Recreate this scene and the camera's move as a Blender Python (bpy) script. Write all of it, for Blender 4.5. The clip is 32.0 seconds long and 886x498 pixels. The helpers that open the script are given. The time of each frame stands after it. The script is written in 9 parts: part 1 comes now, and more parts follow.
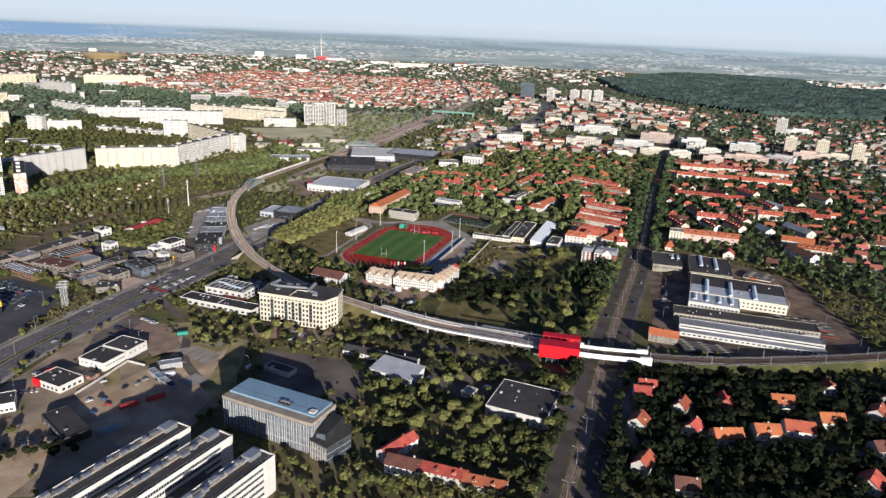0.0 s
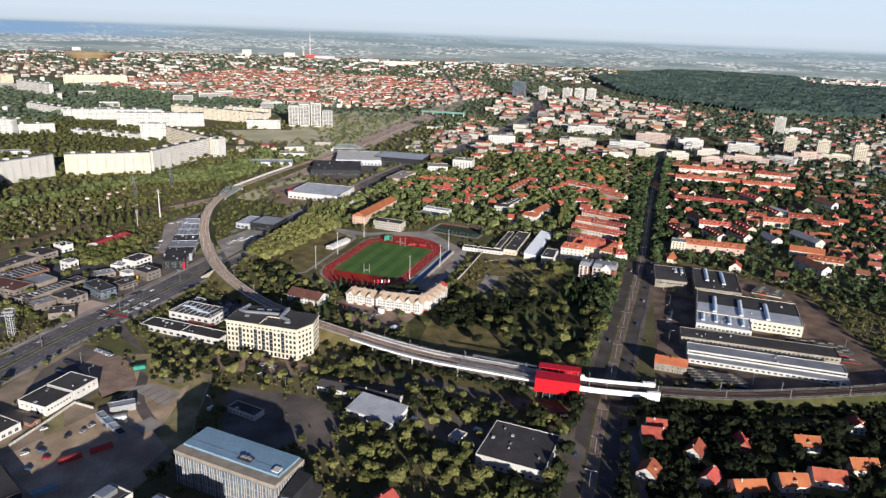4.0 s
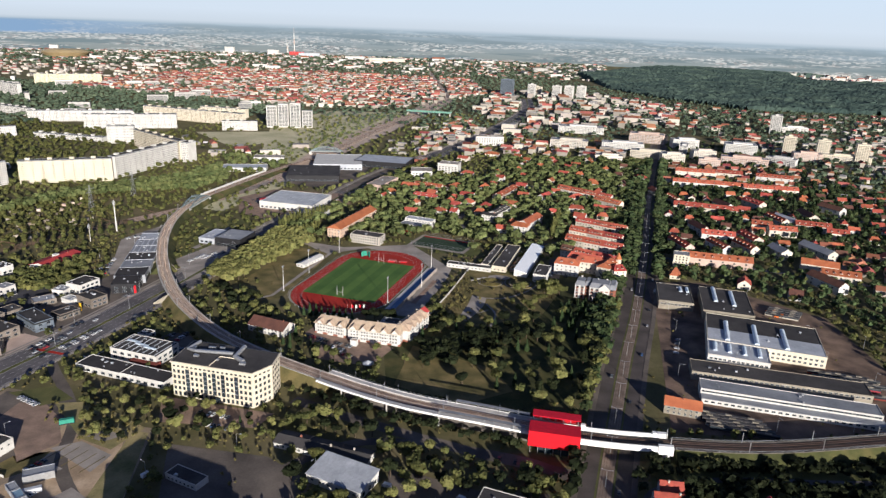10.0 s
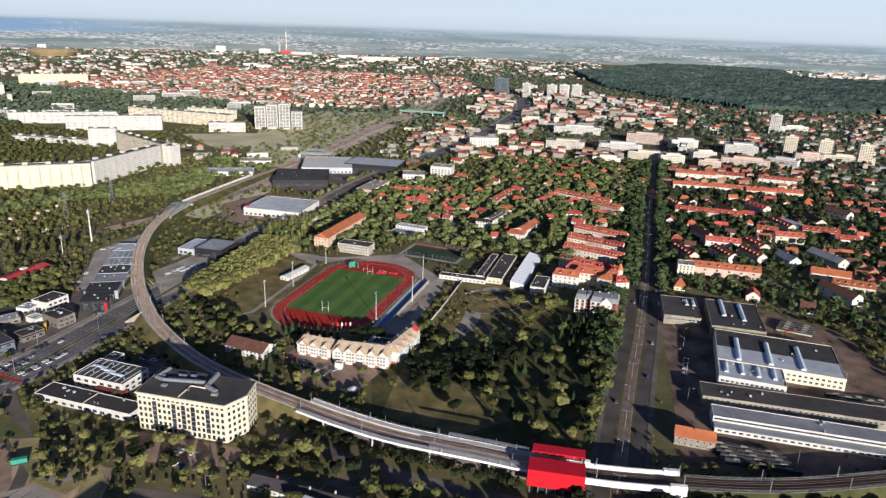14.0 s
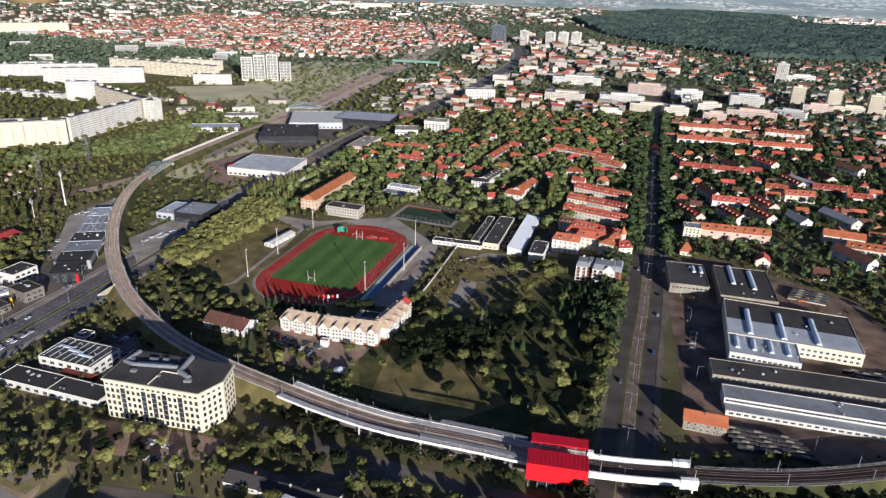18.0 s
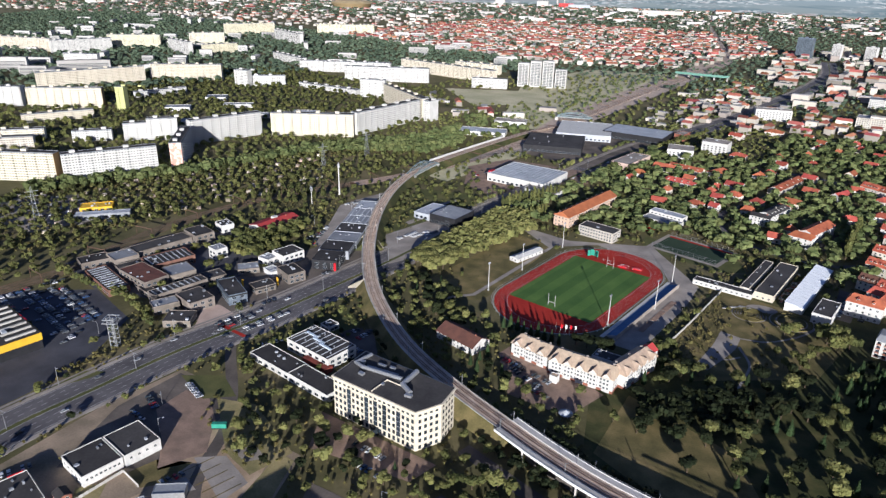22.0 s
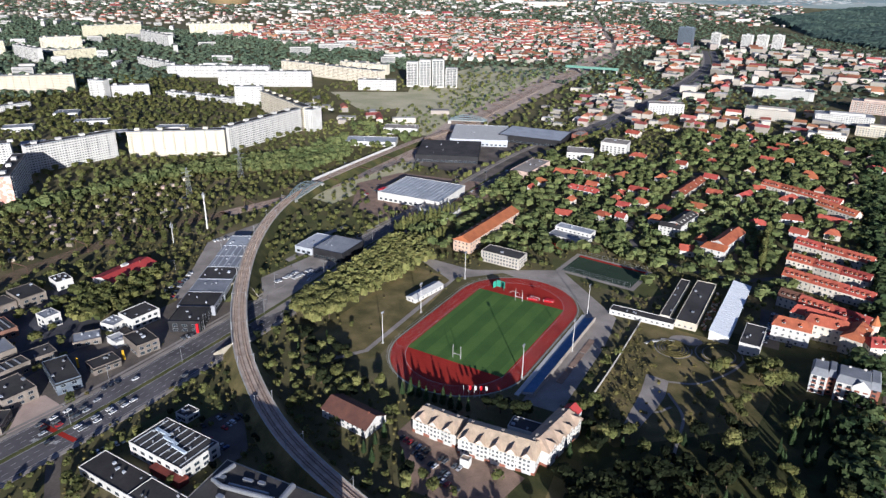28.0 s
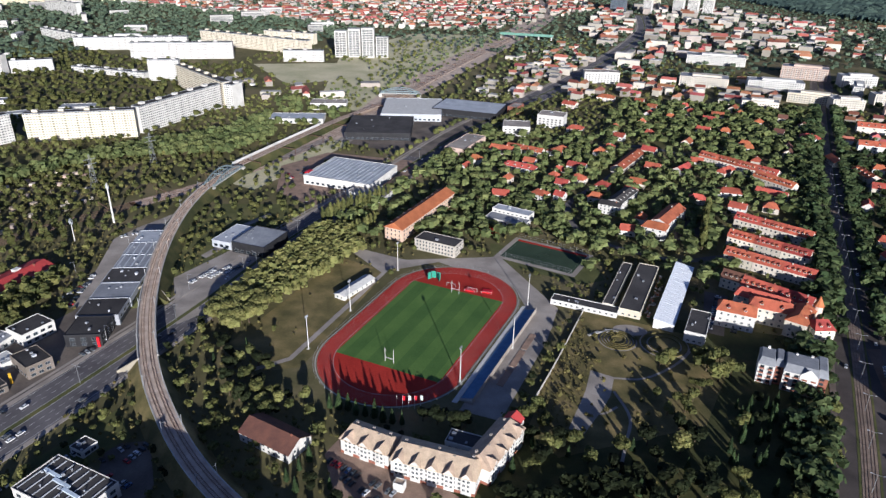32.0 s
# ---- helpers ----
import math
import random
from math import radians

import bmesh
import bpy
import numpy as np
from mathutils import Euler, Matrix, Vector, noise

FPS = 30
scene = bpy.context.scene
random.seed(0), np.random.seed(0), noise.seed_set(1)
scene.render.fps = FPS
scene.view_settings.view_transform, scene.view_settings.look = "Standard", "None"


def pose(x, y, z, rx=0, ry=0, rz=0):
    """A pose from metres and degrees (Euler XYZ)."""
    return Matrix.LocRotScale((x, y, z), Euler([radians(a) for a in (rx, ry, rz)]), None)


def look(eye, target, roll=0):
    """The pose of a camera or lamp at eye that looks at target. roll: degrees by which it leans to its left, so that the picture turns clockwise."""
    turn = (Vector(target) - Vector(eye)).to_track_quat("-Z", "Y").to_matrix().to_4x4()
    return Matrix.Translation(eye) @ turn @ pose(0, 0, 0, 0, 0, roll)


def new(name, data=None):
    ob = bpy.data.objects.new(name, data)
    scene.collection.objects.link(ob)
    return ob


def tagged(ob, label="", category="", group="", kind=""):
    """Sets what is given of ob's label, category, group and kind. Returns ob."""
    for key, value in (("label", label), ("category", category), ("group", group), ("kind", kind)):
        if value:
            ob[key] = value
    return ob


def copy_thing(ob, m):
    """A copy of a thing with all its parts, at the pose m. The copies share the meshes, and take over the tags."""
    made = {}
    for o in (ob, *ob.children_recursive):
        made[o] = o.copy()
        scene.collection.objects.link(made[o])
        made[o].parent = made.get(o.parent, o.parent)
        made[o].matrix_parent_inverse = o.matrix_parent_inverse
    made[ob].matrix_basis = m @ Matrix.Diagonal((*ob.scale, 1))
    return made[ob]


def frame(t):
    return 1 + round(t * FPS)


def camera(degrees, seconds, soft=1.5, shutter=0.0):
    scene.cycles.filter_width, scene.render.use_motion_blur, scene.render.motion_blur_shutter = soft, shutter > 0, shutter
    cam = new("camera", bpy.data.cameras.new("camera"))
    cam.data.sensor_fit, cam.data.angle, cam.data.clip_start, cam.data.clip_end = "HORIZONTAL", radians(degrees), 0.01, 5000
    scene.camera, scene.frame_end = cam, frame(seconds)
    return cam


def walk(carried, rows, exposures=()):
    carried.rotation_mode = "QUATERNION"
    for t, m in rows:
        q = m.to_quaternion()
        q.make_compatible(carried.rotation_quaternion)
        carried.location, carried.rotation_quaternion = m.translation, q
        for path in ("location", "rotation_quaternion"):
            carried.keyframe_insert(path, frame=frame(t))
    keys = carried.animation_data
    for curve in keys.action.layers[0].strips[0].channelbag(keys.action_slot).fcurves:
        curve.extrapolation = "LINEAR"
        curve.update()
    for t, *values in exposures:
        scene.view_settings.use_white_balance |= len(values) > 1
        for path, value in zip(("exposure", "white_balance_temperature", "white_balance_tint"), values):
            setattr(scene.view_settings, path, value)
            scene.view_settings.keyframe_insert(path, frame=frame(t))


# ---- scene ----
cam = camera(65.38, 32.0, soft=1.4)
ROWS = [
    (0.0, 2.55, -137.97, 237.59, 2.292, -17.713, 2.452),
    (0.5, 2.75, -130.91, 238.23, 2.210, -17.768, 2.490),
    (1.0, 2.95, -123.84, 238.75, 2.114, -17.802, 2.464),
    (1.5, 3.21, -116.80, 239.10, 2.019, -17.814, 2.423),
    (2.0, 3.53, -109.84, 239.29, 1.951, -17.831, 2.388),
    (2.5, 3.91, -102.97, 239.35, 1.880, -17.825, 2.348),
    (3.0, 4.31, -96.23, 239.32, 1.804, -17.843, 2.339),
    (3.5, 4.68, -89.57, 239.26, 1.718, -17.888, 2.320),
    (5.5, 6.00, -63.10, 239.17, 1.415, -17.923, 2.194),
    (6.0, 6.54, -56.85, 239.07, 1.325, -17.919, 2.249),
    (6.5, 7.01, -50.78, 238.97, 1.253, -17.959, 2.149),
    (7.0, 7.51, -44.84, 238.70, 1.179, -17.983, 2.157),
    (7.5, 7.99, -38.91, 238.52, 1.106, -17.999, 2.185),
    (8.0, 8.44, -33.13, 238.26, 1.009, -18.011, 2.207),
    (8.5, 8.71, -27.44, 237.93, 0.910, -18.063, 2.181),
    (9.0, 8.84, -21.87, 237.85, 0.827, -18.062, 2.151),
    (9.5, 9.15, -16.94, 238.07, 0.769, -18.078, 2.153),
    (10.0, 9.50, -12.29, 238.22, 0.706, -18.145, 2.133),
    (10.5, 9.75, -7.53, 238.41, 0.649, -18.182, 2.064),
    (11.0, 9.96, -2.70, 238.56, 0.594, -18.169, 2.055),
    (11.5, 10.23, 2.04, 238.53, 0.513, -18.202, 2.062),
    (12.0, 10.41, 6.96, 238.44, 0.459, -18.244, 2.071),
    (12.5, 10.58, 12.02, 238.43, 0.421, -18.235, 2.078),
    (13.0, 10.83, 16.89, 238.40, 0.345, -18.258, 2.063),
    (13.5, 11.08, 21.87, 238.24, 0.304, -18.297, 2.044),
    (14.0, 11.37, 26.86, 238.20, 0.265, -18.271, 2.004),
    (14.5, 11.69, 31.72, 238.25, 0.214, -18.311, 1.984),
    (16.5, 12.73, 50.78, 238.52, -0.001, -20.086, 1.963),
    (17.0, 13.03, 55.42, 238.66, -0.040, -22.270, 1.889),
    (17.5, 13.45, 60.28, 238.51, -0.125, -22.312, 1.897),
    (18.0, 13.83, 65.07, 238.47, -0.170, -22.365, 1.870),
    (18.5, 14.08, 69.72, 238.64, -0.211, -22.398, 1.925),
    (19.0, 14.28, 74.17, 238.84, -0.251, -22.459, 2.053),
    (19.5, 14.53, 78.48, 238.74, -0.286, -22.465, 1.893),
    (20.0, 14.61, 82.74, 238.47, -0.283, -22.464, 1.842),
    (20.5, 14.23, 87.11, 238.13, -0.028, -22.459, 1.836),
    (21.0, 13.49, 91.93, 237.79, 3.391, -22.507, 1.658),
    (21.5, 12.36, 97.49, 237.64, 14.232, -22.491, 1.330),
    (22.0, 10.95, 103.85, 237.68, 22.296, -22.454, 1.319),
    (22.5, 8.96, 110.47, 237.85, 23.554, -22.469, 1.260),
    (23.0, 6.51, 117.15, 238.09, 23.141, -22.514, 1.137),
    (23.5, 4.01, 123.84, 238.27, 22.474, -22.545, 1.117),
    (24.0, 1.76, 130.82, 238.43, 21.584, -22.625, 1.022),
    (24.5, 0.06, 137.87, 238.74, 20.549, -22.601, 1.018),
    (26.5, -5.31, 166.00, 239.43, 17.954, -22.684, 1.019),
    (27.0, -6.26, 173.34, 239.85, 16.663, -22.749, 1.003),
    (27.5, -6.90, 180.84, 240.42, 14.998, -22.845, 0.940),
    (28.0, -7.53, 188.17, 241.05, 13.659, -22.883, 0.789),
    (28.5, -7.78, 194.98, 241.49, 12.060, -22.969, 0.909),
    (29.0, -7.93, 201.36, 241.79, 10.678, -23.032, 0.992),
    (29.5, -8.28, 207.19, 241.97, 10.125, -23.045, 0.997),
    (30.0, -8.46, 212.57, 242.04, 9.563, -23.096, 0.976),
    (30.5, -8.70, 217.64, 242.39, 9.056, -23.184, 1.045),
    (31.0, -8.85, 222.15, 242.56, 8.775, -23.258, 1.115),
    (31.5, -8.80, 225.87, 242.37, 8.466, -23.205, 1.083),
    (32.0, -8.51, 229.01, 241.81, 8.322, -25.481, 1.005),]
walk(cam, [(t, pose(x, y, z, 0, 0, yaw) @ pose(0, 0, 0, 90 + pitch) @ pose(0, 0, 0, 0, 0, roll)) for t, x, y, z, yaw, pitch, roll in ROWS], exposures=[(0.0, 0.67, 6150, 10), (14.5, 0.65, 6180, 10), (18.0, 0.66, 5980, 10), (21.0, 0.71, 5740, 10), (24.0, 0.73, 5620, 10), (32.0, 0.75, 5680, 10)])

SUN_AZ, SUN_EL = radians(-67.5), radians(13.0)
world = bpy.data.worlds.new("sky")
scene.world = world
world.use_nodes = True
wn = world.node_tree.nodes
sky = wn.new("ShaderNodeTexSky")
sky.sky_type, sky.sun_disc = "NISHITA", False
sky.sun_elevation, sky.sun_rotation = SUN_EL, radians(157.5)
sky.air_density, sky.dust_density, sky.ozone_density = 1.0, 0.5, 2.0
wn["Background"].inputs["Strength"].default_value = 0.04
tint = wn.new("ShaderNodeMix")
tint.data_type, tint.blend_type = "RGBA", "MULTIPLY"
tint.inputs["Factor"].default_value = 1.0
for socket in tint.inputs:
    if socket.type == "RGBA" and socket.name == "B":
        socket.default_value = (0.96, 0.93, 1.28, 1.0)
world.node_tree.links.new(sky.outputs[0], [q for q in tint.inputs if q.type == "RGBA" and q.name == "A"][0])
world.node_tree.links.new([q for q in tint.outputs if q.type == "RGBA"][0], wn["Background"].inputs["Color"])
sun_data = bpy.data.lights.new("sun", "SUN")
sun_data.energy, sun_data.angle, sun_data.color = 5.0, radians(0.55), (1.0, 0.91, 0.80)
sun = new("sun", sun_data)
sun.matrix_world = look((math.cos(SUN_AZ) * 900, math.sin(SUN_AZ) * 900, 900 * math.tan(SUN_EL)), (0, 0, 0))

# ---------------------------------------------------------------- materials


def material(name, c1, c2=None, scale=0.3, rough=0.9, metal=0.0, bump=0.0, fine=4.0, c3=None, rnd=0.0, island=0.0, spec=0.16, depth=0.35):
    """Two colours mixed by a broad and a fine noise, with a random shift from piece to piece."""
    m = bpy.data.materials.new(name)
    m.use_nodes = True
    nt = m.node_tree
    n, link = nt.nodes, nt.links.new
    b = n["Principled BSDF"]
    b.inputs["Roughness"].default_value, b.inputs["Metallic"].default_value = rough, metal
    b.inputs["Specular IOR Level"].default_value = spec
    c2 = c2 or tuple(v * 0.75 for v in c1)
    geo = n.new("ShaderNodeNewGeometry")
    big = n.new("ShaderNodeTexNoise")
    big.inputs["Scale"].default_value, big.inputs["Detail"].default_value = scale, 5
    link(geo.outputs["Position"], big.inputs["Vector"])
    ramp = n.new("ShaderNodeValToRGB")
    ramp.color_ramp.elements[0].position, ramp.color_ramp.elements[1].position = 0.5 - depth / 2, 0.5 + depth / 2
    ramp.color_ramp.elements[0].color, ramp.color_ramp.elements[1].color = (*c2, 1), (*c1, 1)
    if c3:
        e = ramp.color_ramp.elements.new(0.5)
        e.color = (*c3, 1)
    link(big.outputs["Fac"], ramp.inputs["Fac"])
    small = n.new("ShaderNodeTexNoise")
    small.inputs["Scale"].default_value, small.inputs["Detail"].default_value = fine, 3
    link(geo.outputs["Position"], small.inputs["Vector"])
    hsv = n.new("ShaderNodeHueSaturation")
    link(ramp.outputs["Color"], hsv.inputs["Color"])
    rng = n.new("ShaderNodeMapRange")
    rng.inputs["To Min"].default_value, rng.inputs["To Max"].default_value = 0.75, 1.25
    link(small.outputs["Fac"], rng.inputs["Value"])
    last = rng.outputs["Result"]
    for amount, socket in ((rnd, "obj"), (island, "isl")):
        if amount:
            src = n.new("ShaderNodeObjectInfo").outputs["Random"] if socket == "obj" else geo.outputs["Random Per Island"]
            r2 = n.new("ShaderNodeMapRange")
            r2.inputs["To Min"].default_value, r2.inputs["To Max"].default_value = 1 - amount, 1 + amount
            link(src, r2.inputs["Value"])
            mul = n.new("ShaderNodeMath")
            mul.operation = "MULTIPLY"
            link(last, mul.inputs[0])
            link(r2.outputs["Result"], mul.inputs[1])
            last = mul.outputs[0]
            r3 = n.new("ShaderNodeMapRange")
            r3.inputs["To Min"].default_value, r3.inputs["To Max"].default_value = 0.5 - amount * 0.05, 0.5 + amount * 0.05
            wob = n.new("ShaderNodeMath")
            wob.operation = "FRACT"
            m7 = n.new("ShaderNodeMath")
            m7.operation, m7.inputs[1].default_value = "MULTIPLY", 7.31
            link(src, m7.inputs[0])
            link(m7.outputs[0], wob.inputs[0])
            link(wob.outputs[0], r3.inputs["Value"])
            link(r3.outputs["Result"], hsv.inputs["Hue"])
    link(last, hsv.inputs["Value"])
    link(hsv.outputs["Color"], b.inputs["Base Color"])
    if bump:
        bp = n.new("ShaderNodeBump")
        bp.inputs["Strength"].default_value, bp.inputs["Distance"].default_value = bump, 0.3
        link(small.outputs["Fac"], bp.inputs["Height"])
        link(bp.outputs["Normal"], b.inputs["Normal"])
    return m


GRASS = material("grass", (0.15, 0.14, 0.055), (0.07, 0.078, 0.03), 0.05, 0.95, bump=0.5, fine=1.2, c3=(0.10, 0.105, 0.04))
TURF = material("turf", (0.105, 0.185, 0.045), (0.075, 0.145, 0.035), 0.05, 0.9, fine=0.9)
TURF2 = material("turf_dark_band", (0.08, 0.15, 0.037), (0.058, 0.12, 0.03), 0.05, 0.9, fine=0.9)
TOWNLAND = material("town_ground", (0.19, 0.155, 0.085), (0.08, 0.076, 0.033), 0.02, 0.95, fine=0.35, c3=(0.125, 0.112, 0.052))
DIRT = material("dirt", (0.56, 0.42, 0.29), (0.30, 0.22, 0.145), 0.05, 0.95, bump=0.4, fine=0.7, c3=(0.41, 0.30, 0.195))
DRYGRASS = material("dry_grass", (0.38, 0.31, 0.155), (0.15, 0.145, 0.06), 0.06, 0.95, bump=0.5, fine=0.8)
ASPHALT = material("asphalt", (0.165, 0.152, 0.155), (0.095, 0.088, 0.09), 0.05, 0.85, fine=1.5)
YARD = material("yard_asphalt", (0.185, 0.155, 0.13), (0.085, 0.073, 0.065), 0.045, 0.9, fine=0.8)
# brownish asphalt copy, darkened to carry the tree shade on the tram street
SHADEROAD = material("shaded_tram_asphalt", (0.115, 0.097, 0.088), (0.060, 0.051, 0.047), 0.05, 0.85, fine=1.5)
PAVING = material("paving", (0.40, 0.355, 0.31), (0.25, 0.222, 0.195), 0.06, 0.9, fine=1.2)
DARKBALLAST = material("dark_ballast", (0.085, 0.08, 0.078), (0.05, 0.047, 0.045), 0.12, 0.95, bump=0.5, fine=1.6)
WEEDBALLAST = material("weedy_ballast", (0.20, 0.155, 0.10), (0.09, 0.085, 0.045), 0.1, 0.95, bump=0.5, fine=1.2)
BALLAST = material("ballast", (0.62, 0.50, 0.40), (0.42, 0.325, 0.255), 0.15, 0.95, bump=0.5, fine=1.6)
RUST = material("rusty_rail", (0.20, 0.12, 0.085), (0.13, 0.08, 0.055), 1.0, 0.5, 0.4)
CONCRETE = material("concrete", (0.50, 0.48, 0.44), (0.36, 0.34, 0.31), 0.12, 0.85, fine=1.0, rnd=0.08)
TRACKRED = material("running_track", (0.42, 0.040, 0.028), (0.33, 0.030, 0.022), 0.05, 0.9, fine=0.8, spec=0.08)
LINE = material("white_line", (0.62, 0.61, 0.58), (0.50, 0.49, 0.46), 0.5)
WHITE = material("white_render", (0.60, 0.585, 0.55), (0.50, 0.485, 0.45), 0.1, 0.85, fine=0.7, rnd=0.06)
CREAM = material("cream_render", (0.66, 0.60, 0.47), (0.56, 0.50, 0.39), 0.1, 0.85, fine=0.7, rnd=0.08)
PLASTER = material("plaster_mix", (0.62, 0.56, 0.47), (0.45, 0.41, 0.345), 0.08, 0.9, fine=0.6, rnd=0.22)
PINKISH = material("pink_plaster", (0.6, 0.46, 0.38), (0.48, 0.36, 0.3), 0.1, 0.9, rnd=0.1)
BRICKWALL = material("brick_wall", (0.30, 0.12, 0.08), (0.20, 0.08, 0.055), 0.3, 0.9, fine=3)
REDTILE = material("red_roof_tile", (0.43, 0.112, 0.066), (0.27, 0.072, 0.047), 0.18, 0.85, bump=0.3, fine=2.2, rnd=0.28)
ORANGETILE = material("orange_roof_tile", (0.45, 0.15, 0.068), (0.33, 0.105, 0.05), 0.15, 0.85, bump=0.3, fine=2.0, rnd=0.12)
BROWNTILE = material("brown_roof_tile", (0.15, 0.07, 0.05), (0.10, 0.05, 0.04), 0.2, 0.85, bump=0.3, fine=2.0, rnd=0.15)
BEIGETILE = material("beige_roof_tile", (0.52, 0.40, 0.29), (0.38, 0.29, 0.215), 0.25, 0.85, bump=0.3, fine=2.0, rnd=0.1)
BITUMEN = material("bitumen_roof", (0.075, 0.07, 0.068), (0.045, 0.042, 0.042), 0.06, 0.9, fine=0.7, rnd=0.2)
GREYROOF = material("grey_roof", (0.30, 0.31, 0.33), (0.21, 0.22, 0.24), 0.07, 0.7, fine=0.6, rnd=0.15)
PALEROOF = material("pale_metal_roof", (0.46, 0.48, 0.51), (0.34, 0.36, 0.39), 0.08, 0.5, fine=0.5, rnd=0.08)
BLUEROOF = material("blue_roof", (0.22, 0.33, 0.43), (0.17, 0.27, 0.36), 0.06, 0.45, fine=0.5)
GLASS = material("window_glass", (0.035, 0.045, 0.055), (0.02, 0.027, 0.035), 0.6, 0.12, spec=0.6, rnd=0.4)
REDPAINT = material("red_cladding", (0.62, 0.015, 0.025), (0.55, 0.012, 0.02), 0.3, 0.45)
REDROOF2 = material("red_sheet_roof", (0.47, 0.065, 0.06), (0.38, 0.052, 0.05), 0.1, 0.7)
BLACK = material("black_cladding", (0.03, 0.03, 0.033), (0.02, 0.02, 0.022), 0.2, 0.5)
METAL = material("galvanised_metal", (0.52, 0.53, 0.54), (0.42, 0.43, 0.44), 0.6, 0.4, 0.7)
YELLOW = material("yellow_cladding", (0.70, 0.42, 0.03), (0.60, 0.35, 0.03), 0.2, 0.6)
BARK = material("bark", (0.11, 0.08, 0.055), (0.06, 0.045, 0.03), 1.0, 0.95)
LEAF = material("leaves", (0.172, 0.172, 0.056), (0.074, 0.087, 0.031), 0.07, 0.8, fine=1.0, rnd=0.25, island=0.35, spec=0.15)
LEAFDRY = material("drying_leaves", (0.25, 0.245, 0.085), (0.16, 0.165, 0.057), 0.08, 0.8, fine=1.0, rnd=0.2, island=0.3, spec=0.15)
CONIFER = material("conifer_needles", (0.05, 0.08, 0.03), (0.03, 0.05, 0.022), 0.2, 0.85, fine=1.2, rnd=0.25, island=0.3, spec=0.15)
# green leaf copy with the shade of the right-hand streets in its colour
HALFSHADELEAF = material("half_shaded_leaves", (0.105, 0.138, 0.055), (0.040, 0.064, 0.028), 0.05, 0.8, fine=0.9, rnd=0.25, island=0.4, spec=0.15)
# paler leaf copy: hazy sunlight on mid-distance trees is put into the colour
LITLEAF = material("hazy_lit_leaves", (0.198, 0.225, 0.085), (0.108, 0.138, 0.052), 0.06, 0.8, fine=1.0, rnd=0.2, island=0.3, spec=0.15)
# far tree colour, paler and bluer to hold the distance haze
HAZEWOODS = material("hazed_woodland", (0.155, 0.20, 0.125), (0.078, 0.112, 0.078), 0.014, 0.9, fine=0.12, island=0.3, spec=0.1)
BRUSH = material("scrub", (0.215, 0.18, 0.07), (0.105, 0.10, 0.038), 0.08, 0.9, fine=1.0, island=0.3, spec=0.1)


def translucent(m, amount):
    """Lets light through a leaf: mixes in a translucent share of the same colour."""
    nt = m.node_tree
    b, out = nt.nodes["Principled BSDF"], nt.nodes["Material Output"]
    tr, mix = nt.nodes.new("ShaderNodeBsdfTranslucent"), nt.nodes.new("ShaderNodeMixShader")
    mix.inputs[0].default_value = amount
    nt.links.new(b.inputs["Base Color"].links[0].from_socket, tr.inputs["Color"])
    nt.links.new(b.outputs[0], mix.inputs[1])
    nt.links.new(tr.outputs[0], mix.inputs[2])
    nt.links.new(mix.outputs[0], out.inputs["Surface"])


# much darker leaf copy: dark foliage with its low-sun shade in the colour
SHADELEAF = material("shade_dark_leaves", (0.032, 0.040, 0.016), (0.012, 0.0175, 0.008), 0.07, 0.8, fine=1.0, rnd=0.25, island=0.35, spec=0.15)
TIES = material("sleeper_concrete", (0.40, 0.31, 0.25), (0.30, 0.23, 0.18), 0.3, 0.9, fine=1.5)
for leafy in (LEAF, HALFSHADELEAF, LITLEAF, LEAFDRY, CONIFER, HAZEWOODS, BRUSH, SHADELEAF):
    translucent(leafy, 0.3)
# ---------------------------------------------------------------- mesh tools


def mesh_of(name, verts, faces, mats):
    me = bpy.data.meshes.new(name)
    me.from_pydata([tuple(v) for v in verts], [], faces)
    for m in mats if isinstance(mats, (list, tuple)) else [mats]:
        me.materials.append(m)
    me.update()
    return me


def soup(name, verts, polys, mat):
    """A mesh from arrays: verts (n, 3) and polys (k, 3 or 4)."""
    me = bpy.data.meshes.new(name)
    polys = np.asarray(polys, np.int32)
    k, c = polys.shape
    me.vertices.add(len(verts))
    me.vertices.foreach_set("co", np.asarray(verts, np.float32).ravel())
    me.loops.add(k * c)
    me.loops.foreach_set("vertex_index", polys.ravel())
    me.polygons.add(k)
    me.polygons.foreach_set("loop_start", np.arange(0, k * c, c, dtype=np.int32))
    me.polygons.foreach_set("use_smooth", np.zeros(k, bool))
    me.materials.append(mat)
    me.update(calc_edges=True)
    return me


def part(name, me, parent=None, m=None, label="", mat=None):
    """One mesh object under a thing or a part."""
    ob = new(name, me)
    if parent:
        ob.parent = parent
    if m is not None:
        ob.matrix_basis = m
    if label:
        ob["label"] = label
    return ob


def thing(name, label, category, m=None, group="", kind="", data=None):
    ob = new(name, data)
    if m is not None:
        ob.matrix_basis = m
    return tagged(ob, label, category, group, kind)


BOXF = [(0, 3, 2, 1), (4, 5, 6, 7), (0, 1, 5, 4), (1, 2, 6, 5), (2, 3, 7, 6), (3, 0, 4, 7)]


def boxv(x0, y0, z0, x1, y1, z1):
    return [(x0, y0, z0), (x1, y0, z0), (x1, y1, z0), (x0, y1, z0), (x0, y0, z1), (x1, y0, z1), (x1, y1, z1), (x0, y1, z1)]


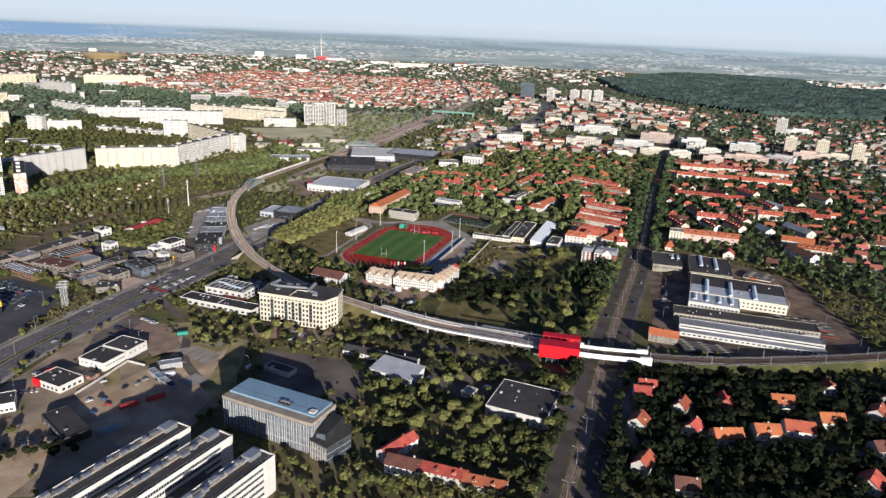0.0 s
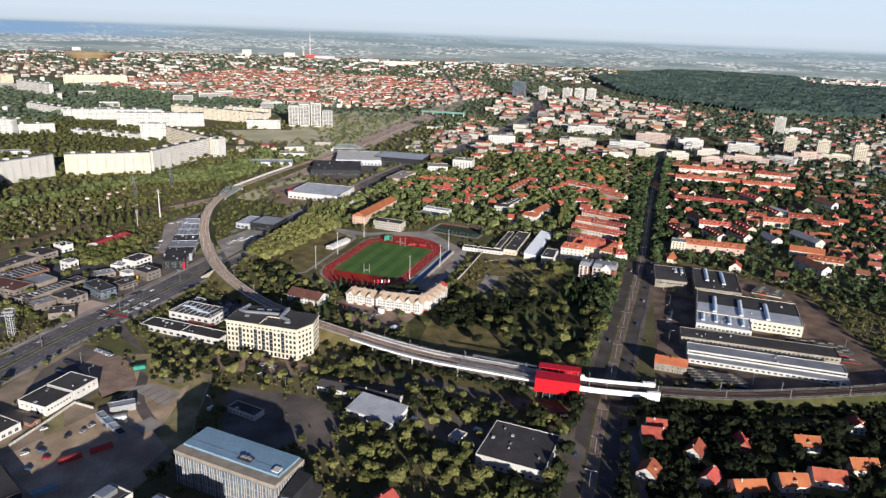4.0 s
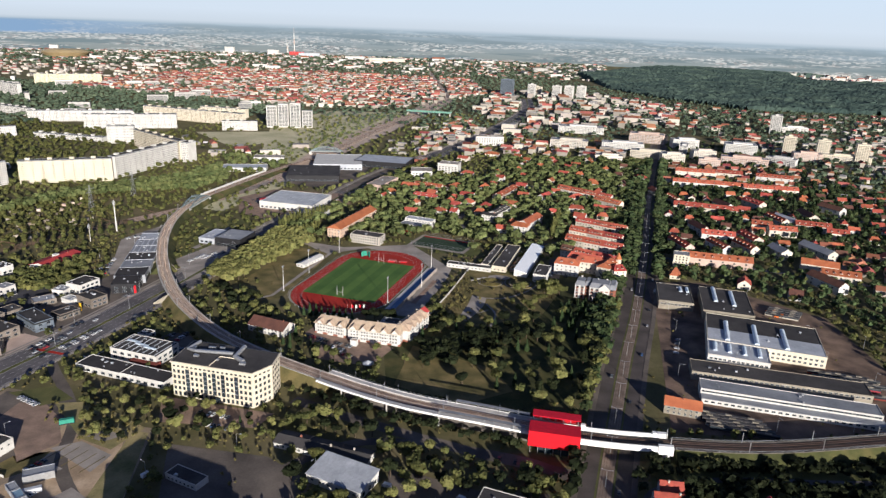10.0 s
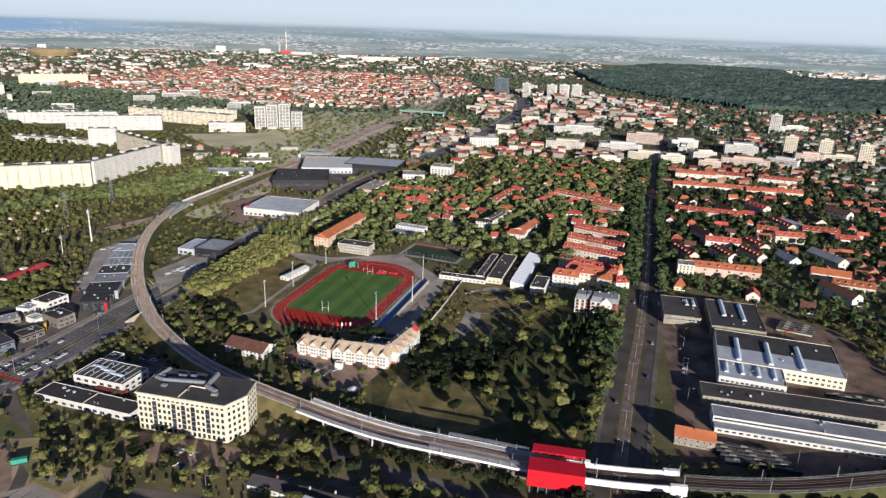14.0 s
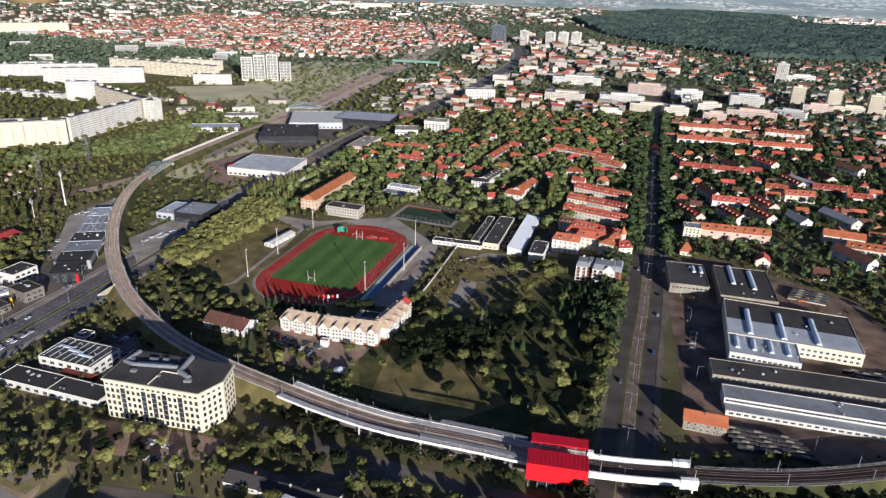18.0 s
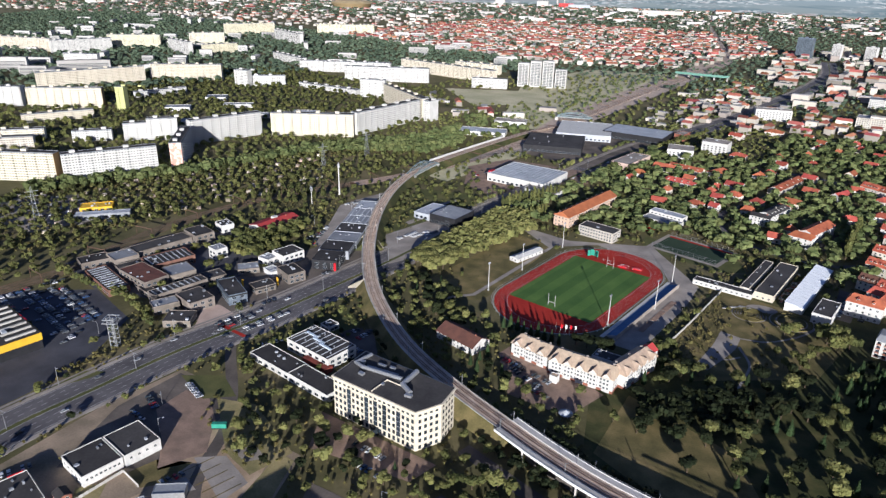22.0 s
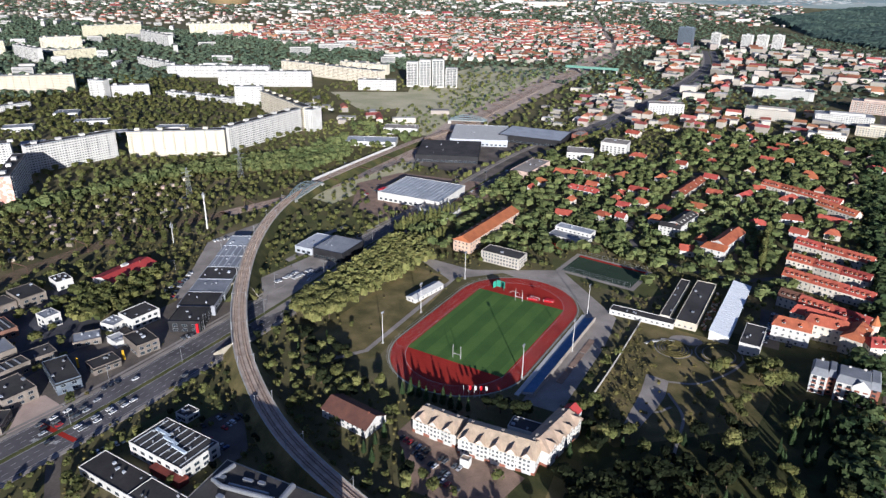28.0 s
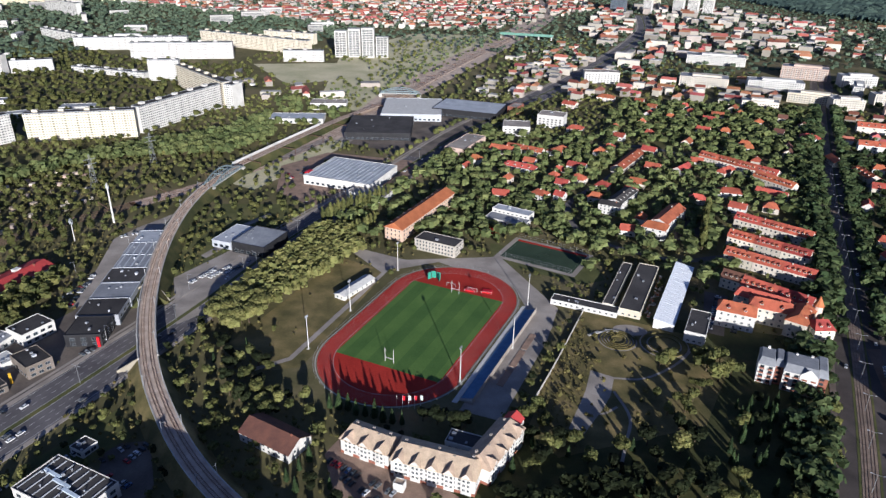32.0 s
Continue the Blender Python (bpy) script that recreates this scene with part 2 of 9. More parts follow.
class Build:
    """Collects boxes and faces into one mesh."""

    def __init__(self):
        self.v, self.f, self.mi = [], [], []

    def faces(self, verts, faces, mi=0):
        n = len(self.v)
        self.v += [tuple(v) for v in verts]
        self.f += [tuple(i + n for i in f) for f in faces]
        self.mi += [mi] * len(faces)
        return self

    def box(self, x0, y0, z0, x1, y1, z1, mi=0):
        return self.faces(boxv(x0, y0, z0, x1, y1, z1), BOXF, mi)

    def ring(self, x0, y0, x1, y1, z0, z1, t, mi=0):
        self.box(x0, y0, z0, x1, y0 + t, z1, mi).box(x0, y1 - t, z0, x1, y1, z1, mi)
        return self.box(x0, y0 + t, z0, x0 + t, y1 - t, z1, mi).box(x1 - t, y0 + t, z0, x1, y1 - t, z1, mi)

    def cyl(self, x, y, z0, z1, r0, r1, n=8, mi=0):
        ring = [(math.cos(2 * math.pi * i / n), math.sin(2 * math.pi * i / n)) for i in range(n)]
        v = [(x + r0 * a, y + r0 * b, z0) for a, b in ring] + [(x + r1 * a, y + r1 * b, z1) for a, b in ring]
        return self.faces(v, [(i, (i + 1) % n, n + (i + 1) % n, n + i) for i in range(n)] + [tuple(range(n, 2 * n)), tuple(range(n))[::-1]], mi)

    def mesh(self, name, *mats):
        me = mesh_of(name, self.v, self.f, mats)
        me.polygons.foreach_set("material_index", self.mi)
        return me


CACHE = {}


def cached(key, make):
    if key not in CACHE:
        CACHE[key] = make()
    return CACHE[key]


def box_mesh(name, w, d, h, mat, z=0.0):
    return cached((name, round(w, 2), round(d, 2), round(h, 2), mat.name, round(z, 2)), lambda: Build().box(-w / 2, -d / 2, z, w / 2, d / 2, z + h).mesh(name, mat))


def gable_mesh(w, d, rise, mat, over=0.5, hip=0.0, thick=0.25):
    """A pitched roof with its ridge along x; hip: how far the ridge ends draw in."""

    def make():
        a, b, t = w / 2 + over, d / 2 + over, thick
        drop = -rise * over / (d / 2)
        r = a - hip
        v = [(-a, -b, drop), (a, -b, drop), (a, b, drop), (-a, b, drop), (-r, 0, rise), (r, 0, rise)]
        up = [(x, y, z + t) for x, y, z in v]
        f = [(0, 1, 5, 4), (2, 3, 4, 5), (1, 2, 5), (3, 0, 4)]
        g = [tuple(i + 6 for i in q) for q in f] if hip else [(6, 7, 11, 10), (8, 9, 10, 11)]
        lower = [q[::-1] for q in (f if hip else f[:2])]
        edge = [(0, 1, 7, 6), (2, 3, 9, 8)]
        edge += [(1, 2, 8, 7), (3, 0, 6, 9)] if hip else [(1, 5, 11, 7), (5, 2, 8, 11), (3, 4, 10, 9), (4, 0, 6, 10)]
        return mesh_of("roof", v + up, g + lower + edge, mat)

    return cached(("gable", round(w, 1), round(d, 1), round(rise, 1), mat.name, over, round(hip, 1)), make)


def gable_wall_mesh(w, d, h, rise, mat):
    def make():
        a, b = w / 2, d / 2
        v = boxv(-a, -b, 0, a, b, h) + [(-a, 0, h + rise), (a, 0, h + rise)]
        f = [(0, 3, 2, 1), (0, 1, 5, 4), (2, 3, 7, 6), (1, 2, 6, 9, 5), (3, 0, 4, 8, 7), (4, 5, 9, 8), (6, 7, 8, 9)]
        return mesh_of("wall", v, f, mat)

    return cached(("gw", round(w, 1), round(d, 1), round(h, 1), round(rise, 1), mat.name), make)


def smooth_line(pts, step=6.0):
    """A smooth curve through a few points of the plan."""
    p = [Vector((*q[:2], q[2] if len(q) > 2 else 0.0)) for q in pts]
    p = [2 * p[0] - p[1]] + p + [2 * p[-1] - p[-2]]
    out = []
    for i in range(1, len(p) - 2):
        n = max(2, int((p[i + 1] - p[i]).length / step))
        for k in range(n):
            t = k / n
            a, b, c, d = p[i - 1], p[i], p[i + 1], p[i + 2]
            out.append(0.5 * (2 * b + (c - a) * t + (2 * a - 5 * b + 4 * c - d) * t * t + (3 * b - a - 3 * c + d) * t ** 3))
    return out + [p[-2]]


def offset_line(line, off):
    out = []
    for i, q in enumerate(line):
        t = line[min(i + 1, len(line) - 1)] - line[max(i - 1, 0)]
        n = Vector((-t.y, t.x, 0)).normalized()
        out.append(q + n * off)
    return out


def ribbon(name, line, width, z, mat, off=0.0, thick=0.0, skirt=None):
    """A strip along a line; with thick its sides go down by that much, with skirt they slope out to the ground."""
    l, r = offset_line(line, off + width / 2), offset_line(line, off - width / 2)
    n = len(line)
    v = [(q.x, q.y, q.z + z) for q in l] + [(q.x, q.y, q.z + z) for q in r]
    f = [(i, n + i, n + i + 1, i + 1) for i in range(n - 1)]
    if thick or skirt:
        ll = offset_line(line, off + width / 2 + (skirt or 0))
        rr = offset_line(line, off - width / 2 - (skirt or 0))
        v += [(q.x, q.y, 0.0 if skirt else q.z + z - thick) for q in ll] + [(q.x, q.y, 0.0 if skirt else q.z + z - thick) for q in rr]
        for i in range(n - 1):
            f += [(2 * n + i, i, i + 1, 2 * n + i + 1), (n + i, 3 * n + i, 3 * n + i + 1, n + i + 1)]
        f += [(0, 2 * n, 3 * n, n), (n - 1, 2 * n - 1, 4 * n - 1, 3 * n - 1)]
        if thick:
            f += [(2 * n + i, 2 * n + i + 1, 3 * n + i + 1, 3 * n + i) for i in range(n - 1)]
    return mesh_of(name, v, f, mat)


def flat(name, pts, z, mat):
    bm = bmesh.new()
    vs = [bm.verts.new((x, y, z)) for x, y in pts]
    bm.faces.new(vs)
    bmesh.ops.triangulate(bm, faces=bm.faces[:])
    bmesh.ops.recalc_face_normals(bm, faces=bm.faces[:])
    if bm.faces[:][0].normal.z < 0:
        bmesh.ops.reverse_faces(bm, faces=bm.faces[:])
    me = bpy.data.meshes.new(name)
    bm.to_mesh(me)
    bm.free()
    me.materials.append(mat)
    return me


FOOT = []  # footprints (x, y, half w, half d, cos, sin) that trees keep clear of
ROADS = []  # (points array, half width)


def claim(x, y, w, d, rot, pad=2.0):
    FOOT.append((x, y, w / 2 + pad, d / 2 + pad, math.cos(radians(rot)), math.sin(radians(rot))))


def clear(xy, pad=0.0):
    """Which of the places are free of buildings and roads."""
    xy = np.asarray(xy)
    ok = np.ones(len(xy), bool)
    for x, y, a, b, c, s in FOOT:
        dx, dy = xy[:, 0] - x, xy[:, 1] - y
        ok &= ~((abs(dx * c + dy * s) < a + pad) & (abs(dy * c - dx * s) < b + pad))
    for pts, half in ROADS:
        for p, q in zip(pts[:-1], pts[1:]):
            e = q - p
            t = np.clip(((xy - p) @ e) / (e @ e + 1e-9), 0, 1)
            ok &= np.hypot(*(xy - p - t[:, None] * e).T) > half + pad
    return ok


def road_line(pts, half):
    line = smooth_line(pts)
    ROADS.append((np.array([(q.x, q.y) for q in line[::3] + [line[-1]]]), half))
    return line


def inside(xy, pts):
    xy, ok = np.asarray(xy), np.zeros(len(xy), bool)
    for (x0, y0), (x1, y1) in zip(pts, pts[1:] + pts[:1]):
        hit = (y0 > xy[:, 1]) != (y1 > xy[:, 1])
        with np.errstate(divide="ignore", invalid="ignore"):
            ok ^= hit & (xy[:, 0] < (x1 - x0) * (xy[:, 1] - y0) / (y1 - y0 + 1e-12) + x0)
    return ok


RNG = np.random.default_rng(7)


def scatter(pts, spacing, pad=0.0, jitter=0.42):
    """Places in a polygon, on a jittered grid, clear of buildings and roads."""
    a = np.array(pts, float)
    gx, gy = np.meshgrid(np.arange(a[:, 0].min(), a[:, 0].max(), spacing), np.arange(a[:, 1].min(), a[:, 1].max(), spacing))
    xy = np.stack([gx.ravel(), gy.ravel()], 1) + RNG.uniform(-jitter, jitter, (gx.size, 2)) * spacing
    xy = xy[inside(xy, list(map(tuple, pts)))]
    return xy[clear(xy, pad)]
# ---------------------------------------------------------------- ground
ground = thing("ground", "town ground of grass, soil and gardens", "ground", kind="structure", data=flat("ground", [(-4900, -2500), (4900, -2500), (4900, 4900), (-4900, 4900)], 0, TOWNLAND))


CARPARK = material("bluish_car_park_asphalt", (0.095, 0.095, 0.11), (0.055, 0.055, 0.064), 0.05, 0.85, fine=1.2)
TRODDEN = material("trodden_soil_and_gravel", (0.40, 0.305, 0.215), (0.16, 0.135, 0.09), 0.045, 0.95, bump=0.4, fine=0.9, c3=(0.28, 0.22, 0.155))
TRAMBED = material("tram_ballast", (0.31, 0.235, 0.18), (0.18, 0.138, 0.108), 0.15, 0.95, bump=0.5, fine=1.6)
LAWN = material("mown_lawn", (0.16, 0.19, 0.06), (0.10, 0.13, 0.042), 0.06, 0.95, fine=0.9)
STRAW = material("straw_field", (0.62, 0.56, 0.37), (0.42, 0.40, 0.24), 0.02, 0.95, fine=0.3)
DEPOTYARD = material("oily_brown_yard", (0.24, 0.165, 0.12), (0.085, 0.062, 0.05), 0.06, 0.9, fine=0.9)
BROWNPAVE = material("brown_paving", (0.34, 0.235, 0.175), (0.21, 0.15, 0.115), 0.12, 0.9, fine=1.2)
PARKGRASS = material("park_grass", (0.115, 0.10, 0.04), (0.040, 0.044, 0.018), 0.06, 0.95, bump=0.4, fine=0.8, c3=(0.062, 0.066, 0.025))
BROWNGRASS = material("brown_grass", (0.25, 0.19, 0.085), (0.09, 0.083, 0.034), 0.06, 0.95, bump=0.5, fine=0.9, c3=(0.16, 0.132, 0.056))
LEVELS = []
OPEN = []  # outlines of bare yards, lots and fields


BROAD = ("verge", "park_floor", "gardens", "showroom_yard")


def patch(name, label, pts, mat, z=0.03, category="ground"):
    if name not in BROAD + ("junction_lawn", "weed_patch"):
        OPEN.append(pts)
    if name not in BROAD:
        LEVELS.append(z)
    return thing(name, label, category, kind="structure", data=flat(name, pts, z if name in BROAD else z + 0.0012 * len(LEVELS), mat))


AVENUE = road_line([(-326, 200), (-322, 290), (-310, 345), (-296, 400), (-274, 462), (-252, 540), (-233, 615), (-211, 726), (-169, 864), (-112, 1068), (-51, 1226), (19, 1397), (90, 1600), (160, 1830), (222, 2100), (245, 2400)], 17)
thing("road_avenue", "wide asphalt avenue with two carriageways", "road", kind="structure", data=ribbon("road", AVENUE, 34, 0.05, ASPHALT))
TRAM = road_line([(40, 90), (62, 178), (83, 248), (101, 315), (142, 452), (176, 557), (224, 719), (293, 967), (403, 1336), (510, 1688)], 15)
thing("road_tram_street", "asphalt tram street shaded by tall trees", "road", kind="structure", data=ribbon("road", TRAM, 28, 0.05, SHADEROAD))
RAIL = [(420, 395, 7.5), (320, 365, 7.5), (247, 349, 7.5), (194, 341, 7.5), (145, 341, 7.5), (91, 346, 7.5), (36, 361, 7.5), (-10, 374, 7.5), (-43, 388, 7.5), (-73, 404, 7.5), (-113, 427, 7.5), (-155, 456, 7.5), (-191, 491, 7.5), (-227, 537, 7.5), (-265, 604, 7.5), (-300, 690, 7.5), (-321, 775, 7.5), (-324, 854, 7.5), (-310, 930, 7), (-276, 1085, 4), (-228, 1238, 2), (-176, 1497, 0.6), (-101, 1860, 0.5), (-27, 2280, 0.5)]
RAILINE = smooth_line(RAIL)


def sleeper_mesh(line, off, until=900):
    """Sleepers across one track, one short beam a metre."""
    c = offset_line(line, off)
    v, f, n = [], [], 0
    for p, q in zip(c[:until], c[1:until]):
        if q.y > 900:
            break
        if q.x > 92:
            continue
        t = (q - p).normalized()
        s = Vector((-t.y, t.x, 0))
        for k in range(int((q - p).length / 1.2)):
            o = p + t * (k * 1.2 + 0.3)
            for a, b, h in ((-1, -1, 0.02), (1, -1, 0.02), (1, 1, 0.02), (-1, 1, 0.02), (-1, -1, 0.16), (1, -1, 0.16), (1, 1, 0.16), (-1, 1, 0.16)):
                v.append(o + s * a * 1.25 + t * b * 0.14 + Vector((0, 0, h)))
            f += [tuple(i + n for i in g) for g in BOXF]
            n += 8
    return mesh_of("sleepers", v, f, TIES)


ROADS.append((np.array([(q.x, q.y) for q in RAILINE[::2]]), 9))
for a, b in ((143, 999), (-62, -228), (-262, -999)):
    run = [q for q in RAILINE if (q.x >= a if b > a else b <= q.x <= a) and (q.y < 620 or b == -999)]
    thing("railway_embankment", "double-track railway on a grassy embankment", "railway", kind="structure", data=ribbon("embankment", run, 11, -0.1, BROWNGRASS if b == -228 else PARKGRASS, skirt=7))
thing("railway_ballast", "brown ballast bed of a double railway track", "railway", kind="structure", data=ribbon("ballast", [q for q in RAILINE if q.x < 92 or q.y > 600], 10.6, 0.0, BALLAST, thick=0.4))
thing("railway_ballast", "dark ballast bed east of the bridge", "railway", kind="structure", data=ribbon("ballast", [q for q in RAILINE if q.x > 86 and q.y < 600], 10.6, 0.0, DARKBALLAST, thick=0.4))
MAINLINE = road_line([(-490, 380), (-468, 460), (-467, 570), (-437, 678), (-375, 775), (-330, 849), (-285, 960), (-240, 1153), (-176, 1520), (-97, 1861), (-25, 2317), (-66, 2825), (-150, 3700)], 10)
for off in (-7, -2.4, 2.4, 7):
    for g in (-0.75, 0.75):
        thing("rail", "rusty steel rail on the main line", "rail", kind="structure", data=ribbon("rail", MAINLINE, 0.22, 0.26, RUST, off=off + g, thick=0.16))
thing("railway_mainline", "broad brown bed of the main railway line", "railway", kind="structure", data=ribbon("ballast", [q for q in MAINLINE if q.y > 770], 18, 0.06, BALLAST))
thing("railway_mainline", "weedy brown bed of the main railway line", "railway", kind="structure", data=ribbon("ballast", [q for q in MAINLINE if q.y < 777], 15, 0.06, WEEDBALLAST))


for off in (-2.1, 2.1):
    thing("sleepers", "row of weathered concrete sleepers under a track", "railway sleeper", kind="stuff", data=sleeper_mesh(RAILINE, off))
    for g in (-0.75, 0.75):
        thing("rail", "worn steel rail of the curved railway", "rail", kind="structure", data=ribbon("rail", RAILINE, 0.2, 0.3, RUST, off=off + g, thick=0.16))
# lanes, kerbs, median and markings of the avenue
for off, w in ((18.6, 3.2), (-18.6, 3.2), (0, 3.0)):
    thing("pavement" if off else "median", "pale paved footway beside the avenue" if off else "grassy median strip of the avenue", "pavement" if off else "median", kind="structure", data=ribbon("strip", AVENUE, w, 0.17, PAVING if off else GRASS, off=off, thick=0.14))
thing("footpath", "pale concrete footpath along the avenue", "pavement", kind="structure", data=ribbon("strip", AVENUE, 2.2, 0.09, PAVING, off=22.5))
for off in (15.8, 1.9, -1.9, -15.8):
    thing("edge_line", "painted white edge line of the carriageway", "road marking", kind="structure", data=ribbon("edge_line", AVENUE, 0.25, 0.062, LINE, off=off))


def dashes(line, off, w=0.2, on=2, period=4, z=0.062):
    b = Build()
    l, r = offset_line(line, off + w / 2), offset_line(line, off - w / 2)
    for i in range(0, len(line) - on, period):
        b.faces([(*l[i].xy, z), (*r[i].xy, z), (*r[i + on].xy, z), (*l[i + on].xy, z)], [(0, 1, 2, 3)])
    return b.mesh("dashes", LINE)


AV_FINE = [q for q in smooth_line([tuple(p) for p in AVENUE[::4]], 1.5)]
for off in (6.9, 11.3, -6.9, -11.3):
    thing("lane_dashes", "worn white lane dashes on asphalt", "road marking", kind="stuff", data=dashes(AV_FINE, off))
for k in range(9):
    for side in (-1, 1):
        thing("crossing_stripe", "white zebra crossing stripe on asphalt", "road marking", pose(-288 + side * 3 + k * 1.1, 428 + k * 0.2, 0.062, 0, 0, 72), group="crossing stripes", kind="structure", data=box_mesh("crossing_stripe", 3.2, 0.5, 0.012, LINE))
thing("cycle_crossing", "faded red cycle crossing over the avenue", "road marking", pose(-283, 437, 0.064, 0, 0, -14), kind="structure", data=box_mesh("cycle_crossing", 30, 3.0, 0.01, TRACKRED))
# tram street: two tracks between carriageways
thing("tram_bed", "brown ballasted bed of the tram tracks", "tramway", kind="structure", data=ribbon("tram_bed", TRAM, 7.5, 0.12, TRAMBED, thick=0.1))
for off in (-1.7, 1.7):
    for g in (-0.72, 0.72):
        thing("tram_rail", "worn steel tram rail", "rail", kind="structure", data=ribbon("tram_rail", TRAM, 0.16, 0.24, RUST, off=off + g, thick=0.12))
for off in (-15.4, 15.4):
    thing("pavement", "grey paved footway beside the tram street", "pavement", kind="structure", data=ribbon("strip", TRAM, 3.4, 0.18, YARD, off=off, thick=0.14))
for off in (-4.6, 4.6):
    thing("grass_strip", "narrow grass strip beside the tram bed", "verge", kind="structure", data=ribbon("strip", TRAM, 1.2, 0.1, GRASS, off=off))
SIDE = road_line([(-278, 432), (-262, 410), (-240, 384), (-228, 368), (-214, 345), (-196, 300), (-150, 262), (-100, 290), (-40, 340), (55, 330), (95, 300)], 4)
thing("road_service", "narrow asphalt service road between yards", "road", kind="structure", data=ribbon("road", SIDE, 7, 0.045, YARD))
S2 = road_line([(-90, 385), (-40, 362), (20, 338), (70, 322), (100, 312)], 5)
thing("road_station", "asphalt lane below the station viaduct", "road", kind="structure", data=ribbon("road", S2, 9, 0.04, YARD))
for line, w in (([(225, 720), (330, 690), (470, 640), (640, 590)], 8), ([(293, 967), (420, 950), (600, 900), (800, 840)], 8), ([(260, 850), (420, 800), (600, 750)], 7), ([(345, 1140), (520, 1110), (760, 1070)], 8), ([(240, 770), (150, 760), (100, 745), (30, 775)], 6), ([(30, 775), (20, 850), (60, 930), (110, 1060)], 6), ([(110, 1060), (-60, 1030)], 6), ([(293, 967), (200, 1010), (110, 1060)], 7), ([(140, 250), (240, 240), (330, 230)], 5), ([(110, 235), (130, 310), (250, 322), (340, 330)], 4.5)):
    ln = road_line(line, w / 2 + 1)
    thing("road_side", "quiet asphalt side street between gardens", "road", kind="structure", data=ribbon("road", ln, w, 0.04, ASPHALT))
patch("lot_ground", "worn asphalt and soil round the roadside halls", [(-304, 225), (-292, 335), (-278, 384), (-236, 376), (-225, 355), (-165, 345), (-150, 262), (-165, 205), (-215, 150), (-290, 138)], TRODDEN, 0.01)
patch("dirt_lot", "bare sandy lot with patches of old concrete", [(-247, 238), (-213, 302), (-226, 352), (-181, 345), (-158, 268), (-170, 212), (-194, 198), (-225, 218)], DIRT)
patch("parking_lot", "asphalt car park beside a flat building", [(-284, 338), (-276, 380), (-228, 372), (-219, 333), (-222, 308), (-271, 287)], YARD)
patch("parking_lot", "dirt car park full of parked cars", [(-290, 190), (-246, 222), (-219, 195), (-227, 144), (-280, 140)], DIRT)
patch("parking_lot", "large asphalt car park beside the avenue", [(-490, 406), (-416, 445), (-359, 420), (-345, 382), (-338, 346), (-345, 300), (-440, 300)], CARPARK)
patch("lorry_yard", "pale asphalt lorry yard between allotments", [(-681, 557), (-620, 608), (-537, 563), (-566, 507), (-620, 513)], PAVING)
patch("dealer_yard", "asphalt yard beside the dealership halls", [(-214, 473), (-194, 479), (-175, 449), (-179, 434), (-207, 455)], YARD, 0.06)
patch("brick_forecourt", "red brick forecourt of a roadside shop", [(-325, 458), (-315, 464), (-296, 457), (-300, 438), (-307, 426), (-314, 440)], PINKISH, 0.06)
patch("forecourt", "grey paved forecourt of the roadside shops", [(-306, 434), (-269, 529), (-248, 590), (-262, 610), (-330, 729), (-352, 700), (-312, 590), (-330, 531), (-345, 452)], YARD)
patch("shop_lot", "pale paved lot beside the hall row", [(-352, 700), (-345, 725), (-330, 760), (-318, 772), (-309, 758), (-300, 716), (-330, 708), (-318, 660), (-306, 600), (-316, 592), (-334, 650)], PAVING, 0.06)
patch("yard", "dark asphalt yard between low commercial roofs", [(-480, 470), (-420, 445), (-345, 452), (-330, 531), (-387, 600), (-450, 560)], CARPARK)
patch("yard", "brown paved hotel yard with parked cars", [(-104, 485), (-97, 505), (-31, 466), (-46, 435), (-84, 443)], BROWNPAVE, 0.035)
patch("plaza", "pale paved plaza round the running track", [(-167, 726), (-108, 706), (-35, 725), (11, 651), (4, 608), (-19, 525), (-42, 530), (-12, 651), (-21, 676), (-82, 707), (-122, 682)], PAVING, 0.04)
patch("school_field", "dry brown sports field beside the track", [(-193, 571), (-159, 701), (-118, 684), (-140, 554), (-155, 548)], BROWNGRASS)
patch("meadow", "rough dry meadow with trodden paths", [(28, 653), (100, 630), (115, 601), (90, 540), (12, 502), (-5, 520)], BROWNGRASS, 0.03)
patch("meadow", "sunlit rough grass clearing", [(-17, 472), (44, 439), (56, 408), (15, 384), (-26, 410)], BROWNGRASS, 0.03)
patch("gravel_patch", "bare pale gravel patch in the meadow", [(27, 582), (44, 576), (41, 558), (36, 545), (25, 522), (17, 525), (26, 556)], PAVING, 0.05)
patch("weed_meadow", "tall yellowing weeds beside the stand", [(-5, 535), (12, 590), (27, 645), (34, 600), (27, 560), (16, 524)], BROWNGRASS, 0.05)
patch("lawn", "sunlit lawn between white apartments", [(64, 846), (87, 872), (94, 816), (72, 790)], LAWN, 0.05)
patch("yard", "asphalt court beside the white apartments", [(100, 790), (128, 778), (140, 850), (114, 878)], YARD, 0.05)
patch("lawn", "rough lawn round the ball court", [(-45, 750), (40, 722), (46, 700), (30, 690), (-42, 714)], GRASS, 0.02)
patch("parking_lot", "narrow asphalt car park between sheds and flats", [(117, 696), (132, 690), (118, 634), (105, 638)], YARD, 0.04)
for pts in ([(43, 562), (50, 540), (46, 518), (40, 490)], [(44, 575), (62, 578), (84, 598), (100, 625)], [(26, 548), (34, 540), (44, 548)]):
    thing("park_path", "trodden pale path through the park", "path", kind="structure", data=ribbon("park_path", smooth_line(pts, 4), 1.7, 0.1, PAVING))
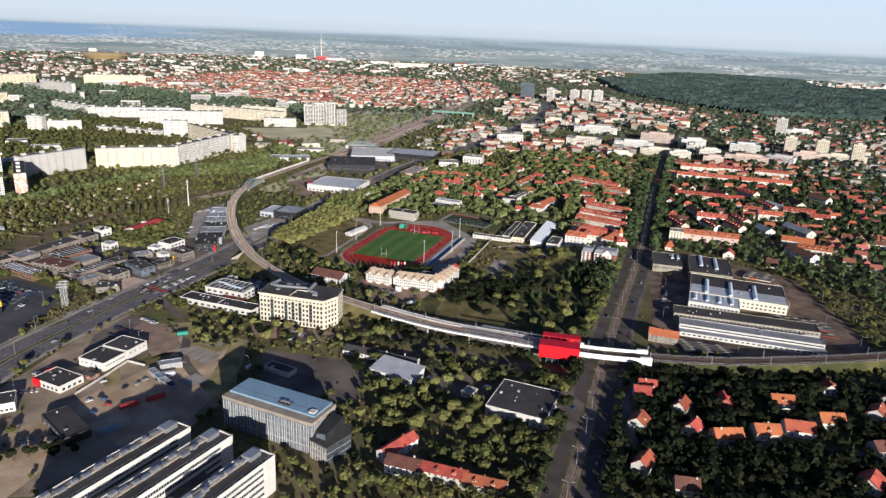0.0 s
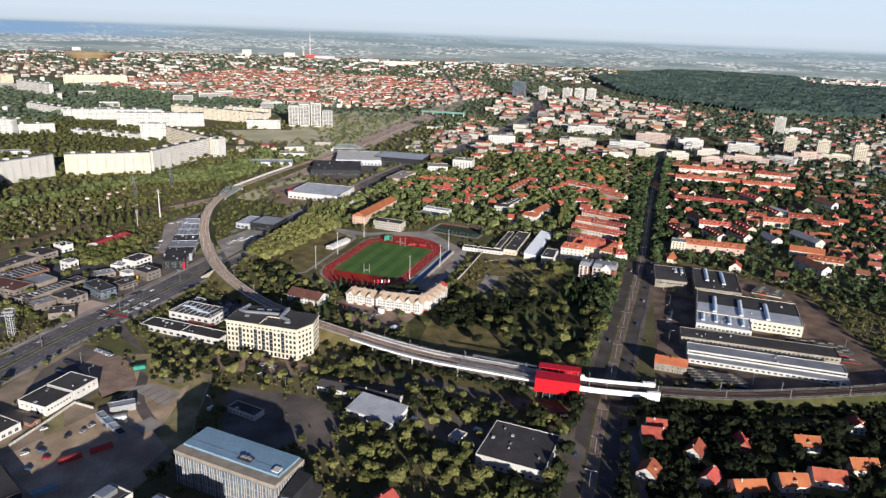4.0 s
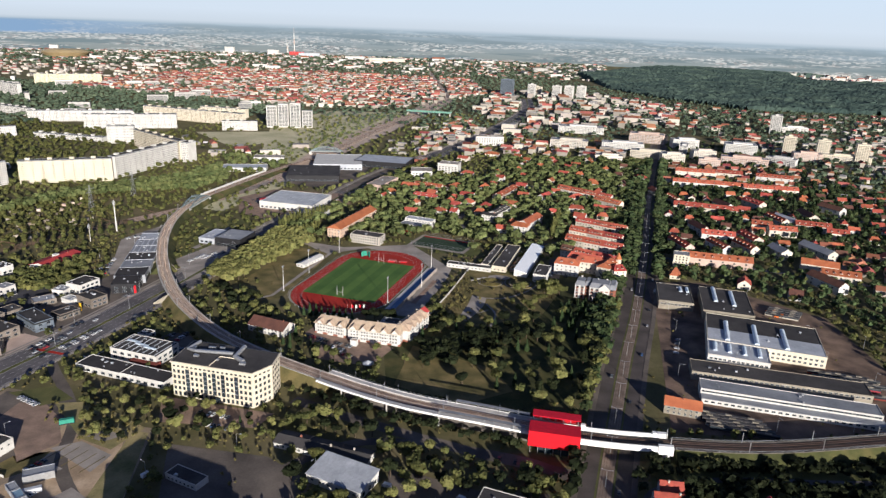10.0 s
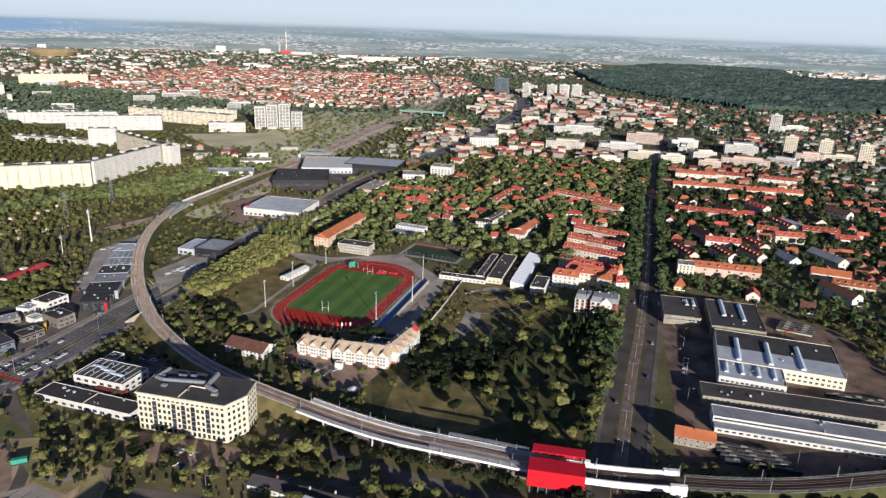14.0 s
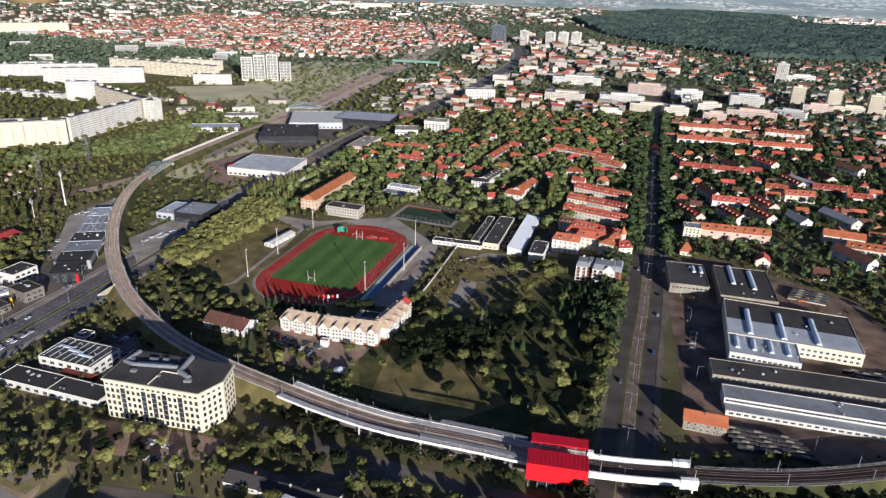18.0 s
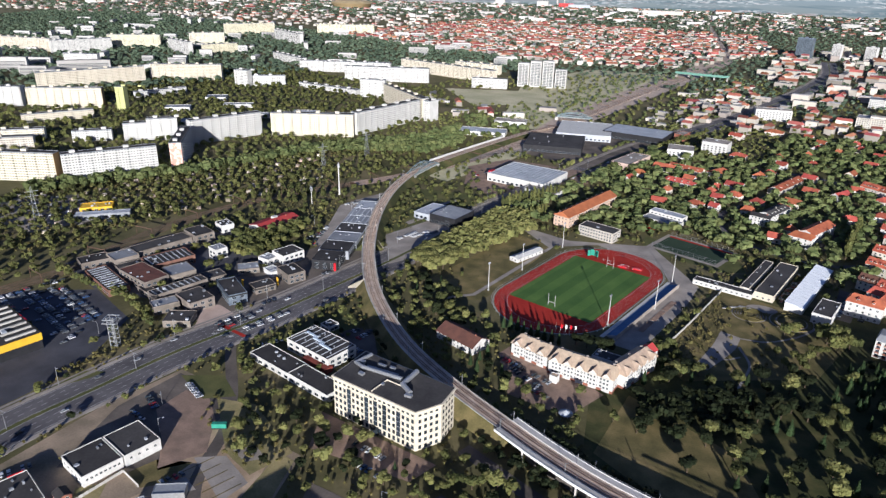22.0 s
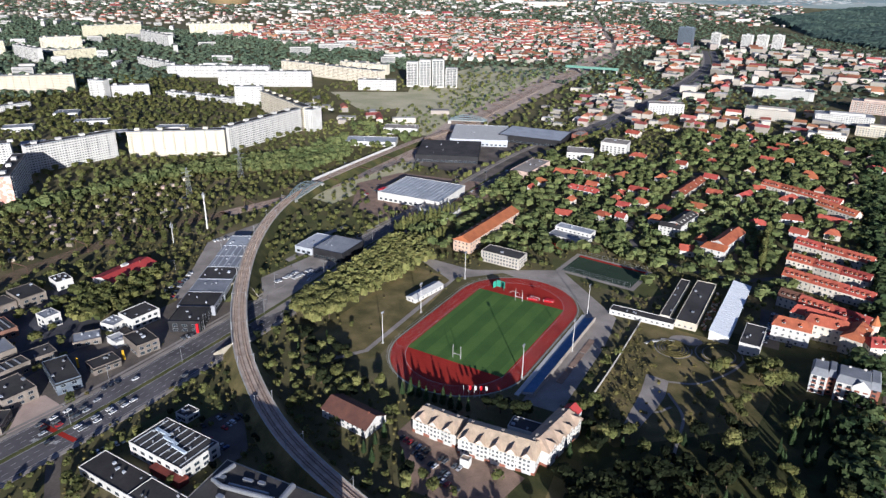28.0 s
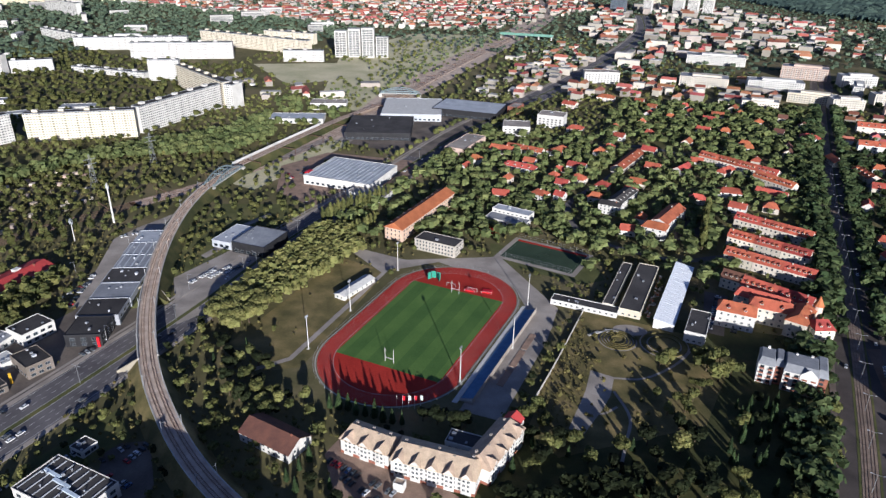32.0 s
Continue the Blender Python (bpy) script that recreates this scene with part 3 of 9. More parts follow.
for pts in ([(-214, 321), (-200, 329), (-177, 317), (-181, 301)], [(-214, 300), (-204, 295), (-197, 303), (-208, 308)], [(-192, 276), (-180, 268), (-172, 280), (-184, 288)], [(-200, 334), (-188, 329), (-180, 336), (-192, 342)]):
    patch("concrete_slab", "broken pale concrete slab on the bare lot", pts, PAVING, 0.05)
for k in range(5):
    thing("slab_joint", "weedy joint between concrete slabs", "joint", pose(-208 + 6.2 * k, 318 - 2.6 * k, 0.12, 0, 0, 66), group="slab joints", kind="structure", data=box_mesh("slab_joint", 17, 0.5, 0.05, BROWNGRASS))
patch("parking_lot", "worn brown asphalt behind the white hall", [(-225, 307), (-211, 327), (-226, 352), (-242, 366), (-260, 367), (-262, 345), (-240, 326), (-230, 314)], BROWNPAVE, 0.06)
patch("weed_patch", "strip of weeds between lot and car park", [(-236, 299), (-222, 293), (-214, 300), (-212, 318), (-224, 306), (-230, 312)], BROWNGRASS, 0.05)
for pts in ([(-172, 268), (-158, 255), (-150, 262), (-166, 340), (-176, 342)], [(-250, 280), (-236, 262), (-228, 268), (-240, 290)], [(-216, 345), (-206, 352), (-186, 345), (-200, 338)]):
    patch("weed_patch", "patch of dry weeds on the bare lot", pts, DRYGRASS, 0.045)
patch("slip_lawn", "grassy island between avenue and slip road", [(-335, 332), (-322, 352), (-318, 362), (-330, 358)], GRASS, 0.09)
patch("junction_lawn", "grassy corner by the viaduct", [(-252, 440), (-236, 470), (-224, 500), (-205, 480), (-225, 440)], GRASS, 0.05)
patch("gravel_lane", "pale lane beside the railway curve", [(-262, 680), (-256, 700), (-258, 740), (-244, 772), (-248, 776), (-264, 742), (-262, 704), (-268, 684)], PAVING, 0.05)
patch("field_path", "pale trodden path by the track", [(-166, 545), (-148, 560), (-128, 640), (-116, 690), (-119, 691), (-132, 640), (-151, 562), (-167, 549)], PAVING, 0.06)
patch("dry_scrub", "strip of flattened dry reeds", [(-238, 368), (-214, 372), (-170, 345), (-180, 322), (-202, 331)], DRYGRASS, 0.035)
patch("lawn", "mown lawn beside the slip road", [(-274, 378), (-250, 389), (-229, 374), (-245, 364)], GRASS, 0.05)
patch("forecourt", "brown paved forecourt before the office block", [(-175, 382), (-98, 367), (-105, 350), (-165, 352)], BROWNPAVE, 0.035)
patch("car_lot", "gravel lot with rows of white vans", [(-270, 645), (-248, 700), (-205, 690), (-218, 613), (-236, 585)], PAVING, 0.035)
patch("field", "pale dry open field", [(-540, 1440), (-340, 1500), (-300, 1380), (-420, 1290)], STRAW)
patch("depot_yard", "dark brown yard of the tram depot", [(152, 366), (250, 360), (340, 380), (345, 560), (262, 640), (205, 635), (190, 540)], DEPOTYARD)
patch("yard", "shaded asphalt yard behind the warehouse", [(-150, 330), (-90, 322), (-60, 300), (-66, 262), (-130, 262)], YARD, 0.03)
patch("yard", "asphalt yard of the dark-roofed store", [(-20, 318), (30, 300), (75, 300), (95, 260), (70, 245), (20, 268), (-20, 290)], YARD, 0.03)
patch("shop_yard", "pale parking yard of the retail park", [(-285, 905), (-262, 830), (-215, 800), (-170, 800), (-130, 900), (-150, 950), (-250, 960)], BROWNPAVE, 0.03)
for pts in ([(-300, 905), (-288, 930), (-262, 1010), (-272, 1012), (-300, 940)], [(-255, 1005), (-238, 1000), (-225, 1060), (-206, 1150), (-222, 1160), (-245, 1070)]):
    patch("gravel_strip", "pale gravel strip beside the tracks", pts, PAVING, 0.05)
patch("retail_yard", "asphalt yard of the big-box stores", [(-262, 1010), (-140, 960), (-60, 1170), (-60, 1230), (-160, 1230)], YARD, 0.03)
patch("rail_yard", "broad brown rail yard beside the main line", [(-275, 1010), (-245, 1010), (-205, 1230), (-60, 1900), (10, 2330), (-60, 2330), (-130, 1900), (-200, 1600), (-262, 1240)], BALLAST, 0.04)
patch("verge", "pale gravelly railway bank", [(-330, 850), (-345, 905), (-300, 1060), (-262, 1150), (-205, 1190), (-235, 1000), (-262, 900), (-285, 830)], STRAW, 0.02)
patch("verge", "rough sunlit railway verge", [(-330, 1160), (-262, 1150), (-200, 1560), (-130, 1900), (-330, 1880), (-420, 1600)], STRAW, 0.02)
patch("showroom_yard", "rough grass round the car showroom", [(-300, 700), (-270, 640), (-222, 668), (-195, 770), (-240, 800), (-300, 790)], GRASS, 0.02)
patch("park_floor", "rough park grass under trees", [(-40, 470), (-5, 540), (60, 655), (165, 640), (150, 520), (120, 420), (60, 375), (-30, 400)], PARKGRASS, 0.015)
patch("gardens", "grassy house gardens under trees", [(100, 180), (340, 180), (340, 340), (130, 335)], GRASS, 0.015)

# ---------------------------------------------------------------- stadium
TRK = pose(-76, 613, 0, 0, 0, 73.5)


def oval(straight, r, n=40):
    h = straight / 2
    pts = [(h + r * math.cos(a), r * math.sin(a)) for a in np.linspace(-math.pi / 2, math.pi / 2, n)]
    return pts + [(-x, -y) for x, y in pts]


def oval_ring(r0, r1, z, mat, name):
    a, b = oval(84.4, r0), oval(84.4, r1)
    n = len(a)
    return mesh_of(name, [(*p, z) for p in a + b], [(i, (i + 1) % n, n + (i + 1) % n, n + i) for i in range(n)][::1], mat)


claim(-76, 613, 192, 104, 73.5)
claim(-16, 590, 150, 26, 73.5)
stadium = thing("running_track", "red oval running track round a green rugby pitch", "running track", TRK, kind="structure")
part("track_surface", flat("track", oval(84.4, 46.3), 0.08, TRACKRED), stadium)
part("pitch", flat("pitch", [(-52.5, -35.3), (52.5, -35.3), (52.5, 35.3), (-52.5, 35.3)], 0.12, TURF), stadium, label="mown green turf with faint bands")
for k in range(9):
    part("lane_line", oval_ring(36.5 + 1.22 * k - 0.03, 36.5 + 1.22 * k + 0.03 + 0.16 * (k == 0), 0.135, LINE, "lane_line"), stadium)
for k in range(4):
    part("mown_band", box_mesh("mown_band", 105, 8.8, 0.01, TURF2, 0.121), stadium, pose(0, -26.4 + 17.6 * k, 0))
part("kerb", oval_ring(47.0, 47.6, 0.2, CONCRETE, "kerb"), stadium)
fence = thing("stadium_fence", "low white railing round the running track", "fence", TRK, kind="structure")
part("rail", oval_ring(48.5, 48.62, 1.1, LINE, "rail"), fence)
for i, (x, y) in enumerate(oval(84.4, 48.55, 26)):
    part("post", box_mesh("post", 0.14, 0.14, 1.1, LINE), fence, pose(x, y, 0))
for sx in (-47.5, 49):
    goal = thing("rugby_goal", "white H-shaped rugby goal posts", "goal posts", TRK @ pose(sx, 0, 0.12), group="rugby goals")
    for y in (-2.9, 2.9):
        part("post", cached("gp", lambda: Build().cyl(0, 0, 0, 9.5, 0.16, 0.12).mesh("post", LINE)), goal, pose(0, y, 0))
    part("crossbar", box_mesh("crossbar", 0.2, 5.8, 0.22, LINE), goal, pose(0, 0, 3.0))
for y in (-20, 14):
    fg = thing("football_goal", "small white football goal with a net frame", "goal", TRK @ pose(57, y * 0.5, 0.12), group="football goals")
    part("frame", cached("fgoal", lambda: Build().box(0, -3.6, 0, 0.15, -3.45, 2.4).box(0, 3.45, 0, 0.15, 3.6, 2.4).box(0, -3.6, 2.3, 0.15, 3.6, 2.45).box(0.1, -3.5, 0, 1.6, -3.4, 0.12).box(0.1, 3.4, 0, 1.6, 3.5, 0.12).mesh("frame", LINE)), fg)
cage = thing("throwing_cage", "tall green netted throwing cage", "throwing cage", TRK @ pose(60, 21, 0.1))
GREENNET = material("green_net", (0.05, 0.28, 0.20), (0.04, 0.22, 0.16), 0.3, 0.9)
for k, (x, y, r) in enumerate(((0, -3, 20), (3, -1, 80), (3, 3, 100), (0, 5, 160))):
    part("net_panel", box_mesh("net_panel", 3.4, 0.12, 5.5, GREENNET), cage, pose(x, y, 0, 0, 0, r))
for x, y in ((58, -8), (61, -20)):
    mt = thing("landing_mat", "thick red high-jump landing mat", "landing mat", TRK @ pose(x, y, 0.1, 0, 0, 8), group="landing mats")
    part("cushion", box_mesh("cushion", 5, 7, 0.8, REDPAINT), mt)
    part("bar", box_mesh("bar", 0.1, 7.4, 0.1, LINE), mt, pose(-3, 0, 1.6))
    for yy in (-3.6, 3.6):
        part("upright", box_mesh("upright", 0.12, 0.12, 1.8, LINE), mt, pose(-3, yy, 0))
BLUESEAT = material("blue_seats", (0.13, 0.24, 0.40), (0.095, 0.185, 0.32), 0.3, 0.7)
stand = thing("grandstand", "low open stand with blue seat rows", "grandstand", TRK @ pose(-6, -53.5, 0))
for k in range(5):
    part("tier", box_mesh("tier", 112, 1.5, 0.45 * (k + 1), CONCRETE), stand, pose(0, -1.5 * k, 0))
    part("seat_bench", box_mesh("seat_bench", 108, 1.3, 0.3, BLUESEAT), stand, pose(0, -1.5 * k, 0.45 * (k + 1)))
part("parapet", box_mesh("parapet", 112, 0.3, 3.4, PAVING), stand, pose(0, -7.0, 0))
part("walkway", box_mesh("walkway", 118, 3, 0.3, LINE), stand, pose(0, 2.6, 0))
thing("apron", "grey paved apron behind the stand", "pavement", TRK @ pose(-14, -69, 0), kind="structure", data=box_mesh("apron", 104, 15, 0.07, PAVING))
for k in range(3):
    thing("planting_bed", "low brown planting bed behind the stand", "planting bed", TRK @ pose(-30 + 21 * k, -68, 0.07), group="planting beds", data=box_mesh("planting_bed", 19, 4, 0.25, BROWNPAVE))


def floodlight(m, h=22):
    t = thing("floodlight", "tall white floodlight mast with lamp bank", "floodlight", m, group="stadium floodlights")
    part("mast", cached("mast%d" % h, lambda: Build().cyl(0, 0, 0, h, 0.32, 0.16).mesh("mast", LINE)), t)
    part("base", box_mesh("base", 1.4, 1.4, 0.5, CONCRETE), t)
    part("crossarm", box_mesh("crossarm", 2.6, 0.3, 1.5, METAL), t, pose(0, 0, h - 0.4))
    for k in (-0.9, 0, 0.9):
        part("lamp", box_mesh("lamp", 0.7, 0.5, 0.6, PALEROOF), t, pose(k, -0.3, h + 0.2))


for x, y, a in ((-142, 573, 73), (-129, 622, 73), (-110, 687, 73), (-17, 596, 253), (-10, 652, 253), (-45, 556, 253)):
    floodlight(pose(x, y, 0, 0, 0, a), 23)
for k in range(5):
    fl = thing("flagpole", "slim flagpole with a limp flag", "flagpole", pose(-76 + 3.2 * k, 526 + 0.5 * k, 0), group="flagpoles")
    part("pole", cached("fpole", lambda: Build().cyl(0, 0, 0, 9, 0.09, 0.06, 6).mesh("pole", LINE)), fl)
    if k:
        part("flag", box_mesh("flag", 1.3, 0.06, 3.0, REDPAINT if k in (1, 3) else LINE), fl, pose(0.75, 0, 5.6))
mini = pose(-1, 732, 0, 0, 0, -21)
claim(-1, 732, 66, 42, -21)
ball = thing("ball_court", "small dark green ball court with white lines", "sports court", mini, kind="structure")
part("path_margin", box_mesh("path_margin", 68, 44, 0.06, PAVING), ball, pose(0, 1, 0), label="pale paved margin")
part("surface", box_mesh("surface", 60, 34, 0.10, material("court_green", (0.045, 0.07, 0.045), (0.03, 0.05, 0.03), 0.05)), ball)
part("red_margin", box_mesh("red_margin", 60, 3, 0.09, TRACKRED), ball, pose(0, 18.6, 0))
for k in (-28, 0, 28):
    part("court_line", box_mesh("court_line", 0.15, 30, 0.02, LINE, 0.08), ball, pose(k, 0, 0))
part("centre_ring", cached("cring", lambda: mesh_of("centre_ring", [(r * math.cos(a * 0.2618), r * math.sin(a * 0.2618), 0.1) for r in (4.8, 5) for a in range(24)], [(i, (i + 1) % 24, 24 + (i + 1) % 24, 24 + i) for i in range(24)], LINE)), ball)
for k in range(13):
    for s in (-17.5, 21):
        part("fence_post", box_mesh("fence_post", 0.12, 0.12, 4.5, METAL), ball, pose(-30 + 5 * k, s, 0))
for z in (1.0, 2.7, 4.4):
    for s in (-17.5, 21):
        part("fence_rail", box_mesh("fence_rail", 60, 0.08, 0.08, METAL), ball, pose(0, s, z))
# ---------------------------------------------------------------- buildings


def prism(name, pts, z0, z1, mat):
    n = len(pts)
    v = [(x, y, z0) for x, y in pts] + [(x, y, z1) for x, y in pts]
    return mesh_of(name, v, [tuple(range(n))[::-1], tuple(range(n, 2 * n))] + [(i, (i + 1) % n, n + (i + 1) % n, n + i) for i in range(n)], mat)


def window_mesh(w, h, frame=LINE, mull=True):
    """A pane in its frame with a sill, facing -y."""

    def make():
        a, t = w / 2, 0.09
        outer, inner = [(-a - t, -t), (a + t, -t), (a + t, h + t), (-a - t, h + t)], [(-a, 0), (a, 0), (a, h), (-a, h)]
        v = [(x, 0.06, z) for x, z in outer] + [(x, -0.08, z) for x, z in outer] + [(x, -0.08, z) for x, z in inner] + [(x, -0.02, z) for x, z in inner]
        b = Build().faces(v, [(o + i, o + (i + 1) % 4, o + 4 + (i + 1) % 4, o + 4 + i) for o in (0, 4, 8) for i in range(4)])
        m = 0.05
        if mull:
            n = len(b.v)
            b.v += [(-m, -0.02, 0), (m, -0.02, 0), (m, -0.02, h), (-m, -0.02, h)]
            b.f += [(12, n, n + 3, 15), (n + 1, 13, 14, n + 2), (n, n + 1, n + 2, n + 3)]
            b.mi += [1, 1, 0]
        else:
            b.f.append((12, 13, 14, 15))
            b.mi.append(1)
        return b.mesh("window", frame, GLASS)

    return cached(("win", w, h, frame.name, mull), make)


def facade(parent, p, q, sills, n, w, h, frame=LINE, margin=1.0, mull=True, skip=(), name="window"):
    """Rows of windows on the wall from p to q, each a part; the wall's outside lies to the right of p -> q."""
    p, q = Vector(p), Vector(q)
    e = q - p
    rot = math.degrees(math.atan2(e.y, e.x))
    top = parent
    while top.parent:
        top = top.parent
    if top.matrix_basis.translation.y > 690 and name == "window":
        me = window_mesh(w, h, frame, False)
        co, fs, mi = [x.co[:] for x in me.vertices], [x.vertices[:] for x in me.polygons], [x.material_index for x in me.polygons]
        b = Build()
        for r, z in enumerate(sills):
            for k in range(n):
                if not ((r, k) in skip or k in skip):
                    o = margin + (k + 0.5) * (e.length - 2 * margin) / n
                    i = len(b.v)
                    b.v += [(x + o, y, q + z) for x, y, q in co]
                    b.f += [tuple(j + i for j in g) for g in fs]
                    b.mi += mi
        if b.v:
            part("glazing", b.mesh("glazing", frame, GLASS), parent, pose(p.x, p.y, 0, 0, 0, rot))["kind"] = "stuff"
        return
    for r, z in enumerate(sills):
        for k in range(n):
            if (r, k) in skip or k in skip:
                continue
            o = p + e * ((margin + (k + 0.5) * (e.length - 2 * margin) / n) / e.length)
            part(name, window_mesh(w, h, frame, mull), parent, pose(o.x, o.y, z, 0, 0, rot))


def band(parent, p, q, z, h, name="window_band", mat=None, margin=0.8, step=1.6):
    """A ribbon window with mullions along a wall."""
    p, q = Vector(p), Vector(q)
    e = q - p
    length = e.length - 2 * margin

    def make():
        b = Build().box(-length / 2, -0.05, 0, length / 2, 0.1, h, 1)
        n = max(2, int(length / step))
        for k in range(n + 1):
            x = -length / 2 + k * length / n
            b.box(x - 0.07, -0.1, 0, x + 0.07, 0.05, h, 0)
        return b.mesh(name, mat or LINE, GLASS)

    o = (p + q) / 2
    part(name, cached(("band", round(length, 1), h, (mat or LINE).name, step), make), parent, pose(o.x, o.y, z, 0, 0, math.degrees(math.atan2(e.y, e.x))))


def corners(w, d):
    return (-w / 2, -d / 2), (w / 2, -d / 2), (w / 2, d / 2), (-w / 2, d / 2)


def flat_block(name, label, x, y, w, d, rot, h, wall, roof, wins=(), category="building", vents=0, parapet=0.5, group="", frame=LINE, door=False):
    """A flat-roofed building: wall, roof, parapet, windows, roof vents. wins: (face 0..3, count, sills, width, height)."""
    claim(x, y, w, d, rot)
    t = thing(name, label, category, pose(x, y, 0, 0, 0, rot), group)
    part("wall", box_mesh("wall", w, d, h, wall), t)
    part("roof", box_mesh("roof", w - 0.6, d - 0.6, 0.12, roof, h), t)
    part("parapet", cached(("para", w, d, h, wall.name, parapet), lambda: Build().ring(-w / 2 - 0.05, -d / 2 - 0.05, w / 2 + 0.05, d / 2 + 0.05, h - 0.15, h + parapet, 0.3).mesh("parapet", wall)), t)
    c = corners(w, d)
    for face, n, sills, ww, wh in wins:
        facade(t, c[face], c[(face + 1) % 4], sills, n, ww, wh, frame)
    rnd = random.Random(int(x * 7 + y * 13))
    for k in range(int(vents * 0.5 + 0.5)):
        s = rnd.uniform(0.6, 1.8)
        part("roof_vent", box_mesh("roof_vent", round(s, 1), round(s * rnd.uniform(0.6, 1.6), 1), round(rnd.uniform(0.5, 1.3), 1), rnd.choice((METAL, PALEROOF, GREYROOF)), 0.12), t, pose(rnd.uniform(-0.42, 0.42) * w, rnd.uniform(-0.4, 0.4) * d, h, 0, 0, rnd.choice((0, 90))))
    if door:
        part("door", box_mesh("door", 2.2, 0.2, 2.6, BLACK), t, pose(w * 0.2, -d / 2, 0))
    return t


def pitched(name, label, x, y, w, d, rot, h, rise, wall, roof, hip=0.0, n=4, floors=2, chimney=1, dormers=0, category="house", group="", sides=(0, 1, 3), ww=1.3, wh=1.5, gable_n=2):
    """A house with a pitched roof, ridge along its longer side."""
    if d > w:
        w, d, rot = d, w, rot + 90
    claim(x, y, w, d, rot)
    t = thing(name, label, category, pose(x, y, 0, 0, 0, rot), group)
    part("wall", gable_wall_mesh(w, d, h, 0.02 if hip else rise - 0.05, wall), t)
    part("roof", gable_mesh(w, d, rise, roof, hip=hip), t, pose(0, 0, h))
    c = corners(w, d)
    fh = h / floors
    cr, sr = math.cos(radians(rot)), math.sin(radians(rot))
    normals = ((0, -1), (1, 0), (0, 1), (-1, 0))
    for f in range(4):
        nx, ny = normals[f]
        if (sr * nx + cr * ny) > 0.35 or (f % 2 and not gable_n):
            continue
        facade(t, c[f], c[(f + 1) % 4], [fh * k + 0.9 for k in range(floors)], n if f % 2 == 0 else gable_n, ww, wh)
    rnd = random.Random(int(x * 3 + y * 5))
    for k in range(chimney):
        cx = rnd.uniform(-0.4, 0.4) * (w - 2 * hip)
        part("chimney", box_mesh("chimney", 0.9, 0.7, 2.0, BRICKWALL if rnd.random() < 0.5 else PLASTER, 0), t, pose(cx, rnd.uniform(-0.1, 0.1) * d, h + rise * 0.75))
    face = -1 if cr > 0 else 1
    for k in range(dormers):
        dx = (k + 0.5) / dormers * (w - 3) - (w - 3) / 2
        part("dormer", cached(("dormer", wall.name, roof.name), lambda: Build().box(-0.9, -1.2, 0, 0.9, 1.8, 1.3, 0).box(-0.6, -1.25, 0.3, 0.6, -1.15, 1.2, 2).faces([(-1.1, -1.5, 1.2), (1.1, -1.5, 1.2), (1.1, 2.2, 1.2), (-1.1, 2.2, 1.2), (0, -1.5, 2.0), (0, 2.2, 2.0)], [(0, 4, 5, 3), (1, 2, 5, 4), (0, 1, 4), (2, 3, 5)], 1).mesh("dormer", wall, roof, GLASS)), t, pose(dx, face * d * 0.28, h + rise * 0.32, 0, 0, 0 if face < 0 else 180))
    return t


# the cream office block, five-sided in plan
claim(-137, 398, 66, 34, -12)
office = thing("office_block", "cream six-storey office block with a dark flat roof", "office building", pose(-168, 384, 0, 0, 0, -12))
OP = [(0, 0), (57, 0), (63.5, 14), (61, 30), (-2, 30)]
part("wall", prism("wall", OP, 0, 24.2, CREAM), office)
part("cornice", prism("cornice", [(-0.8, -0.8), (57.4, -0.8), (64.6, 14), (61.8, 30.8), (-2.8, 30.8)], 24.2, 25.0, CREAM), office)
part("roof", prism("roof", [(0, 0), (57, 0), (63.5, 14), (61, 30), (-2, 30)], 25.0, 25.25, BITUMEN), office, label="dark bitumen roof")
SILLS = [1.0, 5.2, 9.2, 13.2, 17.2, 21.4]
glazed = (3, 7, 9, 11, 14)
for r, z in enumerate(SILLS):
    for k in range(18):
        if k in glazed and 1 <= r <= 4:
            continue
        xx = 1.8 + k * 3.14
        part("window", window_mesh(1.5, 1.0 if r == 5 else 2.1 if r else 2.6, BLACK, False), office, pose(xx, 0, z))
for k in glazed:
    bay = part("glazed_bay", box_mesh("glazed_bay", 2.6, 0.3, 15.6, GLASS), office, pose(1.8 + k * 3.14, -0.05, 4.8))
    for j in range(1, 5):
        part("transom", box_mesh("transom", 2.6, 0.1, 0.2, METAL), bay, pose(0, -0.2, j * 3.1))
for r, z in enumerate(SILLS):
    facade(office, (57, 0), (63.5, 14), [z], 4, 1.5, 1.0 if r == 5 else 2.0, BLACK, mull=False)
    facade(office, (63.5, 14), (61, 30), [z], 4, 1.5, 1.0 if r == 5 else 2.0, BLACK, mull=False)
part("entrance", box_mesh("entrance", 5, 1.6, 4.2, GLASS), office, pose(30, -0.8, 0))


def duct(points, r):
    """A round sheet-metal duct bent through the points, with joint rings."""
    b, up = Build(), Vector((0, 0, 1))
    pts = [Vector(p) for p in points]
    c = [(math.cos(j * 0.6283), math.sin(j * 0.6283)) for j in range(10)]
    for k, p in enumerate(pts):
        e = (pts[min(k + 1, len(pts) - 1)] - p).normalized() + (p - pts[max(k - 1, 0)]).normalized()
        w = up.cross(e).normalized()
        b.v += [tuple(p + (w * i + up * j) * r) for i, j in c]
        if k:
            b.f += [(10 * k - 10 + j, 10 * k - 10 + (j + 1) % 10, 10 * k + (j + 1) % 10, 10 * k + j) for j in range(10)]
    n = len(b.v)
    b.f += [tuple(range(10))[::-1], tuple(range(n - 10, n))]
    b.mi = [0] * len(b.f)
    return b.mesh("ventilation_duct", METAL)


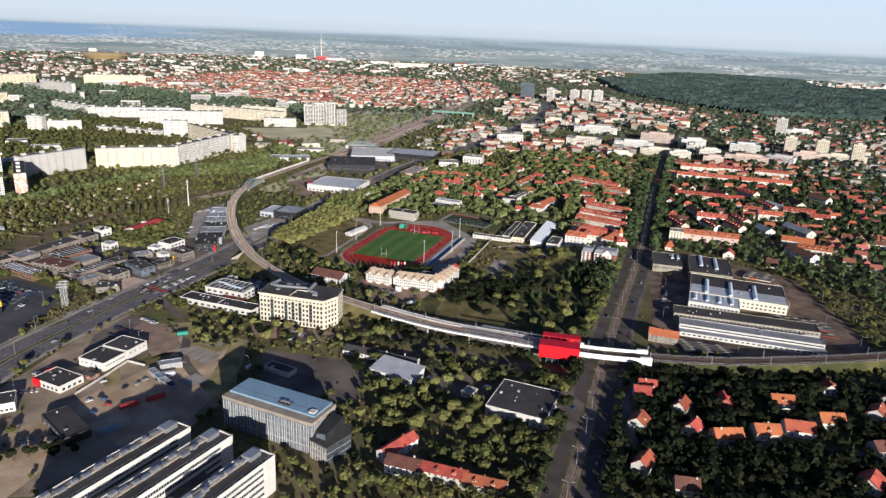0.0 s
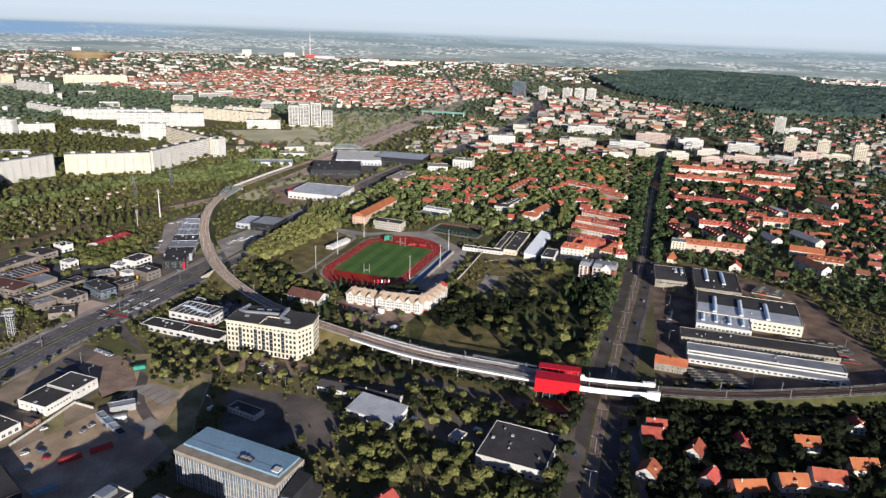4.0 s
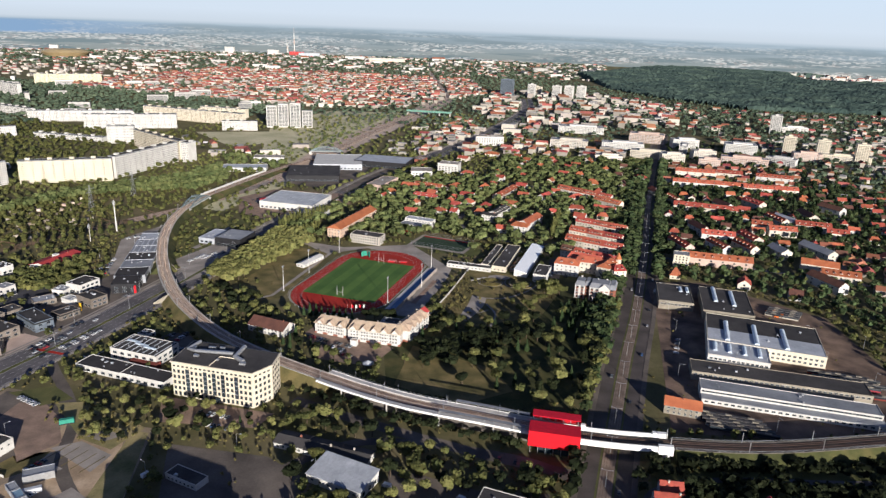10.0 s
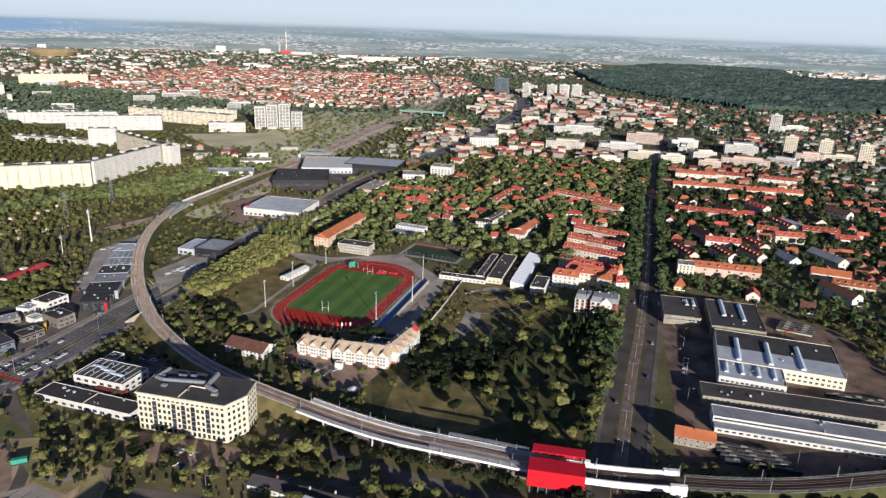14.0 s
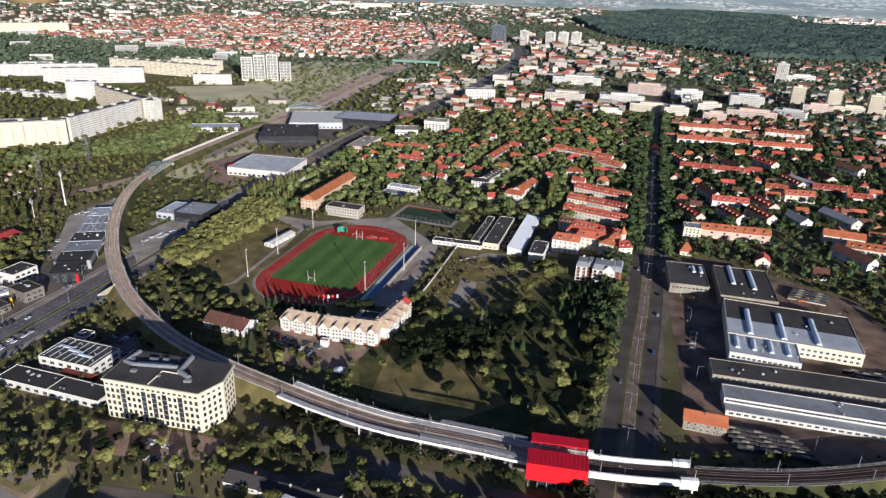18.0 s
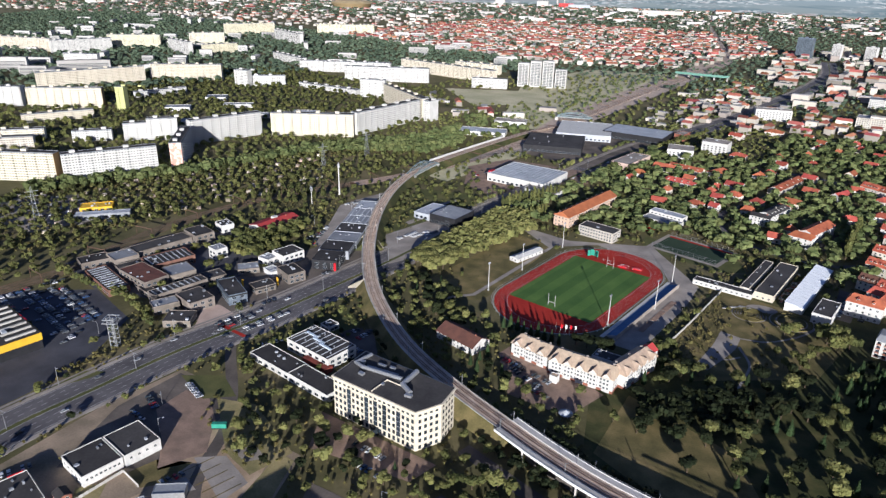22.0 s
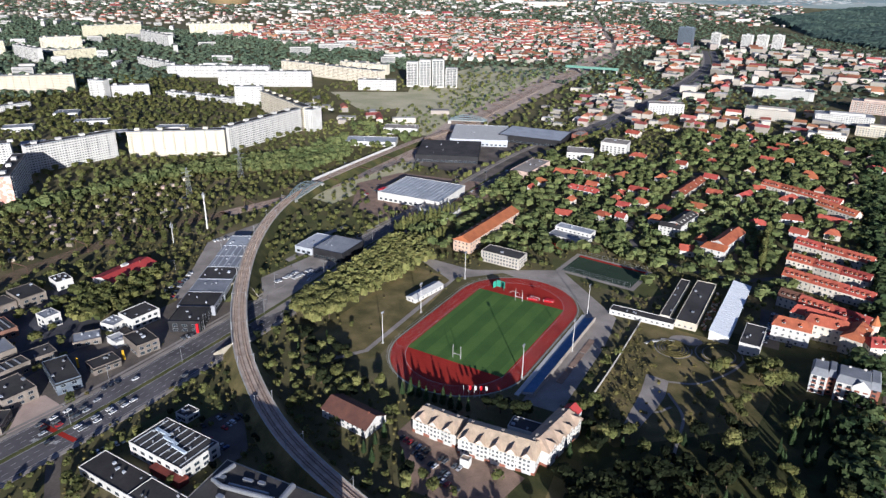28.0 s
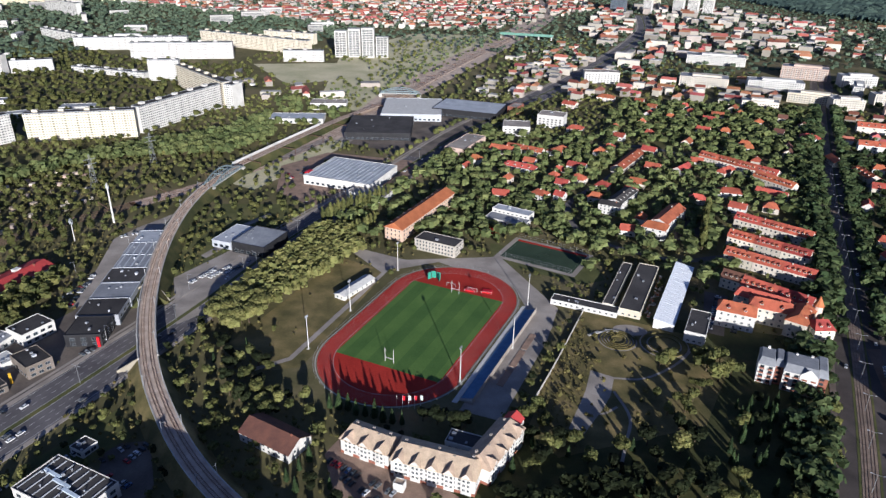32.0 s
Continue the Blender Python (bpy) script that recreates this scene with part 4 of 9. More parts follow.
part("ventilation_duct", duct([(4.3, 27.8, 26.6), (2.6, 16, 26.6), (8.7, 14.6, 26.6), (34.4, 18.2, 26.6)], 1.15), office)
part("ventilation_duct", duct([(45.6, 10.6, 26.2), (37.8, 14, 26.8), (36.8, 28.5, 27.2)], 1.5), office)
part("ventilation_duct", duct([(10, 17.5, 26.2), (30, 20.5, 26.2)], 0.6), office)
for x, y, w, d, h, r in ((16, 23.2, 5, 1.6, 1.3, 4), (22.7, 24.4, 3.4, 1.6, 1.4, 4), (5, 19, 3, 2.4, 1.8, 10), (12, 10, 3.2, 2.2, 1.2, 0), (46, 8.5, 4, 2.2, 1.3, 10), (28, 9, 1.6, 1.6, 1.0, 0)):
    part("roof_unit", box_mesh("roof_unit", w, d, h, METAL), office, pose(x, y, 25.25, 0, 0, r))
part("parapet_step", Build().box(27, 0.4, 25.25, 27.4, 14, 25.9).box(27, 13.6, 25.25, 40, 14, 25.9).mesh("parapet_step", CREAM), office, label="low parapet between roof halves")

# glass office with the blue roof
claim(-107, 225, 66, 28, -22)
ROOFTAN = material("tan_roof_membrane", (0.34, 0.29, 0.23), (0.22, 0.19, 0.16), 0.2, 0.9)
SLATE = material("grey_glass", (0.16, 0.19, 0.22), (0.10, 0.12, 0.15), 0.25, 0.25, spec=0.6)
glass = thing("glass_office", "grey glass office with pale fins and blue roof", "office building", pose(-107, 225, 0, 0, 0, -22))
part("wall", box_mesh("wall", 65, 24, 18.5, SLATE), glass)
part("upper_band", box_mesh("upper_band", 65.6, 24.6, 2.2, ROOFTAN), glass, pose(0, 0, 18.5), label="grey cladding band")
part("roof", box_mesh("roof", 62, 18, 1.2, BLUEROOF), glass, pose(-0.5, 2.6, 20.7), label="flat light blue roof")
FIN = box_mesh("fin", 0.22, 0.3, 17.5, CONCRETE)
for k in range(38):
    part("fin", FIN, glass, pose(-32 + k * 1.72 + (0.45 if k % 3 else 0), -12.15, 0.4))
for k in range(12):
    part("fin", FIN, glass, pose(32.6, -11.5 + k * 2.05, 0.4))
for z in (4.4, 8.9, 13.4):
    part("floor_band", box_mesh("floor_band", 65.2, 24.3, 0.5, GREYROOF), glass, pose(0, 0, z))
for k in range(5):
    part("roof_unit", box_mesh("roof_unit", 1.4, 1.2, 0.9, METAL), glass, pose(4.5 + 1.3 * k, -2.4 + 0.8 * (k % 2), 22.2))
part("roof_unit", box_mesh("roof_unit", 4, 4, 0.7, LINE), glass, pose(27, -3, 21.9))
part("roof_seam", box_mesh("roof_seam", 62, 0.2, 0.15, SLATE), glass, pose(-0.5, -1.5, 21.9))
annex = thing("entrance_annex", "dark angular glass entrance annex", "building", pose(-107, 225, 0, 0, 0, -22))
claim(-72, 205, 26, 30, -22)
DARKGLASS = material("smoked_glass", (0.06, 0.07, 0.08), (0.035, 0.042, 0.05), 0.3, 0.2, spec=0.6)
part("wall", prism("wall", [(32.9, -14.5), (46, -17), (50, 1), (46, 8), (32.9, 8)], 0, 11.5, DARKGLASS), annex)
part("roof", prism("roof", [(32.9, -14.8), (46.3, -17.3), (50.4, 1), (46.2, 8.3), (32.9, 8.3)], 11.5, 12.1, BITUMEN), annex)
part("canopy_loop", mesh_of("canopy_loop", [(34, -12, 12.1), (43, -13, 12.1), (44, 5, 12.1), (34, 6, 12.1), (34, -10, 15.0), (41, -10, 15.0), (43, 5, 19.0), (34, 6, 19.0)], BOXF, BLACK), annex, label="black folded roof frame")
part("loop_glass", mesh_of("loop_glass", [(35, -11.85, 12.6), (41.6, -12.4, 12.6), (40.4, -10.3, 14.6), (35, -10.2, 14.6)], [(0, 1, 2, 3)], SLATE), annex)
for z in (3.6, 7.4):
    part("floor_band", prism("floor_band", [(32.9, -14.7), (46.2, -17.2), (50.2, 1), (46.1, 8.1), (32.9, 8.1)], z, z + 0.4, GREYROOF), annex)
for k in range(10):
    part("fin", box_mesh("fin", 0.22, 0.35, 10.8, CONCRETE), annex, pose(33.4 + k * 1.32, -14.85 - k * 0.252, 0.3))
part("roof_notch", box_mesh("roof_notch", 8, 4.5, 0.6, BITUMEN), glass, pose(7, -2.5, 21.7), label="dark recessed roof terrace")

# the three white office wings
for i, (x, y, w) in enumerate(((-172, 150, 92), (-144, 150, 80), (-112, 144, 60))):
    claim(x, y, w, 17, 65)
    t = thing("office_wing", "long white office wing with dark ribbon windows", "office building", pose(x, y, 0, 0, 0, 65), group="white office wings")
    part("wall", box_mesh("wall", w, 14, 21, WHITE), t)
    part("roof", box_mesh("roof", w - 1.2, 12.6, 0.3, BITUMEN, 21), t, label="dark gravel roof")
    part("parapet", cached(("wingp", w), lambda: Build().ring(-w / 2, -7.2, w / 2, 7.2, 20.6, 22.2, 0.4).mesh("parapet", WHITE)), t)
    for z in (3.2, 7.0, 10.8, 14.6, 18.0):
        band(t, (-w / 2, -7), (w / 2 - 6, -7), z, 1.6, margin=3)
    part("service_deck", box_mesh("service_deck", w - 14, 3.2, 1.0, ROOFTAN), t, pose(-4, 3.2, 21.3))
    rnd = random.Random(i)
    for k in range(11):
        part("roof_unit", box_mesh("roof_unit", 3.0 + k % 3, 2.2, 1.4 + 0.3 * (k % 2), METAL), t, pose(-w / 2 + 8 + k * (w - 16) / 11, rnd.uniform(0.5, 4.5), 22.2 if k % 2 else 21.3))
    part("plant_room", box_mesh("plant_room", 8, 6, 2.6, METAL), t, pose(w / 2 - 7, 2.5, 21.3), label="louvred metal plant room")
    for k in range(0, int(w / 3), 2):
        part("rail_post", box_mesh("rail_post", 0.1, 0.1, 1.1, METAL), t, pose(-w / 2 + 1.5 + 3 * k, -5.6, 21.3))
    part("guard_rail", box_mesh("guard_rail", w - 3, 0.1, 0.1, METAL), t, pose(0, -5.6, 22.4))
for x, y in ((-158, 158), (-128, 150)):
    lk = thing("office_link", "dark glazed link between office wings", "building", pose(x, y, 0, 0, 0, 65), group="office links")
    part("wall", box_mesh("wall", 22, 14, 12, SLATE), lk)
    part("roof", box_mesh("roof", 22, 14, 0.4, BITUMEN, 12), lk)

# foreground sheds and shops
gar = thing("warehouse", "white warehouse with a pale barrel roof", "warehouse", pose(-44, 303, 0, 0, 0, -25))
claim(-44, 303, 34, 20, -25)
part("wall", box_mesh("wall", 34, 19, 5.2, WHITE), gar)
part("upper_wall", mesh_of("upper_wall", [(-17, -9.5, 5.2), (17, -9.5, 5.2), (17, 9.5, 5.2), (-17, 9.5, 5.2), (17, 9.5, 7.4), (-17, 9.5, 7.4)], [(1, 2, 4), (3, 0, 5), (2, 3, 5, 4)], WHITE), gar)
part("roof", mesh_of("roof", [(sx * 17.5, y, z + t) for t in (0.0, 0.3) for sx, y, z in ((-1, -10, 5.15), (1, -10, 5.15), (1, 10, 7.45), (-1, 10, 7.45))], BOXF, PALEROOF), gar, label="pale sloping sheet roof")
SEAM = mesh_of("roof_seam", [(x, y, z + t) for t in (0.3, 0.38) for x, y, z in ((-0.06, -10, 5.15), (0.06, -10, 5.15), (0.06, 10, 7.45), (-0.06, 10, 7.45))], BOXF, PALEROOF)
for k in range(17):
    part("roof_seam", SEAM, gar, pose(-16 + 2 * k, 0, 0))
facade(gar, (17, -9.5), (17, 9.5), [1.0], 3, 2.2, 2.4, METAL)
facade(gar, (-17, -9.5), (17, -9.5), [2.0], 6, 1.6, 1.2, METAL)
part("roller_door", box_mesh("roller_door", 4, 0.2, 3.6, METAL), gar, pose(8, -9.5, 0))
W4 = ((0, 8, [1.2], 1.6, 1.4), (1, 5, [1.2], 1.6, 1.4))
flat_block("store", "large white store with a black flat roof", 44, 269, 40, 39, -20, 7, WHITE, BITUMEN, ((0, 9, [1.0], 1.8, 1.6), (3, 6, [1.0], 1.8, 1.6)), "shop", 14, door=True)
flat_block("white_hall", "two-step white hall with black flat roofs", -254.5, 295, 23, 20, -18, 6, WHITE, BITUMEN, ((0, 5, [3.0], 1.2, 1.2), (1, 8, [3.0], 1.2, 1.2)), "shop", 6, door=True)
flat_block("white_hall", "taller white hall with a black roof", -247.5, 314, 23, 19, -18, 6.6, WHITE, BITUMEN, ((1, 4, [3.6], 1.2, 1.2), (0, 2, [3.6], 1.2, 1.2)), "shop", 3)
rest_ = flat_block("restaurant", "low white restaurant with red corner panels", -268, 263, 26, 18, -22, 4.6, WHITE, BITUMEN, ((0, 6, [0.9], 2.2, 2.0), (1, 4, [0.9], 2.2, 2.0)), "restaurant", 9)
for x, y, r in ((-9, -9.2, 0), (-13.2, 4, 90)):
    part("red_panel", box_mesh("red_panel", 7, 0.5, 5.4, REDPAINT), rest_, pose(x, y, 0, 0, 0, r))
flat_block("car_wash", "dark-roofed car wash with brick strip", -232, 211, 36, 15, -40, 5, BITUMEN, BITUMEN, ((0, 5, [0.6], 2.4, 2.4),), "car wash", 4)
flat_block("white_shop", "white flat shop with dark roof", -287, 228, 22, 16, 30, 6, WHITE, BITUMEN, W4[:1], "shop", 3)
flat_block("low_shed", "low white shed in shade", -127, 298, 22, 9, -25, 3.4, WHITE, BITUMEN, ((0, 7, [1.0], 1.4, 1.2),), "shed", 1)
for k, (x, y) in enumerate(((-78, 335), (-59, 329), (-40, 323))):
    pitched("workshop", "low workshop with a dark pitched roof", x, y, 19, 13, -16, 3.6, 1.8, WHITE, BITUMEN, n=5, floors=1, chimney=1, category="workshop", group="workshops behind the warehouse")
flat_block("kiosk", "small pale kiosk with flat roof", 8, 282, 8, 9, -30, 3.4, CREAM, GREYROOF, ((0, 2, [1.0], 1.4, 1.2),), "kiosk")
flat_block("truck_shelter", "grey sheet-metal shelter roof on posts", -205, 295, 15, 7, 28, 4, METAL, GREYROOF, (), "shelter")
for x, y, r, m in ((-203, 282, 28, PALEROOF), (-206, 212, 40, BLUEROOF), (-208, 240, 42, REDROOF2), (-196, 251, 42, REDROOF2)):
    tr = thing("container", "shipping container parked on the dirt lot", "container", pose(x, y, 0.04, 0, 0, r))
    part("body", box_mesh("body", 12, 2.5, 2.7, m), tr)
    part("door", box_mesh("door", 0.1, 2.3, 2.4, METAL), tr, pose(6.05, 0, 0.15))
pitched("row_house", "long low house with weathered red tiles", -8, 189, 34, 9, -15, 5.5, 3, PLASTER, REDTILE, n=9, dormers=3)
pitched("row_house", "white house end with brown tiles", -27, 193, 20, 12, -15, 6, 3.2, WHITE, BROWNTILE, n=5)
pitched("row_house", "low red-tiled wing of a house", 18, 181, 24, 9, -14, 5, 3, PLASTER, REDTILE, n=6, dormers=2)
pitched("house_wing", "house wing with bright red tiles", -33, 210, 26, 9, 53, 5.5, 3, WHITE, REDTILE, n=5)
yel = flat_block("furniture_store", "dark store with yellow trim and sloped wall", -414, 347, 58, 60, -18, 11, BLACK, BITUMEN, (), "shop", 12)
part("trim", box_mesh("trim", 0.6, 60.6, 5.0, YELLOW), yel, pose(29.2, 0, 6.4), label="yellow trim band")
part("trim", box_mesh("trim", 58.4, 0.6, 1.6, YELLOW), yel, pose(0, 30.2, 9.6), label="yellow trim band")
part("red_sign", box_mesh("red_sign", 12, 0.6, 4, REDPAINT), yel, pose(-2, 30.5, 7.5))
for k in range(7):
    part("roof_beam", box_mesh("roof_beam", 1.4, 18, 1.2, CONCRETE), yel, pose(-24 + k * 8, 20, 11.1), label="pale roof frame")
    part("roof_unit", box_mesh("roof_unit", 5, 2.6, 1.6, PALEROOF), yel, pose(-22 + k * 7, -4 + 9 * (k % 3), 11.1))

lot_fence = thing("lot_fence", "pale concrete panel fence round the dirt lot", "fence", kind="structure")
for p, q in (((-249, 249), (-242, 278)), ((-242, 278), (-238, 298)), ((-238, 298), (-223, 293))):
    n = int(math.dist(p, q) / 2.5)
    for k in range(n):
        part("panel", box_mesh("panel", 2.4, 0.14, 1.7, CONCRETE), lot_fence, pose(p[0] + (q[0] - p[0]) * (k + 0.5) / n, p[1] + (q[1] - p[1]) * (k + 0.5) / n, 0.1, 0, 0, math.degrees(math.atan2(q[1] - p[1], q[0] - p[0]))))
pitched("brick_hut", "small orange brick hut with a dark roof", -250, 273, 7, 6, -20, 3, 1.2, BRICKWALL, BITUMEN, n=2, floors=1, chimney=0, category="hut")
for k in range(4):
    flat_block("lock_up", "low grey lock-up shed on the dirt lot", -212 + 6.5 * k, 283 - 5.5 * k, 8, 4.6, -42, 2.8, GREYROOF, (GREYROOF, BLUEROOF, PALEROOF, BITUMEN)[k], (), "shed", 0, group="lock-up sheds")

# villas of the garden suburb
VILLAS = [(129, 294, 15, 11, -6, REDTILE, WHITE), (117, 256, 11, 12, -30, REDTILE, WHITE), (150, 279, 10, 13, -31, REDTILE, WHITE), (222, 294, 15, 11, -2, ORANGETILE, WHITE), (219, 260, 18, 13, -7, REDTILE, WHITE), (245, 273, 16, 12, 2, ORANGETILE, PLASTER), (169, 246, 18, 11, 7, ORANGETILE, PLASTER), (196, 254, 16, 12, 3, ORANGETILE, PLASTER), (236, 206, 13, 14, -40, REDTILE, WHITE), (265, 317, 9, 10, -10, REDTILE, WHITE), (110, 211, 10, 14, -33, REDTILE, WHITE), (283, 286, 12, 14, -38, REDTILE, WHITE), (129, 192, 13, 11, -6, BROWNTILE, PLASTER), (181, 289, 8, 12, -7, REDROOF2, BRICKWALL), (150, 252, 9, 12, -39, REDTILE, PLASTER), (300, 304, 10, 12, -50, REDTILE, WHITE), (133, 304, 12, 9, -6, REDTILE, WHITE), (262, 243, 13, 11, 10, BROWNTILE, PLASTER), (287, 236, 13, 11, -20, REDTILE, PLASTER)]
for i, (x, y, w, d, r, roof, wall) in enumerate(VILLAS):
    claim(x - 3, y - 9, w * 0.8, 10, 0, 0.5)
    pitched("villa", "garden villa with a steep red-tiled roof" if roof != BROWNTILE else "garden villa with a brown tiled roof", x, y, w, d, r, 4.6, 4.2, wall, roof, n=3, floors=1 if i % 3 else 2, dormers=1 if i % 2 else 0, group="garden villas", gable_n=2)

# hotel by the stadium: three wings with steep beige gables
HOT = [(-81, 491, 27, 15, -17, 9), (-46, 481, 42, 17, -10, 10), (-20, 496, 36, 14, 66, 10)]
for i, (x, y, w, d, r, h) in enumerate(HOT):
    claim(x, y, w, d, r)
    t = thing("hotel_wing", "white hotel wing with beige gabled roofs", "hotel", pose(x, y, 0, 0, 0, r), group="hotel wings")
    part("wall", box_mesh("wall", w, d, h, WHITE), t)
    part("plinth", box_mesh("plinth", w + 0.4, d + 0.4, 1.6, BRICKWALL), t, label="red brick plinth")
    part("roof", gable_mesh(w, d, 4.2, BEIGETILE, over=0.7, hip=3.0), t, pose(0, 0, h))
    nb = max(3, int(w / 8))
    for k in range(nb):
        gx = -w / 2 + (k + 0.5) * w / nb
        gb = part("gable_bay", cached(("bay", h), lambda: gable_wall_mesh(5.0, 5.0, h + 0.4, 2.6, WHITE)), t, pose(gx, -d / 2 + 2.0, 0, 0, 0, 90))
        part("bay_roof", gable_mesh(5.2, 5.2, 2.7, BEIGETILE, over=0.6), gb, pose(0, 0, h + 0.4))
        for z in (2.2, 5.0, 7.6):
            for o in (-1.1, 1.1):
                part("window", window_mesh(1.2, 1.4), gb, pose(-2.5, -o, z, 0, 0, -90))
    c = corners(w, d)
    facade(t, c[0], c[1], [2.2, 5.0, 7.4], nb * 3, 1.2, 1.4, skip=[k for k in range(nb * 3) if k % 3 == 1])
    facade(t, c[1], c[2], [2.2, 5.0, 7.4], 5, 1.2, 1.4)
    for k in range(5):
        part("roof_turret", box_mesh("roof_turret", 1.2, 1.0, 1.8, PAVING), t, pose(-w / 2 + 4 + k * (w - 8) / 4, 2.5 - (k % 2) * 3, h + 2.6))
flat_block("hotel_porch", "small white porch with beige roof", -62, 468, 5, 4, -12, 4.5, WHITE, BEIGETILE, (), "porch")
hr_ = thing("hotel_end", "white hotel end bay under a red gable", "hotel", pose(-12, 516, 0, 0, 0, 66))
part("wall", gable_wall_mesh(6, 9, 10, 3.0, WHITE), hr_)
part("roof", gable_mesh(6, 9, 3.2, REDROOF2, over=0.3), hr_, pose(0, 0, 10))
flat_block("hotel_link", "recessed dark hotel link with glazed wall", -34, 498, 20, 10, -12, 8, WHITE, BITUMEN, ((0, 5, [1, 4], 1.6, 1.8),), "hotel", 5)
pitched("brown_house", "long white house with a brown tiled roof", -131, 489, 33, 17, -22, 5.5, 4.4, WHITE, BROWNTILE, n=9, floors=2, category="house")
gz = thing("gazebo", "small pale round tent in the yard", "tent", pose(-47, 435, 0))
part("canopy", cached("tent", lambda: Build().cyl(0, 0, 2.6, 4.6, 4.2, 0.3, 12).mesh("canopy", PALEROOF)), gz)
for k in range(6):
    part("pole", box_mesh("pole", 0.15, 0.15, 2.7, METAL), gz, pose(3.8 * math.cos(k * 1.047), 3.8 * math.sin(k * 1.047), 0))

PEACH = material("peach_plaster", (0.58, 0.42, 0.31), (0.46, 0.33, 0.25), 0.1, 0.9, fine=0.7)
STONEGREY = material("grey_cream_render", (0.46, 0.42, 0.36), (0.36, 0.33, 0.285), 0.1, 0.9, fine=0.7)
# school and neighbours
school = pitched("school", "long school with an orange tiled roof", -110, 787, 98, 17, 72, 11, 4.4, PEACH, ORANGETILE, n=22, floors=3, chimney=0, category="school", gable_n=4, hip=0.6)
for k in range(9):
    part("roof_dormer", box_mesh("roof_dormer", 1.8, 2.4, 1.6, PEACH), school, pose(-43 + k * 10.5, 4.5, 12.2))
flat_block("school_annex", "cream flat-roofed school annex", -85, 729, 36, 16, -18, 9.5, STONEGREY, BITUMEN, ((0, 12, [1.2, 4.4, 7.2], 1.4, 1.6), (1, 5, [1.2, 4.4, 7.2], 1.4, 1.6)), "school", 2)
flat_block("sports_hall", "white low hall with stepped roof", -34, 796, 38, 16, -22, 4, WHITE, GREYROOF, ((0, 10, [1.2], 1.8, 1.4),), "hall", 4)
flat_block("sports_hall", "white upper hall with a pale roof", -30, 808, 36, 12, -22, 7.4, WHITE, PALEROOF, ((0, 8, [5], 1.8, 1.2),), "hall", 2)
patch("red_court", "small red tarmac court", [(-62, 770), (-40, 764), (-36, 784), (-58, 790)], TRACKRED, 0.06, "sports court")
pitched("timing_hut", "white hut with a bright pitched roof", -134, 652, 34, 9, 66, 3.2, 1.4, WHITE, LINE, n=6, floors=1, chimney=0, category="hut")
for (nm, lb, x, y, w, d, r, h, wall, roof) in (
        ("shed_row", "long low shed with a dark roof", 29, 655, 46, 9, -15, 3.6, WHITE, BITUMEN), ("shed", "long brown-roofed storage shed", 69, 684, 14.5, 76, -16, 5.5, CREAM, BITUMEN),
        ("shed", "narrow black-roofed storage shed", 54, 689, 7, 70, -16, 4.6, PLASTER, BITUMEN), 
        ("flat_hall", "pale flat-roofed hall with roof vents", 101, 636, 13, 31, -17, 8, WHITE, BITUMEN)):
    flat_block(nm, lb, x, y, w, d, r, h, wall, roof, ((0, max(2, int(w / 4)), [1.4], 1.5, 1.2), (1, int(d / 6), [1.6], 1.4, 1.2)), "shed", 6)
BRIGHTROOF = material("bright_white_sheet", (0.88, 0.90, 0.92), (0.80, 0.83, 0.86), 0.15, 0.4, fine=0.8, spec=0.6)
claim(93, 680, 13, 94, -17)
ws = thing("white_shed", "long white shed with a bright sloping metal roof", "shed", pose(93, 680, 0, 0, 0, -17))
part("wall", mesh_of("wall", boxv(-6.5, -47, 0, 6.5, 47, 5) + [(-6.5, -47, 7), (-6.5, 47, 7)], [(0, 1, 5, 8), (2, 3, 9, 6), (1, 2, 6, 5), (3, 0, 8, 9)], WHITE), ws)
part("roof", mesh_of("roof", [(x, y, z + q) for q in (0, 0.25) for x, y, z in ((-6.9, -47.4, 7.06), (6.9, -47.4, 4.94), (6.9, 47.4, 4.94), (-6.9, 47.4, 7.06))], BOXF, BRIGHTROOF), ws, label="bright white metal roof")
RIB = mesh_of("roof_rib", [(x, y, z + q) for q in (0.25, 0.36) for x, y, z in ((-6.9, -0.1, 7.06), (6.9, -0.1, 4.94), (6.9, 0.1, 4.94), (-6.9, 0.1, 7.06))], BOXF, PALEROOF)
for k in range(16):
    part("roof_rib", RIB, ws, pose(0, -45 + 6 * k, 0))
for k in range(14):
    part("window", window_mesh(1.6, 1.2, METAL, True), ws, pose(6.5, -42 + 6.4 * k, 2.0, 0, 0, 90))
pitched("white_apartments", "white stepped apartments with dark roof", 58, 838, 20, 13, -20, 9, 1.8, WHITE, BITUMEN, n=5, floors=3, category="apartments")
pitched("white_apartments", "white apartments with black skylit roof", 70, 858, 40, 14, 64, 10, 2.6, WHITE, BITUMEN, n=9, floors=3, category="apartments", dormers=5)
pitched("white_apartments", "white apartments with red tiled roof", 92, 790, 20, 15, -22, 10, 3.4, WHITE, ORANGETILE, n=3, floors=3, category="apartments", hip=4)
pitched("white_apartments", "white block with long red roof", 106, 815, 46, 15, 62, 11, 3.6, WHITE, REDTILE, n=9, floors=3, category="apartments")

